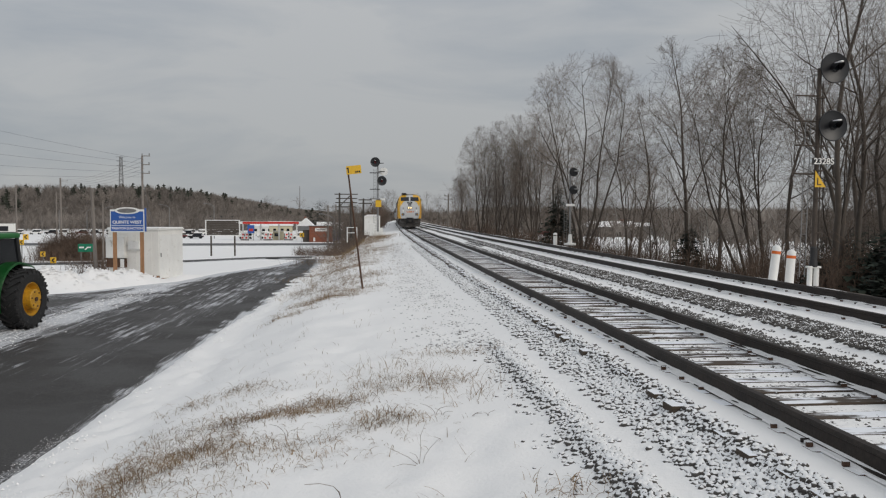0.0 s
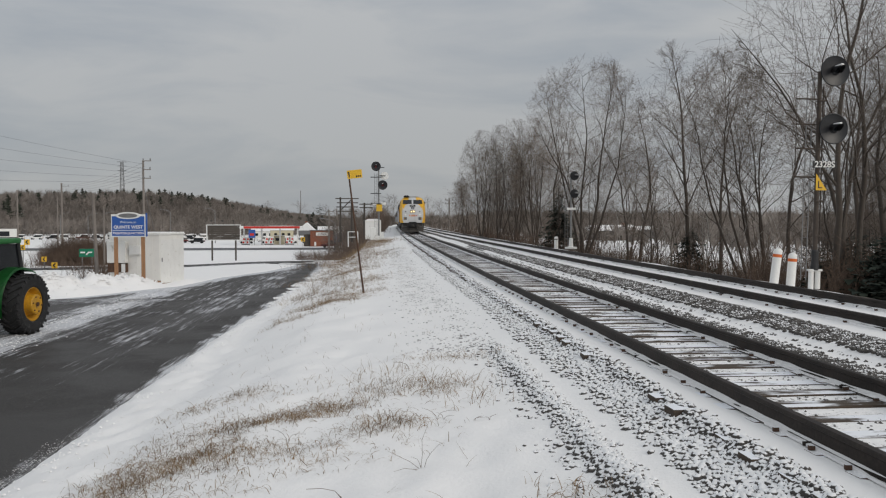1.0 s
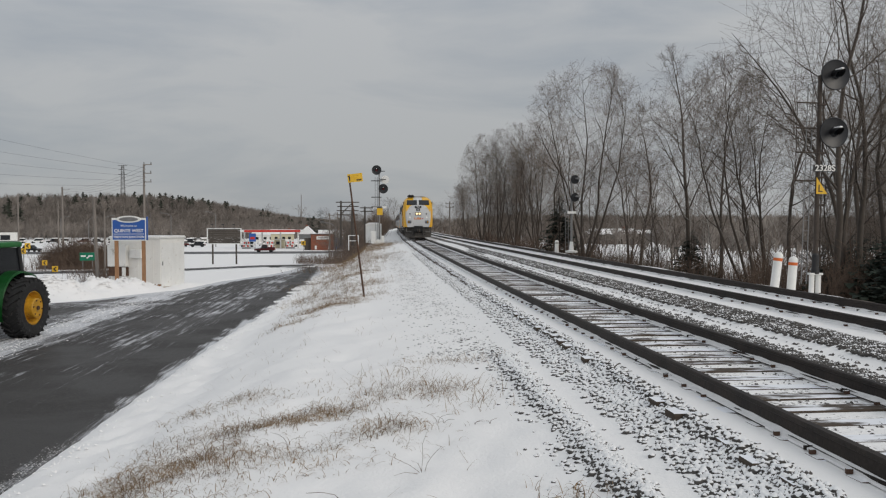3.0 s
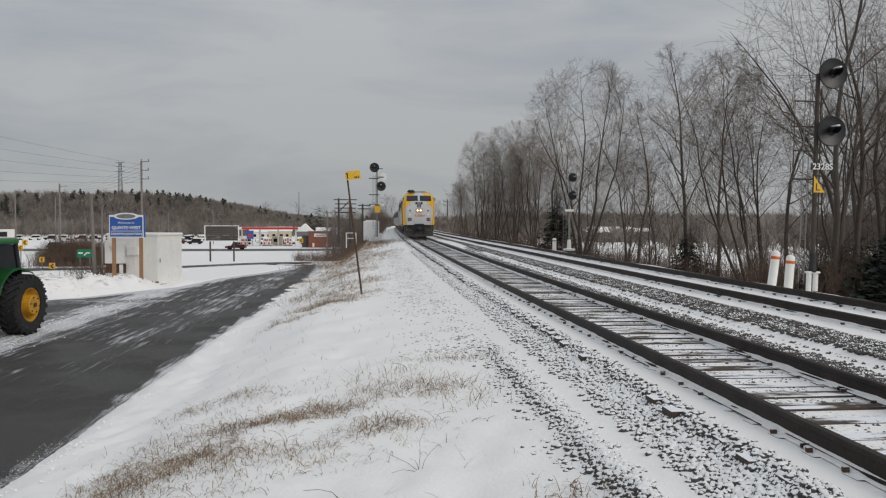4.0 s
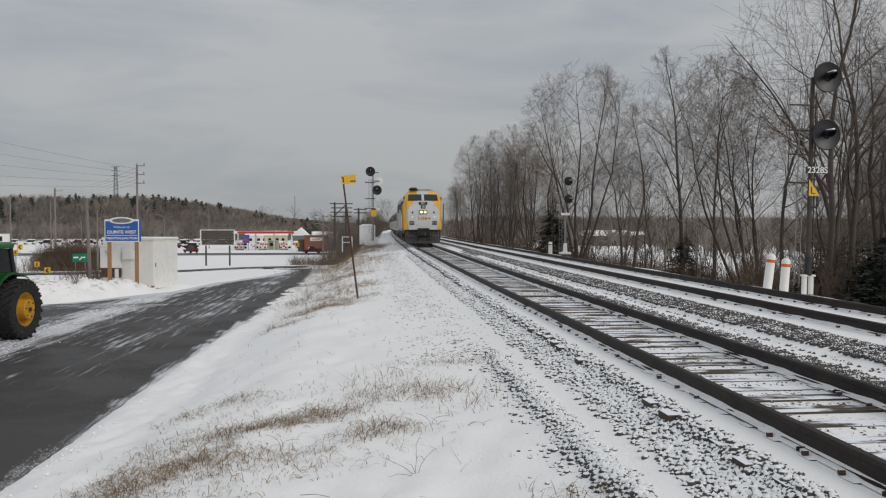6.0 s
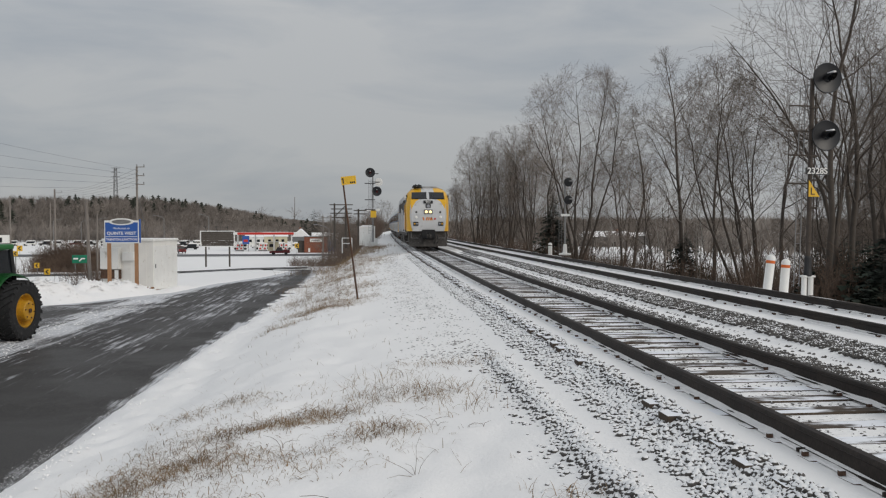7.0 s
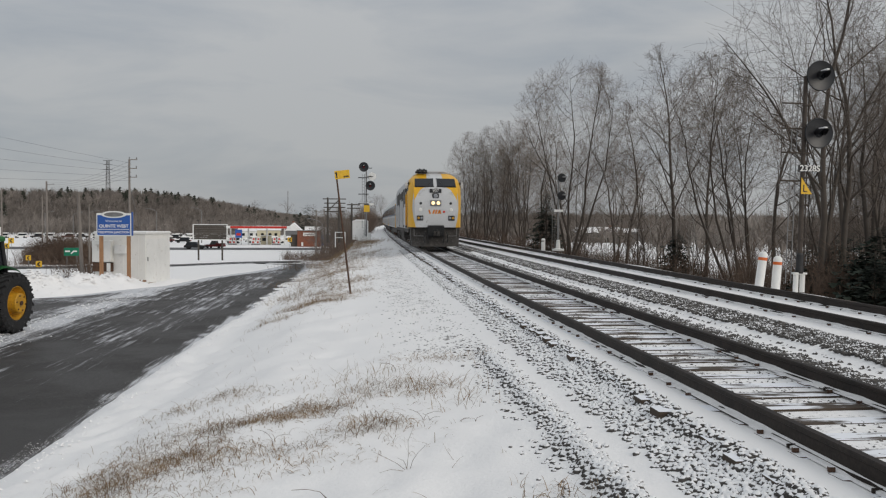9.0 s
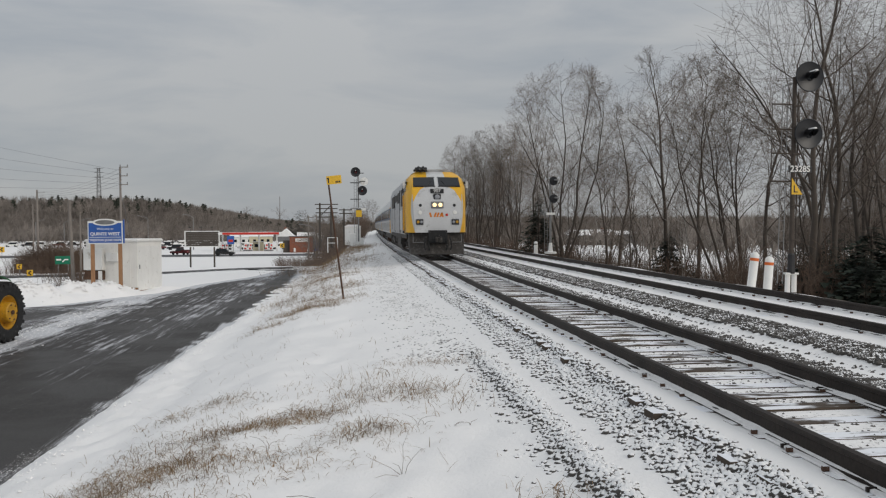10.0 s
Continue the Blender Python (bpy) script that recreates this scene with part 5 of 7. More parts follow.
def build_tractor():
    """Green tractor parked at the road's side, its bonnet towards the viewer's end of the road."""
    t = thing("tractor", "green farm tractor with yellow wheels parked on the road", "tractor", Matrix.Translation((-10.82, 24.75, -1.655)) @ Matrix.Rotation(radians(-9), 4, "Z"))
    for s in (-1, 1):
        tractor_tyre(t, s * 1.02, 0, 0.86, 0.54, s)
        tractor_tyre(t, s * 0.9, -2.75, 0.58, 0.38, s)
        # fender: an arched shell over the wheel, down in front, lipped behind
        bm = bmesh.new()
        rows = []
        for k in range(17):
            a = radians(200 - 152 * k / 16)
            r = 1.00 + (0.10 * ((k - 13) / 3) ** 2 if k > 13 else 0)
            y, z = r * math.cos(a), 0.9 + r * math.sin(a)
            rows.append([(s * 0.42, y, z), (s * 0.7, y, z + 0.01), (s * 0.94, y, z - 0.0), (s * 0.97, y, z - 0.06)])
        loft(bm, rows, closed=False, cap=False)
        bmesh.ops.solidify(bm, geom=bm.faces[:], thickness=0.03)
        part("fender", bm, "tractor_green", t, "green arched fender", True)
        bm = bmesh.new()
        box(bm, (s * 0.78, -1.06, 0.95), (0.3, 0.05, 0.09), 0.01)
        part("reflector", bm, "white_paint", t)
        bm = bmesh.new()
        for k in range(3):
            box(bm, (s * 0.62, -1.22 - 0.05 * k, 0.5 + 0.28 * k), (0.36, 0.3, 0.04), 0.01)
        part("step", bm, "black", t)
    bm = bmesh.new()
    box(bm, (0, -2.3, 1.35), (0.8, 2.4, 0.75), 0.10)
    part("bonnet", bm, "tractor_green", t)
    bm = bmesh.new()
    box(bm, (0, -1.6, 0.75), (0.62, 3.4, 0.55), 0.06)
    box(bm, (0, 0, 0.88), (1.6, 0.4, 0.4), 0.05)
    part("chassis", bm, "black", t)
    bm = bmesh.new()
    box(bm, (0, -2.75, 0.6), (1.5, 0.16, 0.16), 0.02)
    part("front_axle", bm, "tractor_green", t)
    # cab
    lo = [(-0.62, -0.95), (0.62, -0.95), (0.68, 0.55), (-0.68, 0.55)]
    hi = [(-0.52, -0.72), (0.52, -0.72), (0.58, 0.45), (-0.58, 0.45)]
    bm = bmesh.new()
    loft(bm, [[(x, y, 1.32) for x, y in lo], [(x * 0.985, y, 2.55) for x, y in hi]])
    part("cab_glass", bm, "glass", t, "dark cab windows")
    for (x0, y0), (x1, y1) in zip(lo, hi):
        bm = bmesh.new()
        rod(bm, (x0 * 1.02, y0 * 1.02, 1.25), (x1 * 1.02, y1 * 1.02, 2.6), 0.055, n=8)
        part("cab_pillar", bm, "black", t)
    bm = bmesh.new()
    box(bm, (0, -0.2, 1.1), (1.5, 1.6, 0.5), 0.05)
    part("cab_base", bm, "tractor_green", t)
    bm = bmesh.new()
    box(bm, (0, -0.15, 2.64), (1.32, 1.4, 0.16), 0.06)
    part("cab_roof", bm, "tractor_green", t)
    bm = bmesh.new()
    rod(bm, (0.32, -1.6, 1.7), (0.32, -1.6, 2.7), 0.045, n=10)
    part("exhaust", bm, "black", t)


build_hut()
build_welcome_sign()
build_tractor()


# ---- trees, brush and grass ----
def tube(V, F, pts, radii, n):
    """Adds a tapering tube through pts to the lists V, F."""
    start = len(V)
    for i, (p, r) in enumerate(zip(pts, radii)):
        d = (pts[min(i + 1, len(pts) - 1)] - pts[max(i - 1, 0)]).normalized()
        a = d.orthogonal().normalized()
        b = d.cross(a)
        for k in range(n):
            t = 2 * math.pi * k / n
            V.append(p + (a * math.cos(t) + b * math.sin(t)) * r)
    for i in range(len(pts) - 1):
        for k in range(n):
            q = (k + 1) % n
            F.append((start + i * n + k, start + i * n + q, start + (i + 1) * n + q, start + (i + 1) * n + k))


def room(p, d, crown):
    """How far a shoot at p may grow along d before it leaves the crown, an ellipsoid (centre, radii)."""
    c, rad = crown
    q = Vector(((p.x - c[0]) / rad[0], (p.y - c[1]) / rad[1], (p.z - c[2]) / rad[2]))
    e = Vector((d.x / rad[0], d.y / rad[1], d.z / rad[2]))
    a, b, k = e.dot(e), q.dot(e), q.dot(q) - 1
    disc = b * b - a * k
    return (math.sqrt(disc) - b) / a if disc > 0 else 0.0


def limb(rnd, out, base, way, length, r, level, spec):
    """Grows one limb and its side limbs; out holds (V, F) for wood and for twigs."""
    segs = (9, 6, 4, 2)[level]
    pts = [base]
    d = way.normalized()
    wander = (0.095, 0.18, 0.23, 0.3)[level]
    step = length / segs
    for i in range(segs):
        d = (d + Vector((rnd.gauss(0, wander), rnd.gauss(0, wander), rnd.gauss(0, wander * 0.5) + (0.035, 0.035, 0.03, 0.0)[level]))).normalized()
        pts.append(pts[-1] + d * step)
        if level < 2 and i > 0 and room(pts[-1], d, spec["crown"]) < step * 0.6 and pts[-1].z > spec["crown"][0][2] * 0.8:
            break
    segs = len(pts) - 1
    radii = [max(0.0045, r * (1 - 0.94 * i / segs)) for i in range(segs + 1)]
    V, F = out[0] if level < 2 else out[1]
    tube(V, F, pts, radii, (8, 5, 3, 3)[level])
    if level == 3:
        return
    kids, first = spec["kids"][level], (spec["first"], 0.22, 0.12)[level]
    for k in range(kids):
        f = min(0.985, first + (1 - first) * (k + rnd.random()) / kids)
        i = int(f * segs)
        q = pts[i].lerp(pts[i + 1], f * segs - i)
        along = (pts[i + 1] - pts[i]).normalized()
        side = along.orthogonal().normalized()
        side.rotate(Matrix.Rotation(rnd.uniform(0, 2 * math.pi), 3, along))
        ang = radians(rnd.uniform(*((26, 56), (28, 64), (30, 78))[level]))
        w = along * math.cos(ang) + side * math.sin(ang)
        free = room(q, w, spec["crown"])
        ln = min(free * rnd.uniform(0.8, 1.04) + 0.15, length * rnd.uniform(*((0.30, 0.58), (0.32, 0.62), (0.30, 0.62))[level]))
        if ln < 0.22:
            continue
        rr = r * (1 - 0.85 * f)
        limb(rnd, out, q, w, ln, max((0.02, 0.0085, 0.0048)[level], rr * 0.46), level + 1, spec)


def build_tree(seed, height, leans, centre, radii, kids, label, first=0.25, thick=0.0105, bark="bark"):
    """A bare tree: one stem for each lean (x, y), all within one domed crown."""
    rnd = random.Random(seed)
    out = (([], []), ([], []))
    spec = dict(kids=kids, first=first, crown=(centre, radii))
    for lx, ly in leans:
        w = Vector((lx, ly, 1)).normalized()
        b = Vector((lx * 0.7, ly * 0.7, -0.25))
        ln = min(height * 1.1, max(height * 0.55, room(b, w, spec["crown"]) * rnd.uniform(0.93, 1.0)))
        limb(rnd, out, b, w, ln, height * thick * (1.0 if len(leans) == 1 else 0.72) * rnd.uniform(0.8, 1.1), 0, spec)
    t = thing("bare_tree", label, "tree", group="bare trees along the line")
    for nm, (V, F), mt in (("trunk", out[0], bark), ("crown", out[1], "twig")):
        ob = new(nm, raw(nm, V, F, mt, True))
        ob.parent = t
    return t


def plant_trees():
    rnd = random.Random(5)
    kinds = [
        build_tree(11, 15.4, ((-0.30, 0.05), (-0.08, 0.12), (0.06, -0.1), (0.2, 0.06), (0.40, -0.04)), (0.4, 0, 9.8), (5.6, 4.6, 5.9), (12, 11, 9), "tall bare clump with stems fanning into a domed crown", 0.28),
        build_tree(12, 14.6, ((-0.05, 0.0),), (-0.2, 0, 9.3), (3.2, 3.2, 5.5), (16, 11, 10), "tall bare grey-brown tree with an upswept crown", 0.24),
        build_tree(13, 11.5, ((-0.50, 0.1), (-0.30, -0.12), (0.06, 0.0)), (-1.9, 0, 7.0), (4.2, 3.6, 4.7), (10, 9, 9), "bare tree with several dark leaning stems", 0.3),
        build_tree(14, 18.0, ((0.02, 0.02), (0.16, 0.1)), (-0.4, 0, 10.6), (5.6, 5.2, 7.6), (12, 10, 9), "large old bare tree with a thick dark trunk", 0.22, 0.0125),
        build_tree(15, 16.5, ((-0.24, 0.05), (-0.1, -0.15), (0.0, 0.12), (0.13, -0.05), (0.26, 0.1)), (0, 0, 9.2), (4.0, 4.0, 7.4), (11, 11, 9), "dense bare clump with fine brown twigs", 0.2, 0.009),
        build_tree(16, 12.0, ((0.04, 0.03),), (0.2, 0, 7.6), (2.3, 2.3, 4.6), (13, 9, 9), "slender bare tree with fine twigs", 0.26),
        build_tree(17, 6.0, ((-0.25, 0.1), (0.05, -0.15), (0.25, 0.1)), (0, 0, 3.3), (2.3, 2.3, 2.9), (6, 7, 5), "low bare thicket tree with brown twigs", 0.12, 0.009),
        build_tree(18, 8.0, ((-0.05, 0.02), (0.08, 0.0)), (0, 0, 5.2), (1.1, 1.1, 3.0), (7, 5, 4), "slender sapling with pale grey bark", 0.3, 0.0075, "pale_bark"),
    ]
    used = set()

    def plant(k, x, y, s, turn):
        m = pose(x, y, land(x, y), 0, 0, turn) @ Matrix.Scale(s, 4)
        if k in used:
            copy_thing(kinds[k], m)
        else:
            kinds[k].matrix_basis = m
            used.add(k)

    # the edge of the wood along the line: (kind, x, y, size, turn)
    edge = [(0, 16.7, 66, 1.0, 0), (1, 19.3, 50, 1.0, 0), (2, 19.1, 41, 1.0, 0), (2, 20.8, 43, 0.95, 25), (3, 17.2, 30, 0.88, 0), (3, 18.1, 30.4, 0.95, 150), (5, 20.9, 32.5, 1.15, 75),
            (4, 14.5, 112, 0.86, 30), (4, 15.9, 106, 1.02, 75), (4, 17.2, 101, 1.05, 140), (4, 19.2, 99, 1.08, 200), (4, 20.6, 105, 1.0, 260), (4, 13.9, 128, 0.66, 310), (4, 16.2, 119, 0.86, 15), (5, 18.6, 84, 1.1, 60),
            (1, 22.6, 70, 0.95, 120), (1, 24.6, 58, 0.97, 200), (5, 24.7, 48, 1.08, 10), (5, 22.3, 36.5, 1.05, 70), 
            (4, 25.5, 82, 0.85, 50), (4, 24.5, 93, 0.9, 170), (4, 24.5, 112, 0.9, 100), (4, 21.5, 124, 0.8, 290), (4, 19.5, 138, 0.7, 80), (6, 17.2, 150, 1.3, 0), (6, 15.4, 138, 1.2, 100), (6, 14.6, 148, 1.1, 200), (6, 18.5, 162, 1.4, 40), (5, 25.0, 38.5, 1.15, 20), (4, 29.0, 45, 0.75, 120), (1, 23.4, 35.5, 0.9, 240), (3, 21.3, 31.0, 0.8, 60), (4, 33, 50, 0.8, 10), (5, 17.3, 56, 0.72, 130)]
    for k, x, y, s, turn in edge:
        plant(k, x, y, s, turn)
    for x, y, s in ((17.0, 42, 0.8), (18.2, 44, 0.7), (16.4, 46, 0.75), (18.8, 48, 0.9), (19.5, 41, 0.85), (17.4, 51, 0.7), (20.5, 45.5, 0.8), (18.4, 38.5, 0.7), (20.6, 53, 0.9), (16.6, 56, 0.8), (19.0, 52, 0.75), (21.2, 48, 0.85), (22.0, 55, 0.9)):
        plant(7, x, y, s, rnd.uniform(0, 360))
    # low growth in the gaps beneath the tall trees
    for _ in range(26):
        y = rnd.uniform(40, 125)
        plant(6, track_two_x(y) + rnd.uniform(9, 24), y, rnd.uniform(0.55, 1.0), rnd.uniform(0, 360))
    for _ in range(18):
        y = rnd.uniform(35, 62)
        plant(6, y * rnd.uniform(0.52, 0.72), y, rnd.uniform(0.8, 1.3), rnd.uniform(0, 360))
    for x, y, s in ((1.5, 262, 1.4), (4.0, 270, 1.4), (-1.5, 275, 1.5), (6.0, 285, 1.4), (2.8, 292, 1.4), (-4.5, 268, 1.3), (-7.5, 282, 1.4)):
        plant(6, x, y, s, rnd.uniform(0, 360))
    for _ in range(20):
        y = rnd.uniform(150, 235)
        plant(6, rnd.uniform(-9, track_x(y) - 5.5), y, rnd.uniform(0.9, 1.35), rnd.uniform(0, 360))
    # thin growth beyond the signal on the other side of the line
    for x, y, s in ((-4.5, 128, 0.8), (-2.8, 139, 0.75), (-6.5, 146, 0.9), (-3.2, 157, 0.75), (-5.0, 168, 0.9), (-1.8, 178, 0.7), (-5.0, 188, 0.9), (-3.0, 202, 0.9), (14, 200, 1.0), (17, 215, 1.0), (12, 235, 1.0)):
        plant(6, x, y, s, rnd.uniform(0, 360))
    # round brown-twigged trees on the low ground
    for x, y, s in ((-45, 180, 1.3), (-57, 330, 1.9), (-72, 345, 2.0), (-90, 350, 1.8), (-40, 340, 1.9), (-30, 345, 1.9), (-112, 345, 1.9), (-20, 330, 1.7), (-62, 300, 1.5), (-48, 310, 1.4)):
        plant(6, x, y, s, rnd.uniform(0, 360))


def build_conifer(name, label, m, height, width, seed, layers=16, per=13):
    rnd = random.Random(seed)
    t = thing(name, label, "conifer", m)
    bm = bmesh.new()
    rod(bm, (0, 0, -0.2), (0, 0, height * 0.96), height * 0.016, 0.01, 7)
    part("trunk", bm, "bark", t)
    V, F = [], []
    for i in range(layers):
        f = (i + rnd.random() * 0.7) / layers
        z = height * (0.06 + 0.92 * f)
        rr = width / 2 * (1 - f) ** 0.75 * rnd.uniform(0.75, 1.15) + 0.05
        for k in range(per):
            a = rnd.uniform(0, 2 * math.pi)
            r = rr * rnd.uniform(0.6, 1.1)
            o = Vector((math.cos(a), math.sin(a), 0))
            s = Vector((-math.sin(a), math.cos(a), 0))
            droop = -r * rnd.uniform(0.1, 0.55)
            z = height * (0.06 + 0.92 * min(1.0, max(0.0, f + rnd.gauss(0, 0.05))))
            for q in range(4):
                g = (q + 0.6) / 4
                c = o * (r * g) + Vector((0, 0, z + droop * g * g))
                w = r * 0.16 * (1.15 - g) + 0.05
                for sd in (-1, 1):
                    n0 = len(V)
                    tip = c + o * r * 0.22 + s * sd * w * rnd.uniform(1.0, 2.2) + Vector((0, 0, rnd.uniform(-0.14, 0.05) * r))
                    V += [c, c + o * r * 0.3, tip]
                    F.append((n0, n0 + 1, n0 + 2))
    ob = new("needles", raw("needles", V, F, "needle"))
    ob.parent = t
    return t


def build_brush():
    """Thickets of thin bare stems along the foot of the trees and on the far bank."""
    rnd = random.Random(8)

    def thicket(label, material, spots):
        V, F = [], []
        for x, y, h, n in spots:
            z = land(x, y)
            for _ in range(n):
                b = Vector((x + rnd.gauss(0, 0.35), y + rnd.gauss(0, 0.35), z - 0.05))
                lean = Vector((rnd.gauss(0, 0.28), rnd.gauss(0, 0.28), 1)).normalized()
                hh = h * rnd.uniform(0.5, 1.1)
                mid = b + lean * hh * 0.5
                top = mid + (lean + Vector((rnd.gauss(0, 0.25), rnd.gauss(0, 0.25), 0))).normalized() * hh * 0.5
                r = 0.006 + 0.003 * h
                tube(V, F, [b, mid, top], [r, r * 0.7, 0.004], 3)
                for _k in range(4):
                    f = rnd.uniform(0.3, 0.95)
                    p = b.lerp(mid, f * 2) if f < 0.5 else mid.lerp(top, f * 2 - 1)
                    w = (lean + Vector((rnd.gauss(0, 0.7), rnd.gauss(0, 0.7), 0))).normalized()
                    tube(V, F, [p, p + w * hh * rnd.uniform(0.15, 0.4)], [r * 0.55, 0.003], 3)
        tagged(new("brush", raw("brush", V, F, material)), label, "brush", kind="stuff")

    near = []
    spots = []
    for _ in range(1050):
        y = rnd.uniform(24, 150) if rnd.random() < 0.75 else rnd.uniform(120, 240)
        x = track_two_x(y) + rnd.uniform(5.5, 18)
        spots.append((x, y, rnd.uniform(0.4, 1.7) * (1 if rnd.random() < 0.85 else 1.8), 5))
    thicket("tangled bare brown brush beneath the trees", "brush", spots)
    for _ in range(120):
        y = rnd.uniform(25, 48)
        spots2 = (rnd.uniform(14.6, 26), y, rnd.uniform(0.4, 1.5), 5)
        near.append(spots2)
    near += [(y * rnd.uniform(0.56, 0.65), y, rnd.uniform(0.8, 2.3), 5) for y in (rnd.uniform(27, 44) for _ in range(260))]
    near += [(y * rnd.uniform(0.46, 0.74), y, rnd.uniform(0.8, 2.6), 5) for y in (rnd.uniform(33, 68) for _ in range(420))]
    thicket("dense bare brush by the signal", "brush", near)
    spots = []
    for _ in range(620):
        y = rnd.uniform(112, 230)
        x = track_x(y) - rnd.uniform(3.8, 11)
        spots.append((x, y, rnd.uniform(1.0, 3.6) * (1 + 0.8 * ease(125, 165, y)), 5))
    for _ in range(330):
        y = rnd.uniform(86, 126)
        spots.append((track_x(y) - rnd.uniform(4.4, 10.5), y, rnd.uniform(0.4, 1.3), 5))
    for _ in range(110):
        y = rnd.uniform(60, 95)
        x = track_x(y) - rnd.uniform(7.2, 10.5)
        spots.append((x, y, rnd.uniform(0.3, 0.8), 3))
    thicket("brown scrub on the railway bank", "brush", spots)
    spots = []
    for _ in range(330):
        a, r = rnd.uniform(0, 6.28), math.sqrt(rnd.random())
        spots.append((-23.9 + 3.1 * r * math.cos(a), 71 + 2.8 * r * math.sin(a), 2.4 * (1.05 - 0.6 * r * r), 11))
    spots += [(-23 + rnd.gauss(0, 3.2), 65 + rnd.gauss(0, 1.6), rnd.uniform(0.3, 0.9), 4) for _ in range(120)]
    thicket("dense rounded brown bush on a snowy mound", "brush", spots)
    spots = [(-15.0 + rnd.gauss(0, 0.9), 47.5 + rnd.gauss(0, 0.8), rnd.uniform(0.5, 1.3), 5) for _ in range(60)]
    spots += [(rnd.uniform(-12.4, -5.2), rnd.uniform(134, 144), rnd.uniform(0.7, 2.0), 5) for _ in range(150)]
    thicket("low bare bushes on the snow", "brush", spots)


def build_grass():
    """Dead grass poking through the snow on the bank."""
    rnd = random.Random(21)
    V, F = [], []

    def stem(b, o, ln, hook, width):
        """One dry stem that rises and curls over; hook: how far its tip bends down."""
        side = Vector((-o.y, o.x, 0))
        s = (side + Vector((0, 0, rnd.uniform(-0.6, 0.6)))) * width
        a0, a1 = radians(rnd.uniform(8, 70)), radians(rnd.gauss(45 + 110 * hook, 32))
        sway, c, n0 = rnd.gauss(0, 0.35), b, len(V)
        for k in range(7):
            f = k / 6
            w = s * (1.05 - 0.75 * f)
            V.extend([c - w, c + w])
            a = a0 + (a1 - a0) * f ** 1.1
            c = c + (o * math.sin(a) + side * sway * f + Vector((0, 0, math.cos(a)))) * (ln / 6)
        F.extend([(n0 + 2 * k, n0 + 2 * k + 1, n0 + 2 * k + 3, n0 + 2 * k + 2) for k in range(6)])

    def tuft(x, y, n, h, spread, hook, width=0.0025):
        lean = rnd.uniform(0, 6.28)
        for _ in range(max(2, int(n * 0.55))):
            px, py = x + rnd.gauss(0, spread), y + rnd.gauss(0, spread)
            a = lean + rnd.gauss(0, 1.1)
            stem(Vector((px, py, land(px, py) - 0.01)), Vector((math.cos(a), math.sin(a), 0)), 1.2 * h * rnd.uniform(0.4, 1.4), hook, width * rnd.uniform(0.7, 1.5))

    def band(p, q, count, width, n, h, hook, spread=0.075, blade=0.0025, gather=1.0):
        for _ in range(count):
            f = rnd.random()
            # tufts gather in uneven groups along the band
            if gather * lump(f * 6, 0.3 * p[0], 1.0, 5 + p[1]) + rnd.uniform(-0.25, 0.4) < 0:
                continue
            x = p[0] + (q[0] - p[0]) * f + rnd.gauss(0, width)
            y = p[1] + (q[1] - p[1]) * f + rnd.gauss(0, width * 1.2)
            tuft(x, y, n, h, spread, hook, blade)

    # rows along the brow of the bank
    band((-2.55, 9.0), (-1.75, 9.0), 420, 0.28, 9, 0.145, 1.0)
    band((-2.0, 8.2), (-1.6, 9.1), 150, 0.2, 8, 0.14, 1.0)
    band((-3.0, 9.1), (-2.2, 8.0), 380, 0.22, 8, 0.14, 1.0)
    band((-2.9, 10.2), (-1.5, 9.2), 300, 0.35, 5, 0.13, 1.05)
    band((-2.9, 11.8), (-1.34, 12.3), 220, 0.18, 6, 0.15, 1.0)
    band((-1.8, 9.8), (-0.35, 10.3), 330, 0.18, 8, 0.15, 1.0)
    band((-1.15, 9.85), (-0.4, 10.3), 100, 0.14, 9, 0.16, 0.95)
    band((-0.24, 9.0), (0.5, 8.9), 140, 0.16, 10, 0.15, 0.85)
    band((-0.14, 10.7), (1.1, 10.7), 170, 0.2, 9, 0.18, 0.6)
    band((0.75, 9.8), (1.4, 9.5), 60, 0.2, 5, 0.2, 0.35)
    band((-1.65, 8.75), (-0.45, 8.2), 480, 0.26, 6, 0.13, 1.05)
    band((-2.0, 8.0), (-1.35, 7.3), 200, 0.2, 6, 0.13, 1.05)
    band((-2.2, 10.6), (-0.6, 10.9), 150, 0.3, 4, 0.14, 0.95)
    band((0.4, 12.9), (1.9, 12.3), 130, 0.12, 6, 0.13, 0.9)
    band((-0.3, 11.8), (1.2, 11.7), 70, 0.25, 3, 0.2, 0.3)
    band((1.25, 6.3), (1.75, 6.1), 18, 0.10, 14, 0.13, 0.9)
    for _ in range(330):
        tuft(rnd.uniform(-2.7, 0.9), rnd.uniform(7.6, 12.4), 5, 0.12, 0.07, 1.0)
    # further along the bank
    band((-2.4, 21.2), (-1.7, 22.0), 110, 0.22, 9, 0.18, 0.7, 0.08, 0.0026)
    band((-1.8, 24.2), (-0.1, 26.4), 620, 0.45, 9, 0.2, 0.8, 0.1, 0.0028)
    band((-1.7, 27.5), (0.3, 34), 520, 0.6, 8, 0.22, 0.7, 0.1, 0.003)
    band((-2.0, 21), (0.4, 30), 140, 0.6, 6, 0.2, 0.6, 0.08, 0.0026)
    band((-2.6, 31), (-0.6, 42), 900, 0.7, 8, 0.26, 0.6, 0.1, 0.0032)
    band((-3.0, 40), (-0.4, 60), 800, 1.1, 8, 0.30, 0.5, 0.15, 0.004)
    band((-1.0, 44), (0.9, 60), 700, 0.8, 7, 0.26, 0.6, 0.15, 0.004)
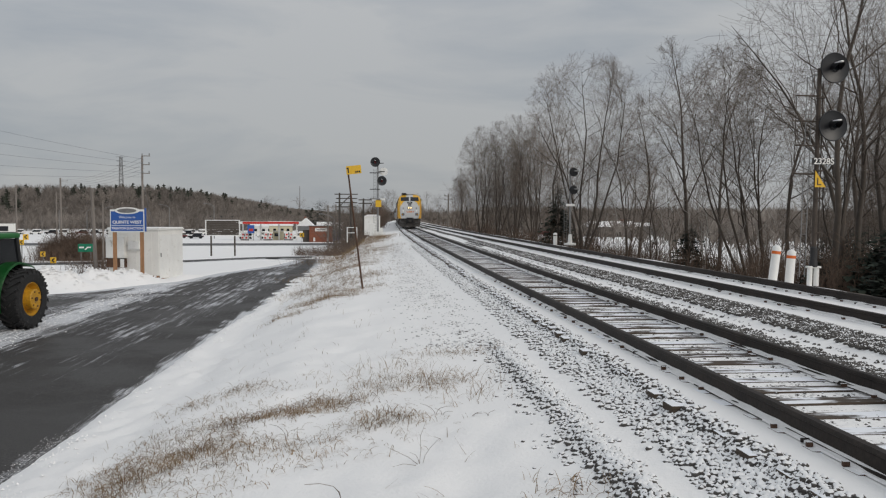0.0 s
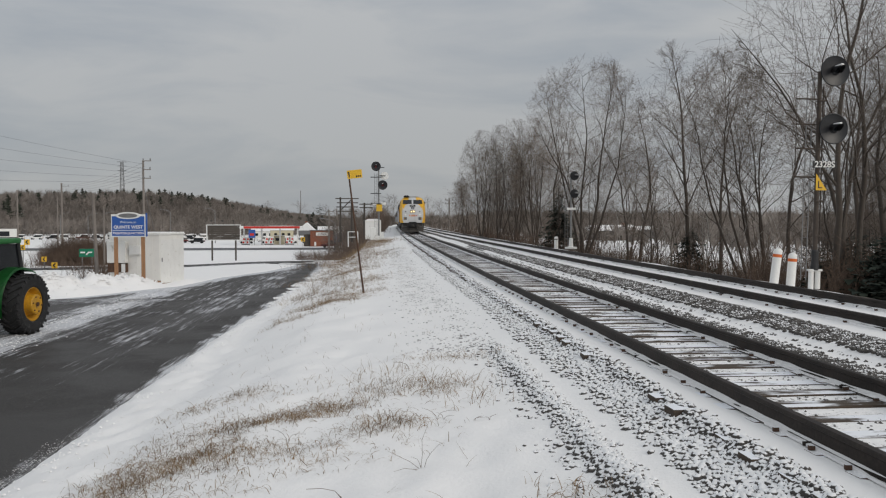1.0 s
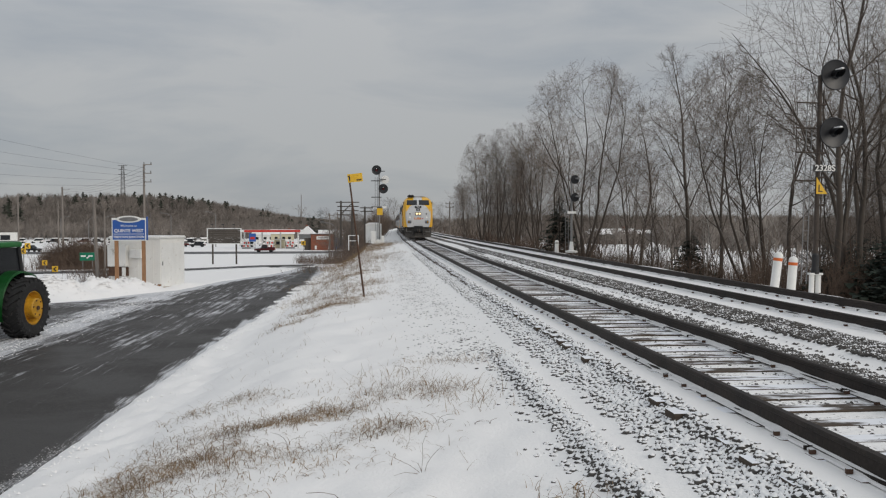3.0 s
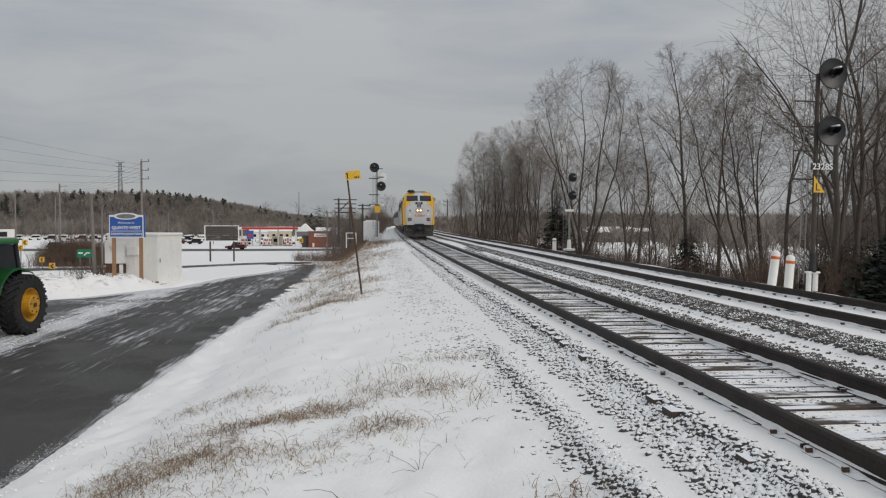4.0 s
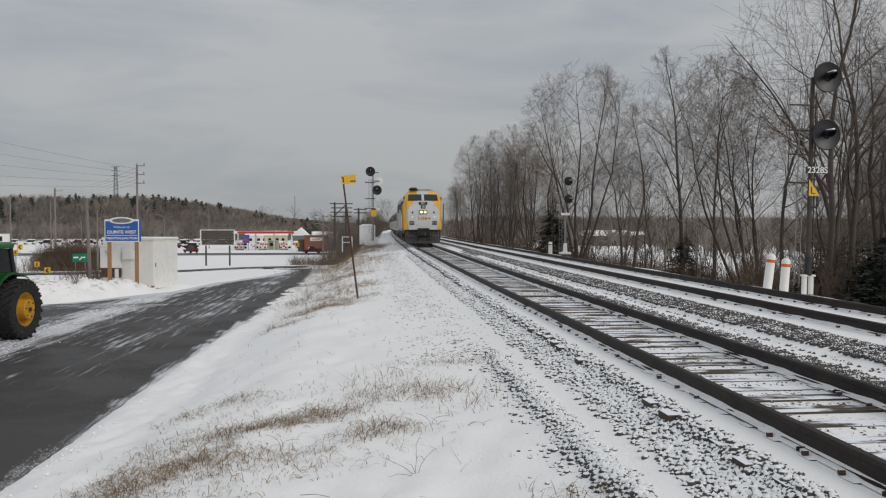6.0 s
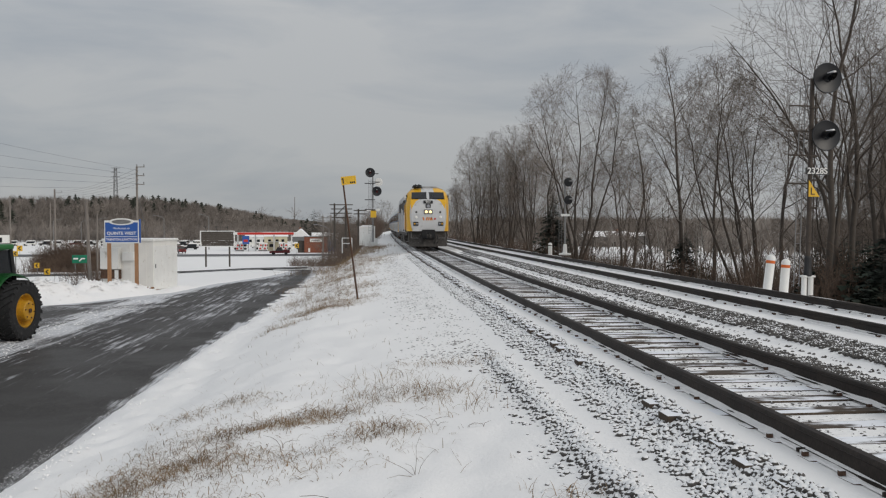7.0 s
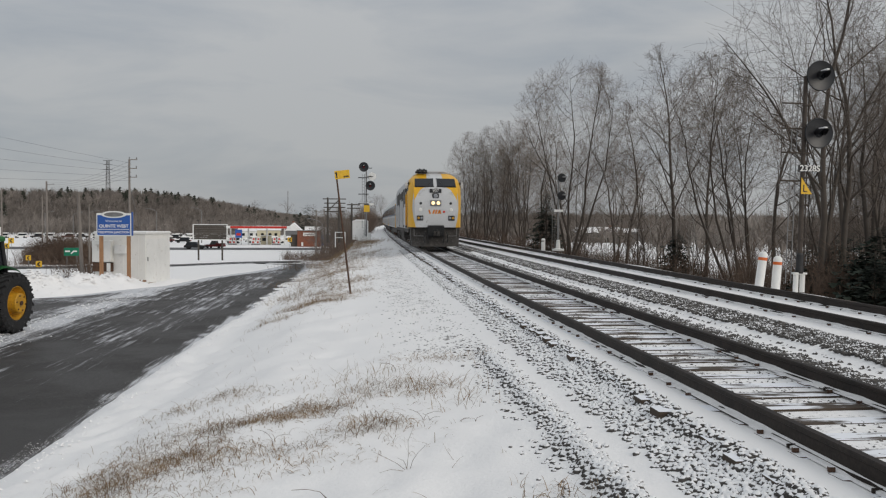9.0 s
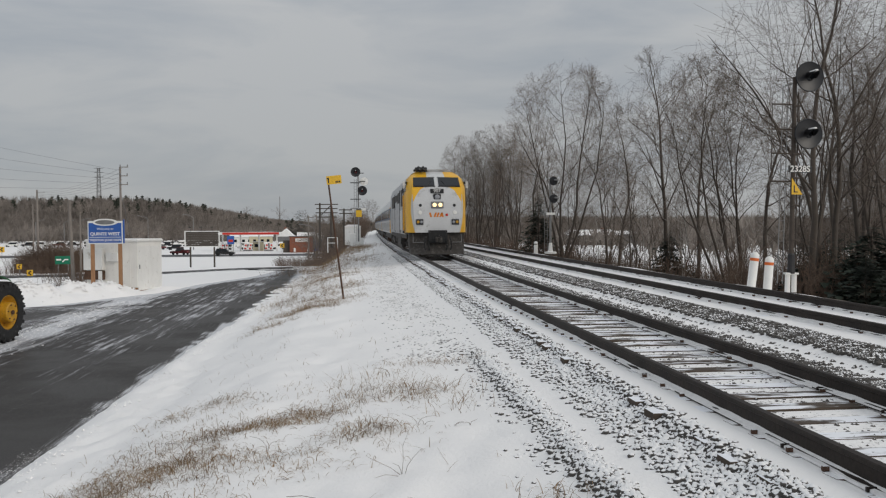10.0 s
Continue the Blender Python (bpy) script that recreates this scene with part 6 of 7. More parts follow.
    band((-1.0, 60), (1.2, 88), 900, 0.8, 8, 0.34, 0.5, 0.2, 0.006)
    band((-3.2, 56), (0.0, 92), 1100, 1.25, 10, 0.40, 0.4, 0.2, 0.006)
    for _ in range(150):
        tuft(rnd.uniform(-3.0, 1.4), rnd.uniform(5.8, 20), 2, 0.13, 0.08, 0.4)
    tagged(new("dead_grass", raw("dead_grass", V, F, "dead_grass")), "dry straw-coloured grass poking through the snow", "grass", kind="stuff")
    # a few bent dark weeds, and one thin branching stalk
    V, F = [], []
    for x, y, h in ((0.68, 9.0, 0.16), (0.75, 8.95, 0.10), (1.05, 8.7, 0.08), (1.2, 8.65, 0.09), (-0.3, 9.6, 0.2), (0.5, 11.9, 0.2), (-0.9, 8.9, 0.2), (1.5, 12.4, 0.15), (-1.9, 9.6, 0.18), (-0.25, 6.75, 0.25)):
        b = Vector((x, y, land(x, y) - 0.02))
        for _ in range(2):
            o = Vector((rnd.gauss(0, 1), rnd.gauss(0, 0.6), 0)).normalized()
            pts = [b + o * h * f * f * 1.2 + Vector((rnd.gauss(0, 0.006), 0, h * (1.5 * f - 0.75 * f * f))) for f in (0, 0.25, 0.5, 0.75, 1.0)]
            tube(V, F, pts, [0.003, 0.0028, 0.0024, 0.002, 0.0012], 3)
    b = Vector((0.42, 7.35, land(0.42, 7.35) - 0.02))
    for way, ln in (((-0.25, 0.1, 0.12), 0.36), ((-0.12, 0.3, 0.1), 0.22), ((0.06, 0.1, 0.55), 0.40), ((0.25, 0.2, 0.3), 0.30), ((-0.3, -0.1, 0.02), 0.25)):
        d = Vector(way).normalized() * ln
        pts = [b + d * f + Vector((rnd.gauss(0, 0.012), rnd.gauss(0, 0.012), 0.10 * f * (1 - f))) for f in (0, 0.3, 0.6, 1.0)]
        tube(V, F, pts, [0.0026, 0.0022, 0.0018, 0.001], 3)
    tagged(new("weed_stems", raw("weed_stems", V, F, "brush")), "thin bent weed stems in the snow", "weeds", kind="stuff")


def build_stones():
    """Broken ballast on the shoulders, each stone with its own facets, snow on the tops."""
    rnd = random.Random(31)
    V, F = [], []

    def stone(x, y, z, r):
        n0 = len(V)
        a = rnd.uniform(0, 6.28)
        ca, sa = math.cos(a), math.sin(a)
        for px, py, pz in ((1, 0.2, 0.1), (0.3, 0.9, 0), (-0.8, 0.5, 0.15), (-0.7, -0.6, 0), (0.5, -0.8, 0.1), (0.2, 0.1, 0.85), (-0.35, -0.15, 0.68), (0, 0, -0.6)):
            px, py, pz = (c * rnd.uniform(0.75, 1.25) for c in (px, py, pz))
            V.append((x + r * (px * ca - py * sa), y + r * (px * sa + py * ca), z + r * pz))
        for f in ((0, 1, 5), (1, 2, 6, 5), (2, 3, 6), (3, 4, 6), (4, 0, 5), (4, 5, 6), (1, 0, 7), (2, 1, 7), (3, 2, 7), (4, 3, 7), (0, 4, 7)):
            F.append(tuple(n0 + i for i in f))

    def scatter(count, y0, y1, place, size, gaps=1.0):
        for _ in range(count):
            y = y0 + (y1 - y0) * rnd.random() ** 1.5
            x = place(y)
            if lump(x, y, 1.3, 13) + 0.6 * lump(x, y, 4.0, 3) < rnd.uniform(-0.5, 0.15) and rnd.random() < gaps:
                continue
            r = rnd.uniform(*size)
            stone(x, y, land(x, y) + r * rnd.uniform(-0.5, -0.08), r)

    scatter(23000, 4.5, 55, lambda y: track_x(y) - rnd.triangular(1.12, 1.88 - 0.1 * ease(13, 18, y), 1.45), (0.026, 0.054), 0.65)
    scatter(3600, 13, 62, lambda y: track_x(y) - rnd.gauss(2.75, 0.4), (0.014, 0.031))
    scatter(4600, 4.5, 13, lambda y: track_x(y) - 2.24 + rnd.gauss(0, 0.075), (0.026, 0.054), 0.6)
    scatter(700, 4.5, 15, lambda y: track_x(y) - 2.46 + rnd.gauss(0, 0.14), (0.018, 0.04))
    tagged(new("ballast_stones", raw("ballast_stones", V, F, "stone", True)), "loose grey ballast stones capped with snow", "ballast", kind="stuff")
    V, F = [], []
    scatter(14000, 9, 55, lambda y: track_two_x(y) - rnd.triangular(1.35, 2.3, 1.8), (0.025, 0.05), 0.25)
    scatter(13000, 8, 52, lambda y: track_x(y) + rnd.triangular(0.95, 1.72, 1.25), (0.022, 0.045), 0.25)
    scatter(2500, 4.5, 22, lambda y: track_x(y) + rnd.uniform(-0.66, 0.66), (0.012, 0.028))
    tagged(new("ballast_stones", raw("ballast_stones", V, F, "bare_stone", True)), "dark bare ballast stones between the tracks", "ballast", kind="stuff")


def build_clods():
    """Crumbs of snow along the ploughed edge and the slush ridge."""
    rnd = random.Random(44)
    V, F = [], []

    def clod(x, y, z, r):
        n0 = len(V)
        for k in range(5):
            a = k * 1.257 + rnd.uniform(-0.3, 0.3)
            V.append((x + r * math.cos(a) * rnd.uniform(0.7, 1.3), y + r * math.sin(a) * rnd.uniform(0.7, 1.3), z))
        V.append((x + r * rnd.uniform(-0.2, 0.2), y, z + r * rnd.uniform(0.5, 0.9)))
        F.extend([(n0 + k, n0 + (k + 1) % 5, n0 + 5) for k in range(5)])

    for _ in range(6500):
        y = 5 + 50 * rnd.random() ** 1.6
        x = table(ROAD_RIGHT, y) - rnd.gauss(-0.08, 0.09)
        if lump(x, y, 0.9, 31) + rnd.uniform(-0.5, 0.6) < 0:
            continue
        clod(x, y, max(land(x, y), low_ground(x, y) + 0.005) - 0.003, rnd.uniform(0.002, 0.006) * (1 + 0.05 * y))
    # the crumbled line that the plough left on the foot of the bank
    for _ in range(2600):
        y = 7 + 46 * rnd.random() ** 1.5
        x = table(ROAD_RIGHT, y) + 0.62 + rnd.gauss(0, 0.15) + 0.15 * lump(0, y, 0.4, 14)
        if lump(x, y, 1.2, 33) + rnd.uniform(-0.6, 0.5) < 0:
            continue
        clod(x, y, land(x, y) - 0.006, rnd.uniform(0.008, 0.024) * (1 + 0.02 * y))
    for _ in range(1500):
        y = rnd.uniform(18, 40)
        x = -9.7 + rnd.gauss(0, 0.45)
        clod(x, y, low_ground(x, y) + 0.005 + 0.02 * slush_ridge(x, y), rnd.uniform(0.01, 0.03))
    # broken lumps on the ploughed heaps
    for px, py, sx, sy, h in SNOW_PILES[:6]:
        for _ in range(int(150 * sx)):
            x, y = px + rnd.gauss(0, 0.6) * sx, py + rnd.gauss(0, 0.6) * sy
            if in_road(x, y) > 0.3:
                continue
            clod(x, y, land(x, y) - 0.02, rnd.uniform(0.02, 0.10))
    tagged(new("snow_crumbs", raw("snow_crumbs", V, F, "snow")), "crumbs of grey-white snow along the road edge", "snow", kind="stuff")


def build_far_woods():
    """Distant bare woods and pines on the rises, as small tapered crowns of thin blades."""
    rnd = random.Random(41)
    bare, pine = ([], []), ([], [])

    def blade(store, p, q, w):
        V, F = store
        d = (q - p).normalized()
        s = d.cross(Vector((0, 1, 0)))
        s = s.normalized() * w if s.length > 1e-4 else Vector((w, 0, 0))
        n0 = len(V)
        V.extend([p - s, p + s, q])
        F.append((n0, n0 + 1, n0 + 2))

    def bare_tree(x, y, h):
        b = Vector((x, y, land(x, y) - 0.2))
        blade(bare, b, b + Vector((rnd.gauss(0, 0.6), 0, h)), 0.13)
        w = h * rnd.uniform(0.28, 0.42)
        for _ in range(24):
            p = b + Vector((0, 0, h * rnd.uniform(0.15, 0.6)))
            a, e = rnd.uniform(0, 6.28), rnd.uniform(-0.5, 1.0)
            k = math.sqrt(1 - e * e) if e > 0 else 1.0
            q = b + Vector((w * k * math.cos(a), w * k * math.sin(a), h * (0.6 + 0.4 * e)))
            blade(bare, p, q, 0.15)

    def pine_tree(x, y, h):
        b = Vector((x, y, land(x, y) - 0.2))
        blade(pine, b, b + Vector((0, 0, h)), 0.2)
        for i in range(40):
            f = 0.25 + 0.75 * i / 40
            a = rnd.uniform(0, 6.28)
            p = b + Vector((0, 0, h * f))
            o = Vector((math.cos(a), math.sin(a), rnd.uniform(-0.25, 0.25)))
            blade(pine, p, p + o * h * 0.42 * (1.15 - f) * rnd.uniform(0.5, 1.3) + o * 0.5, 0.6)

    for _ in range(5200):
        y = 385 + 255 * rnd.random() ** 1.3
        x = -y * rnd.uniform(-0.02, 0.78)
        bare_tree(x, y, rnd.uniform(4.5, 10) * (0.8 if x > -60 else 1))
    for _ in range(170):
        y = rnd.uniform(520, 640)
        x = -y * rnd.uniform(0.02, 0.78)
        pine_tree(x, y, rnd.uniform(4, 9.5) * (0.8 if x > -60 else 1))
    for _ in range(50):
        y = rnd.uniform(420, 560)
        x = -y * rnd.uniform(0.40, 0.72)
        pine_tree(x, y, rnd.uniform(7, 12))
    for x, y, h in ((-285, 470, 22), (-262, 480, 19), (-300, 500, 17)):
        pine_tree(x, y, h), pine_tree(x + 1.5, y + 1, h * 0.8), pine_tree(x - 2, y, h * 0.7)
    for _ in range(1700):
        y = rnd.uniform(610, 900)
        x = y * rnd.uniform(-0.36, 0.05)
        bare_tree(x, y, rnd.uniform(4, 9))
    for _ in range(60):
        y = rnd.uniform(600, 800)
        pine_tree(y * rnd.uniform(-0.3, 0.03), y, rnd.uniform(5, 10))
    for _ in range(2200):
        y = rnd.uniform(280, 640)
        x = y * rnd.uniform(0.03, 0.85)
        bare_tree(x, y, rnd.uniform(4, 8))
    for _ in range(220):
        y = rnd.uniform(130, 300)
        x = track_x(y) + rnd.uniform(28, 110)
        bare_tree(x, y, rnd.uniform(2, 6))
    for _ in range(120):
        y = rnd.uniform(120, 200)
        x = y * rnd.uniform(0.34, 0.8)
        bare_tree(x, y, rnd.uniform(5, 9))
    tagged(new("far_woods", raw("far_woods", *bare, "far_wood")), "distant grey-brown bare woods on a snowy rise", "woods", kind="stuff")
    tagged(new("far_pines", raw("far_pines", *pine, "far_pine")), "dark pines along the distant ridge", "woods", kind="stuff")


plant_trees()
build_conifer("spruce_tree", "small dark spruce among the bare trees", pose(17.0, 76, land(17.0, 76)), 5.6, 3.6, 3, 26, 18)
build_conifer("spruce_tree", "dark spruce dusted with snow beneath the bare trees", pose(18.2, 47, land(18.2, 47)), 2.6, 2.4, 4, 20, 14)
build_conifer("juniper_bush", "dark broad juniper dusted with snow", pose(17.6, 27.0, land(17.6, 27.0)), 2.9, 3.6, 5, 22, 18)
build_conifer("juniper_bush", "low dark juniper at the edge of the trees", pose(15.6, 24.2, land(15.6, 24.2)), 1.7, 2.2, 6, 12, 11)
build_conifer("juniper_bush", "dark juniper among the trunks", pose(17.9, 30.2, land(17.9, 30.2)), 2.6, 2.4, 9, 14, 12)
build_conifer("juniper_bush", "dark juniper beneath the bare trees", pose(20.6, 34.2, land(20.6, 34.2)), 3.0, 2.8, 10, 14, 12)
build_conifer("juniper_bush", "dark juniper among the trunks", pose(17.4, 31.0, land(17.4, 31.0)), 2.2, 2.0, 12, 14, 12)
build_conifer("juniper_bush", "dark juniper among the trunks", pose(19.4, 31.5, land(19.4, 31.5)), 3.0, 2.4, 13, 14, 12)
build_conifer("pine_tree", "tall dark pine behind the brick building", pose(-18.6, 300, -5.6), 13.5, 7.5, 7, 18, 12)
build_conifer("pine_tree", "dark pine behind the brick building", pose(-22.5, 305, -5.6), 10.5, 6.5, 8, 18, 12)
build_brush()
build_grass()
build_stones()
build_clods()
build_far_woods()


# ---- the low ground beside the line ----
def build_pole(x, y, h, r, lean=0.0, arms=(), label="weathered wooden utility pole", z=None):
    z = land(x, y) if z is None else z
    p = thing("utility_pole", label, "utility pole", pose(x, y, z - 0.2, 0, lean, 0), group="utility poles")
    bm = bmesh.new()
    rod(bm, (0, 0, 0), (0, 0, h + 0.2), r, r * 0.7, 10)
    part("pole", bm, "wood_pole", p)
    for az, half, off in arms:
        bm = bmesh.new()
        box(bm, (off, -r, az + 0.2), (half * 2, 0.09, 0.09), 0.01)
        part("crossarm", bm, "wood_pole", p)
        for s in (-0.8, 0.8):
            bm = bmesh.new()
            lathe(bm, [(0.05, 0.0), (0.08, 0.06), (0.05, 0.12), (0.08, 0.18), (0.03, 0.24)], Matrix.Translation((off + s * half, -r, az + 0.26)), 8)
            part("insulator", bm, "grey_steel", p)
    return p


def wire(p, q, sag, r):
    cu = bpy.data.curves.new("overhead_wire", "CURVE")
    cu.dimensions, cu.bevel_depth, cu.bevel_resolution = "3D", r, 1
    sp = cu.splines.new("POLY")
    n = 20
    sp.points.add(n)
    for i in range(n + 1):
        f = i / n
        v = Vector(p).lerp(Vector(q), f) - Vector((0, 0, sag * 4 * f * (1 - f)))
        sp.points[i].co = (*v, 1)
    cu.materials.append(M["wire"])
    tagged(new("overhead_wire", cu), "thin dark overhead wire strung between poles", "wire", group="overhead wires")


def street_lamp(x, y, h, side, label="grey steel street lamp with a curved arm"):
    p = thing("street_lamp", label, "street lamp", pose(x, y, land(x, y)), group="street lamps")
    bm = bmesh.new()
    rod(bm, (0, 0, 0), (0, 0, h), 0.14, 0.09, 8)
    part("pole", bm, "grey_steel", p)
    bm = bmesh.new()
    pts = [(0, 0, h - 0.1), (side * 0.9, 0, h + 0.55), (side * 2.4, 0, h + 0.9)]
    for a, b in zip(pts, pts[1:]):
        rod(bm, a, b, 0.07, n=6)
    part("arm", bm, "grey_steel", p)
    bm = bmesh.new()
    box(bm, (side * 2.7, 0, h + 0.9), (0.9, 0.35, 0.18), 0.05)
    part("lamp_head", bm, "grey_steel", p)


def build_lattice_tower(x, y, h):
    t = thing("power_pylon", "far grey lattice power pylon above the woods", "pylon", pose(x, y, land(x, y)))
    bm = bmesh.new()
    for k in range(4):
        a = math.pi / 4 + k * math.pi / 2
        rod(bm, (3.2 * math.cos(a), 3.2 * math.sin(a), 0), (1.6 * math.cos(a), 1.6 * math.sin(a), h), 0.22, 0.16, 4)
    for i in range(9):
        z0, z1 = h * i / 9, h * (i + 1) / 9
        for k in range(4):
            a, b = math.pi / 4 + k * math.pi / 2, math.pi / 4 + (k + 1) * math.pi / 2
            r0, r1 = 3.2 - 1.6 * i / 9, 3.2 - 1.6 * (i + 1) / 9
            rod(bm, (r0 * math.cos(a), r0 * math.sin(a), z0), (r1 * math.cos(b), r1 * math.sin(b), z1), 0.12, n=4)
            rod(bm, (r0 * math.cos(b), r0 * math.sin(b), z0), (r1 * math.cos(a), r1 * math.sin(a), z1), 0.12, n=4)
    part("lattice", bm, "grey_steel", t)
    for z in (0.99, 0.90, 0.80):
        bm = bmesh.new()
        rod(bm, (-4.6, 0, h * z), (4.6, 0, h * z), 0.25, n=4)
        part("arm", bm, "grey_steel", t)


def build_chevron(x, y, h, s):
    c = thing("chevron_sign", "yellow square road sign with a black chevron", "road sign", pose(x, y, land(x, y) - 0.1), group="chevron signs")
    bm = bmesh.new()
    rod(bm, (0, 0, 0), (0, 0, h), 0.04, n=6)
    part("post", bm, "grey_steel", c)
    bm = bmesh.new()
    box(bm, (0, -0.06, h), (s, 0.02, s), 0.01)
    pn = part("panel", bm, "yellow", c)
    bm = bmesh.new()
    for sg in (-1, 1):
        rod(bm, (s * 0.2, -0.08, h + sg * s * 0.34), (-s * 0.2, -0.08, h), s * 0.1, n=4)
    part("chevron", bm, "black", pn)


def build_guide_sign(x, y):
    c = thing("guide_sign", "green direction sign with a white arrow on two posts", "road sign", pose(x, y, -2.51, 0, 0, 12))
    for s in (-0.35, 0.35):
        bm = bmesh.new()
        rod(bm, (s, 0, 0), (s, 0, 1.9), 0.035, n=6)
        part("post", bm, "grey_steel", c)
    bm = bmesh.new()
    box(bm, (0, -0.06, 1.56), (1.12, 0.03, 0.62), 0.015)
    pn = part("panel", bm, "green_sign", c, "green sign panel")
    bm = bmesh.new()
    rod(bm, (-0.05, -0.09, 1.42), (0.12, -0.09, 1.58), 0.05, n=4)
    box(bm, (0.22, -0.09, 1.6), (0.3, 0.02, 0.1))
    part("arrow", bm, "white_paint", pn)
    bm = bmesh.new()
    box(bm, (-0.3, -0.085, 1.6), (0.34, 0.02, 0.12))
    part("text_bar", bm, "white_paint", pn)


def build_billboard():
    b = thing("billboard", "dark wooden billboard in a pale frame on two posts", "billboard", pose(-22.2, 128, land(-22.2, 128) - 0.05, 0, 0, -3))
    for x in (-1.75, 1.75):
        bm = bmesh.new()
        box(bm, (x, 0.1, 2.2), (0.22, 0.22, 4.8), 0.02)
        part("post", bm, "board", b)
    for k in range(8):
        bm = bmesh.new()
        box(bm, (0, 0, 3.30 + k * 0.27), (4.7, 0.06, 0.25), 0.01)
        part("board", bm, "board", b)
    for x, z, w, h in ((0, 3.12, 5.1, 0.12), (0, 5.38, 5.1, 0.12), (-2.5, 4.25, 0.14, 2.3), (2.5, 4.25, 0.14, 2.3)):
        bm = bmesh.new()
        box(bm, (x, -0.03, z), (w, 0.12, h), 0.01)
        part("frame_rail", bm, "white_paint", b, "pale frame rail")
    for x in (-1.6, 0, 1.6):
        bm = bmesh.new()
        rod(bm, (x, -0.1, 5.4), (x, -0.8, 6.0), 0.03, n=5)
        box(bm, (x, -0.85, 6.0), (0.4, 0.2, 0.1), 0.02)
        part("lamp_arm", bm, "black", b)


def build_filling_station():
    z0 = -5.5
    st = thing("filling_station_canopy", "flat white canopy with a red fascia over the pumps", "canopy", pose(-29.2, 245, z0))
    bm = bmesh.new()
    box(bm, (0, 0, 4.9), (17.6, 9, 0.5), 0.05)
    part("roof_slab", bm, "white_paint", st)
    bm = bmesh.new()
    box(bm, (0.8, -4.55, 5.0), (15.6, 0.12, 0.62), 0.03)
    part("red_fascia", bm, "red", st, "red fascia stripe")
    bm = bmesh.new()
    box(bm, (0, 0, 5.22), (17.4, 8.8, 0.16), 0.06)
    part("roof_snow", bm, "snow", st)
    for x in (-7.6, -2.6, 2.6, 7.6):
        bm = bmesh.new()
        box(bm, (x, 0, 2.35), (0.4, 0.4, 4.7), 0.03)
        part("column", bm, "white_paint", st)
    for x in (-7.3, -6.2, -0.9, 0.4, 4.9, 6.2):
        p = thing("fuel_pump", "red and white fuel pump under the canopy", "fuel pump", pose(-29.2 + x, 242.8, z0), group="fuel pumps")
        bm = bmesh.new()
        box(bm, (0, 0, 1.15), (0.85, 0.6, 2.3), 0.06)
        part("body", bm, "white_paint", p)
        for z in (0.75, 1.65):
            bm = bmesh.new()
            box(bm, (0.1 if z > 1 else -0.1, -0.31, z), (0.5, 0.05, 0.5), 0.02)
            part("display", bm, "red", p)
        bm = bmesh.new()
        box(bm, (0, -0.2, 0.2), (1.2, 1.1, 0.3), 0.05)
        part("island", bm, "grey_steel", p)
        bm = bmesh.new()
        rod(bm, (0.45, -0.1, 1.7), (0.6, -0.25, 0.9), 0.05, n=5)
        part("hose", bm, "black", p)
    ks = thing("kiosk", "small white kiosk with a dark window beneath the canopy", "kiosk", pose(-27.0, 247, z0))
    bm = bmesh.new()
    box(bm, (0, 0, 1.25), (2.9, 2.4, 2.5), 0.05)
    part("wall", bm, "cream", ks)
    bm = bmesh.new()
    box(bm, (0, 0, 2.56), (3.1, 2.6, 0.14), 0.04)
    part("roof", bm, "snow", ks)
    bm = bmesh.new()
    box(bm, (-0.4, -1.21, 1.5), (1.2, 0.06, 0.9), 0.02)
    part("window", bm, "glass", ks)
    pb = thing("price_board", "blue and red upright price board by the pumps", "sign", pose(-33.9, 240.5, z0))
    bm = bmesh.new()
    for x in (-0.7, 0.7):
        rod(bm, (x, 0, 0), (x, 0, 4.0), 0.07, n=6)
    part("post", bm, "grey_steel", pb)
    bm = bmesh.new()
    box(bm, (0, -0.05, 3.2), (1.9, 0.14, 2.3), 0.03)
    part("panel", bm, "blue", pb, "blue panel")
    bm = bmesh.new()
    box(bm, (0, -0.13, 3.0), (1.2, 0.04, 0.7), 0.02)
    part("text_bar", bm, "red", pb)


def build_brick_building():
    b = thing("brick_building", "low flat-roofed red brick building with a white name panel", "building", pose(-13.6, 226, -5.5))
    bm = bmesh.new()
    box(bm, (0, 3, 2.1), (6.0, 6, 4.2), 0.03)
    part("wall", bm, "brick", b)
    bm = bmesh.new()
    box(bm, (0, 3, 4.28), (6.3, 6.3, 0.2), 0.03)
    part("roof", bm, "roof_dark", b)
    bm = bmesh.new()
    box(bm, (0.1, -0.04, 3.3), (3.2, 0.08, 0.9), 0.02)
    sgn = part("name_panel", bm, "white_paint", b, "white name panel")
    bm = bmesh.new()
    box(bm, (0.1, -0.09, 3.3), (2.4, 0.02, 0.2))
    part("text_bar", bm, "grey_steel", sgn)
    bm = bmesh.new()
    box(bm, (-3.9, 3.5, 1.6), (1.8, 5, 3.2), 0.03)
    part("annex", bm, "board", b, "dark annex")
    for x in (-1.7, 1.9):
        bm = bmesh.new()
        box(bm, (x, -0.1, 0.7), (0.5, 0.3, 1.0), 0.05)
        part("utility_box", bm, "white_paint", b)


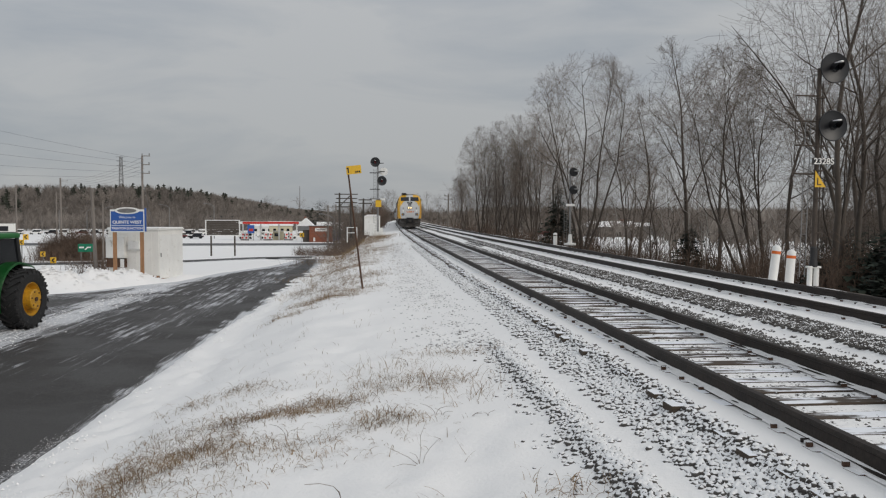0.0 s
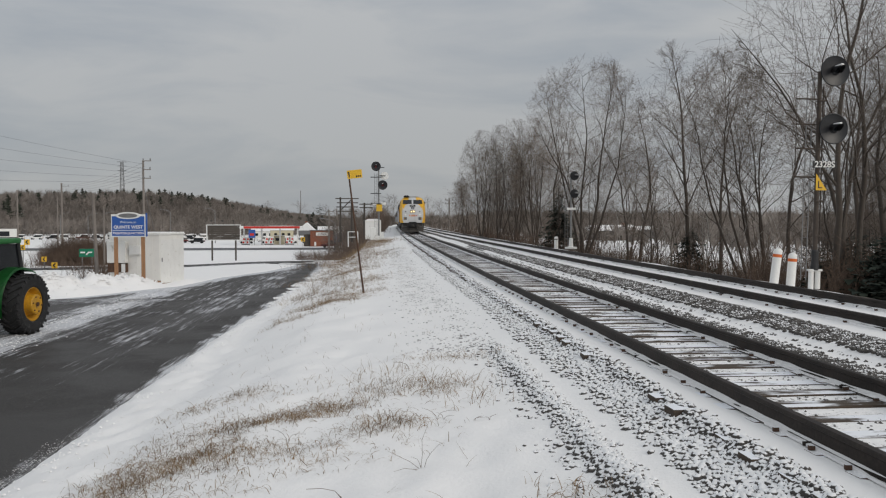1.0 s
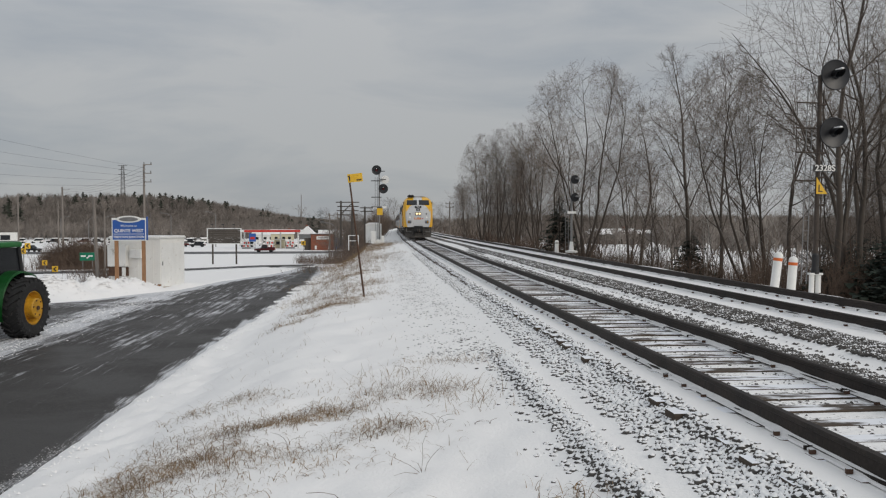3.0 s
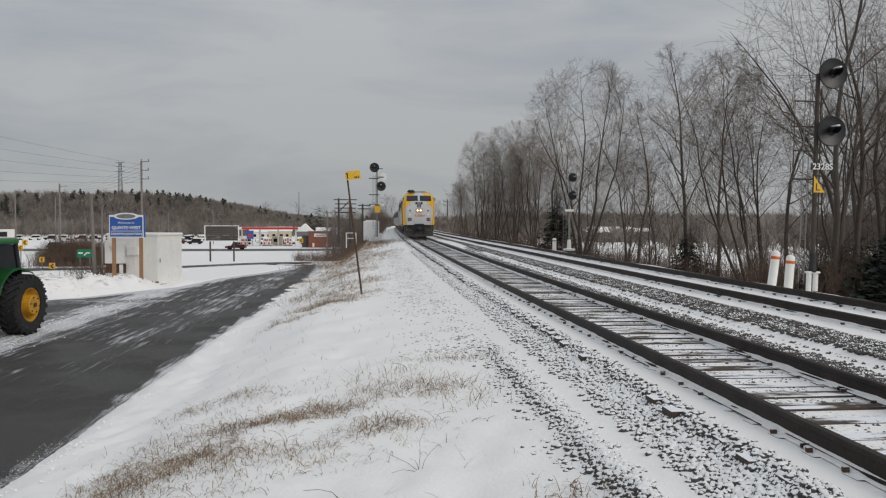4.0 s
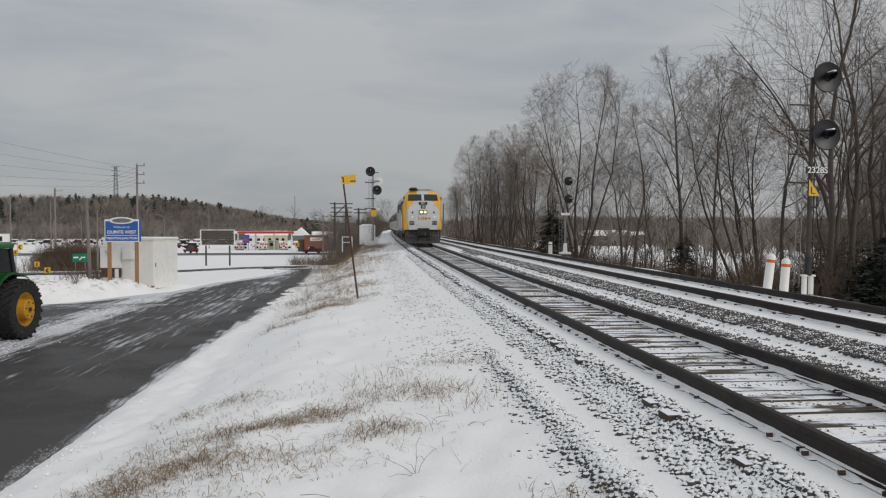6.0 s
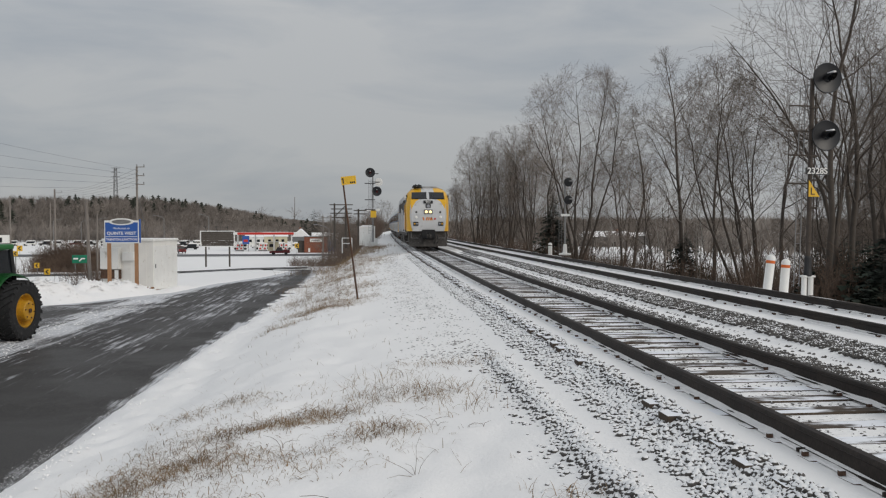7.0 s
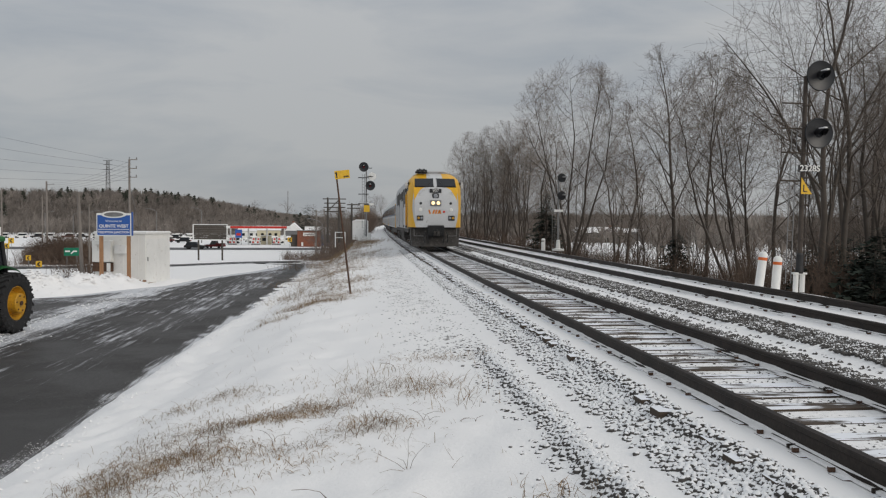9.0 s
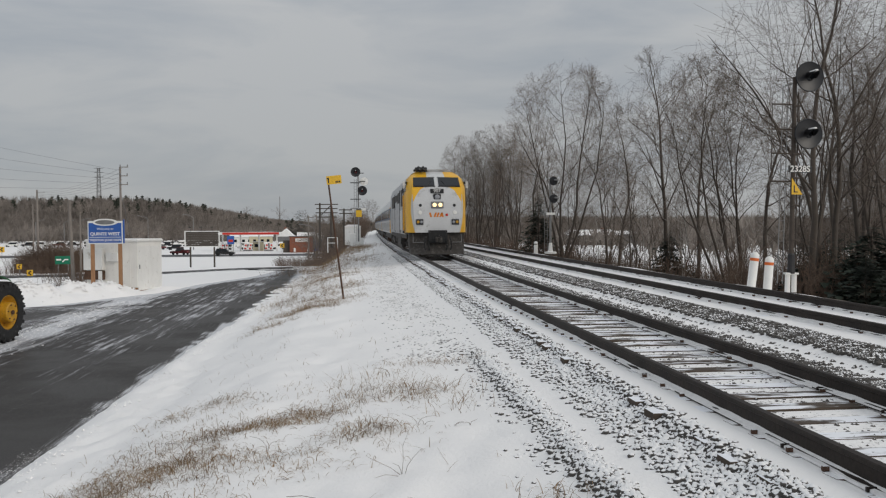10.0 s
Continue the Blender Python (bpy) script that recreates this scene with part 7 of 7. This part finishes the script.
def build_house(x, y, w, h, roof, wall, turn, label):
    b = thing("house", label, "house", pose(x, y, land(x, y), 0, 0, turn), group="far houses")
    bm = bmesh.new()
    box(bm, (0, 0, h / 2), (w, w * 0.7, h), 0.03)
    part("wall", bm, wall, b)
    bm = bmesh.new()
    d = w * 0.4
    loft(bm, [[(-w * 0.54, -d, h), (-w * 0.54, 0, h + roof), (-w * 0.54, d, h)], [(w * 0.54, -d, h), (w * 0.54, 0, h + roof), (w * 0.54, d, h)]])
    part("roof", bm, "snow", b, "snow-covered gable roof")
    for k in (-0.28, 0.05, 0.3):
        bm = bmesh.new()
        box(bm, (w * k, -w * 0.35 - 0.03, h * 0.55), (w * 0.12, 0.08, h * 0.32), 0.02)
        part("window", bm, "glass", b)
    bm = bmesh.new()
    box(bm, (w * 0.3, 0.4, h + roof), (0.6, 0.6, 1.0), 0.03)
    part("chimney", bm, "brick", b)


def build_gantry():
    """Old timber pole group with crossarms behind the signal."""
    g = thing("timber_pole_rack", "dark timber poles joined by crossarms beside the line", "pole rack", pose(-2.7, 121, -1.6))
    for x, h in ((-1.9, 6.4), (-0.3, 6.2), (1.5, 5.6)):
        bm = bmesh.new()
        rod(bm, (x, 0, 0), (x, 0, h), 0.17, 0.12, 8)
        part("pole", bm, "board", g)
    for z, x0, x1 in ((6.2, -2.6, 0.7), (5.6, -2.4, 0.6), (5.0, -2.5, 0.6), (4.4, -2.3, 0.5), (5.4, 0.8, 2.9), (4.9, 0.8, 2.7)):
        bm = bmesh.new()
        box(bm, ((x0 + x1) / 2, -0.16, z), (x1 - x0, 0.12, 0.14), 0.01)
        part("crossarm", bm, "board", g)
    bm = bmesh.new()
    rod(bm, (-1.9, 0, 4.5), (-0.3, 0, 6.1), 0.07, n=6)
    part("brace", bm, "board", g)
    fr = thing("pipe_frame", "white pipe barrier frame on the bank", "barrier", pose(-1.95, 84, -1.1))
    for x in (-0.5, 0.45):
        bm = bmesh.new()
        rod(bm, (x, 0, 0), (x, 0, 1.5), 0.05, n=8)
        part("post", bm, "white_paint", fr)
    for z in (1.48, 0.95):
        bm = bmesh.new()
        rod(bm, (-0.5, 0, z), (0.45, 0, z), 0.035, n=8)
        part("rail", bm, "white_paint", fr)


# ---- vehicles ----
def build_car(name, label, paint, kind, snow=False, length=4.6):
    c = thing(name, label, "car" if kind != "pickup" else "pickup truck")
    L, W = length, 1.85
    z1, z2 = 0.95, 1.65 if kind != "pickup" else 1.8
    bm = bmesh.new()
    half = [(-L / 2, 0.42), (-L / 2, 0.85), (-L * 0.34, z1), (L * 0.46, z1 + 0.05), (L / 2, 0.85), (L / 2, 0.42)]
    loft(bm, [[(x, -W / 2 + 0.08, z) for x, z in half], [(x, -W / 2, z * 0.96) for x, z in half], [(x, W / 2, z * 0.96) for x, z in half], [(x, W / 2 - 0.08, z) for x, z in half]])
    bmesh.ops.bevel(bm, geom=bm.edges[:], offset=0.05, segments=2, affect="EDGES")
    part("body", bm, paint, c, "", True)
    a0, a1, b0, b1 = (-L * 0.22, L * 0.44, -L * 0.08, L * 0.36) if kind != "pickup" else (-L * 0.2, L * 0.14, -L * 0.10, L * 0.09)
    bm = bmesh.new()
    loft(bm, [[(a0, -W / 2 + 0.08, z1), (a1, -W / 2 + 0.08, z1), (a1, W / 2 - 0.08, z1), (a0, W / 2 - 0.08, z1)], [(b0, -W / 2 + 0.25, z2), (b1, -W / 2 + 0.25, z2), (b1, W / 2 - 0.25, z2), (b0, W / 2 - 0.25, z2)]])
    part("cabin_glass", bm, "glass" if kind != "pickup" else "black", c)
    bm = bmesh.new()
    box(bm, ((b0 + b1) / 2, 0, z2 + 0.02), (b1 - b0 + 0.1, W - 0.45, 0.07), 0.03)
    part("roof", bm, paint, c)
    if kind == "pickup":
        bm = bmesh.new()
        box(bm, (L * 0.32, -W / 2 + 0.05, 1.1), (L * 0.33, 0.08, 0.3), 0.02)
        box(bm, (L * 0.32, W / 2 - 0.05, 1.1), (L * 0.33, 0.08, 0.3), 0.02)
        box(bm, (L * 0.48, 0, 1.1), (0.08, W - 0.1, 0.3), 0.02)
        part("cargo_bed", bm, paint, c)
    if snow:
        for x0, x1, z in ((-L * 0.48, -L * 0.2, z1 + 0.05), (b0 - 0.1, b1 + 0.15, z2 + 0.12), (L * 0.4, L * 0.49, z1 + 0.05)):
            bm = bmesh.new()
            box(bm, ((x0 + x1) / 2, 0, z + 0.05), (x1 - x0, W - 0.12, 0.3), 0.1)
            part("snow_cap", bm, "snow", c, "thick snow on the panels")
    wheels = []
    for x in (-L * 0.31, L * 0.31):
        for s in (-1, 1):
            bm = bmesh.new()
            lathe(bm, [(0.001, -0.1), (0.2, -0.1), (0.33, -0.09), (0.34, 0.0), (0.33, 0.09), (0.2, 0.1), (0.001, 0.1)], Matrix.Rotation(radians(90), 4, "X"), 16)
            for k in range(5):
                a = k * 2 * math.pi / 5
                box(bm, (0.12 * math.cos(a), s * 0.1, 0.12 * math.sin(a)), (0.06, 0.03, 0.06))
            w = part("wheel", bm, "rubber", c)
            w.location = (x, s * (W / 2 - 0.1), 0.34)
            wheels.append(w)
    for s in (-1, 1):
        bm = bmesh.new()
        box(bm, (-L / 2 - 0.0, s * 0.65, 0.75), (0.06, 0.3, 0.14), 0.02)
        part("headlight", bm, "lens", c)
        bm = bmesh.new()
        box(bm, (L / 2, s * 0.7, 0.8), (0.06, 0.22, 0.16), 0.02)
        part("tail_light", bm, "red", c)
    return c, wheels


PICKUP_A, PICKUP_A_WHEELS = build_car("pickup_truck", "dark red pickup truck driving on the street", "maroon", "pickup", False, 4.9)
PICKUP_B, PICKUP_B_WHEELS = build_car("pickup_truck", "dark red pickup truck following along the street", "maroon", "pickup", False, 4.9)
SUV, SUV_WHEELS = build_car("car", "black estate car driving on the street", "car_black", "suv", False, 4.8)


def park_cars():
    rnd = random.Random(77)
    kinds = [build_car("car", "snow-covered dark parked car", "car_black", "suv", True)[0], build_car("car", "snow-covered white parked car", "white_paint", "suv", True)[0], build_car("car", "snow-covered red parked car", "maroon", "suv", True)[0]]
    used = set()
    row = [(-152 + 5.6 * i, 322 + 0.0 * i) for i in range(17)] + [(-84 + 4.4 * i, 306 + i) for i in range(9)] + [(-60, 268), (-53, 262)] + [(-37.5 + 5.2 * i, 258 + 2.0 * (i % 2)) for i in range(5)] + [(-40 + 5.6 * i, 275) for i in range(5)]
    for i, (x, y) in enumerate(row):
        k = (0, 1, 1, 0, 1, 1, 0, 1, 2)[i % 9]
        m = pose(x + rnd.uniform(-0.5, 0.5), y, land(x, y), 0, 0, rnd.choice((0, 180, 200, 20)))
        tagged(kinds[k], group="parked cars")
        if k in used:
            copy_thing(kinds[k], m)
        else:
            kinds[k].matrix_basis = m
            used.add(k)


def build_trailer():
    t = thing("box_trailer", "white box trailer parked on the snowy lot", "trailer", pose(-132, 318, -5.5))
    bm = bmesh.new()
    box(bm, (0, 0, 2.5), (6, 2.5, 3.0), 0.05)
    part("box_body", bm, "white_metal", t)
    bm = bmesh.new()
    box(bm, (-0.8, -1.3, 2.2), (3.4, 0.06, 1.8), 0.03)
    part("side_panel", bm, "glass", t, "dark side panel")
    bm = bmesh.new()
    box(bm, (0, 0, 0.8), (5.6, 2.3, 0.4), 0.03)
    part("chassis", bm, "black", t)
    for x in (-1.8, 1.8):
        bm = bmesh.new()
        lathe(bm, [(0.001, -1.2), (0.45, -1.2), (0.45, 1.2), (0.001, 1.2)], Matrix.Translation((x, 0, 0.45)) @ Matrix.Rotation(radians(90), 4, "X"), 14)
        part("wheel", bm, "rubber", t)


build_pole(-14.75, 46.5, 4.6, 0.105, -2.0, label="leaning grey pole stump beside the hut")
build_pole(-15.6, 50.5, 4.0, 0.06, 0, label="thin grey pole behind the hut")
build_pole(-26.4, 100, 11.6, 0.15, 0, ((11.6, 0.5, 0.45), (10.6, 0.45, 0.45), (9.6, 0.45, 0.45)))
build_pole(-71.1, 200, 15.6, 0.26, 0, ((14.9, 0.9, 0.9),))
build_pole(-103.6, 256, 16.0, 0.26, 0, ((9.0, 0.9, 0.5), (8.0, 0.5, 0.5)))
build_pole(-93, 258, 14.0, 0.2, 0)
build_pole(-6.6, 128, 7.6, 0.14, 0, ((7.3, 0.5, 0.3),), "slim grey pole beside the brick building")
build_pole(13.6, 150, 6.0, 0.14, 0, ((5.6, 0.8, 0), (4.9, 0.8, 0)), "wooden line pole with crossarms beside the second track")
build_pole(-7.6, 180, 9.5, 0.16, 0, ((9.0, 0.8, 0.2),))
for k in range(5):
    zz = (11.1, 10.2, 9.2, 8.3, 7.7)[k]
    wire((-26.2, 100, 8.0 - 0.5 * k), (-80, 57, zz + (12, 9, 6.5, 4, 2)[k]), 1.6, 0.011)
    wire((-26.2, 100, 8.3 - 0.45 * k), (-71, 200, 9.8 - 0.3 * k), 0.9, 0.013)
wire((-26.4, 100, 5.6), (-34.5, 140, -3.9), 0.0, 0.02)
for x, y, h, s in ((-98, 300, 8.5, 1), (-88, 285, 9.0, 1), (-62, 265, 9.5, -1), (-48, 262, 9.8, -1), (-7.8, 175, 6.5, -1), (-118, 330, 9, 1)):
    street_lamp(x, y, h, s)
build_lattice_tower(-259, 900, 48)
build_pole(-59, 700, 26, 0.3, 0, label="far slender radio mast above the trees")
build_chevron(-28.75, 72, -0.66 - land(-28.75, 72) + 0.1, 0.42)
build_chevron(-24.81, 66, -1.37 - land(-24.81, 66) + 0.1, 0.38)
build_chevron(-22.6, 62, 0.5, 0.42)
build_chevron(-75, 190, 2.4, 1.2)
build_chevron(-17.9, 218, 2.2, 1.1)
build_guide_sign(-22.0, 67)
build_billboard()
build_filling_station()
build_brick_building()
build_gantry()
build_house(-32.5, 305, 8.0, 3.4, 1.6, "cream", 8, "small cream house with a snowy roof")
build_house(-40.5, 322, 9, 3.0, 1.5, "white_metal", -5, "white house with a snow-covered roof")
build_house(-22.0, 285, 7, 3.6, 2.6, "grey_steel", 90, "grey house with steep snowy gables")
build_house(-13.5, 275, 8, 3.6, 1.4, "white_metal", 4, "long white shed with a snowy roof")
build_house(-10.0, 240, 3.4, 3.0, 0.7, "blue", 2, "blue kiosk with a snowy roof")
build_house(62, 215, 12, 2.6, 1.4, "board", 15, "dark low house beyond the trees")
build_house(84, 250, 10, 2.6, 1.0, "grey_steel", -8, "pale long shed beyond the trees")
build_house(118, 250, 14, 3.0, 1.4, "grey_steel", 10, "pale snowy barn beyond the trees")
park_cars()
build_trailer()


# ---- pieces of the tracks, built last ----
build_ties(track_one, track_x, 0.0, -12, 105, 300, 1)
build_ties(track_two, track_two_x, TRACK_TWO_Z, -6, 60, 260, 2)


# ---- what moves ----
def motions():
    times = [i * 0.1 for i in range(101)]
    half = [i * 0.5 for i in range(21)]
    cars = [(LOCO, LOCO_WHEELS, 0.0)]
    for k in range(5):
        if k == 0:
            co, wh = COACH, COACH_WHEELS
        else:
            co = copy_thing(COACH, Matrix())
            sets = [o for o in co.children if o.name.startswith("wheelset")]
            wh = [(o, w[1], w[2]) for o, w in zip(sets, COACH_WHEELS)]
        cars.append((co, wh, 21.5 + 26.0 * k))
    for ob, wheels, back in cars:
        walk(ob, [(t, on_track(train_s(t) + back)) for t in half])
        for w, y, r in wheels:
            walk(w, [(t, Matrix.Translation((0, y, r)) @ Matrix.Rotation((train_s(0) - train_s(t)) / r, 4, "X")) for t in times])
    # road vehicles: (seconds, x, y, heading)
    a = [(0.0, 0.5, 210), (1.5, -14.9, 210), (2.0, -18.7, 210), (2.7, -24.4, 210), (3.8, -31.9, 210.5), (4.5, -36.1, 211), (5.0, -38.6, 212), (5.6, -42.0, 214), (6.8, -47.5, 222), (7.5, -50.0, 229), (10.0, -60, 252)]
    b = [(0.0, 42, 210), (5.0, -5.5, 210), (6.8, -19.8, 210), (7.5, -25.5, 210), (8.2, -30.9, 210.5), (8.7, -33.9, 211), (9.2, -36.8, 212), (10.0, -42.5, 214.5)]
    s = [(0.0, -108, 226), (5.0, -70, 214), (8.2, -44.9, 206), (9.0, -39.1, 205), (9.6, -34.2, 205), (10.0, -30.4, 205)]
    for ob, wheels, rows, turn in ((PICKUP_A, PICKUP_A_WHEELS, a, 0), (PICKUP_B, PICKUP_B_WHEELS, b, 0), (SUV, SUV_WHEELS, s, 180)):
        xs, ys = [(t, x) for t, x, y in rows], [(t, y) for t, x, y in rows]
        path = []
        for t, x, y in rows:
            dx, dy = table(xs, t + 0.3) - table(xs, t - 0.3), table(ys, t + 0.3) - table(ys, t - 0.3)
            path.append((t, pose(x, y, land(x, y) + 0.06, 0, 0, math.degrees(math.atan2(dy, dx)) - 180)))
        walk(ob, path)
        for w in wheels:
            m = w.matrix_basis.copy()
            walk(w, [(t, m @ Matrix.Rotation(-abs(table(xs, t) - rows[0][1]) / 0.34, 4, "Y")) for t in [i / 30 for i in range(301)]])


motions()
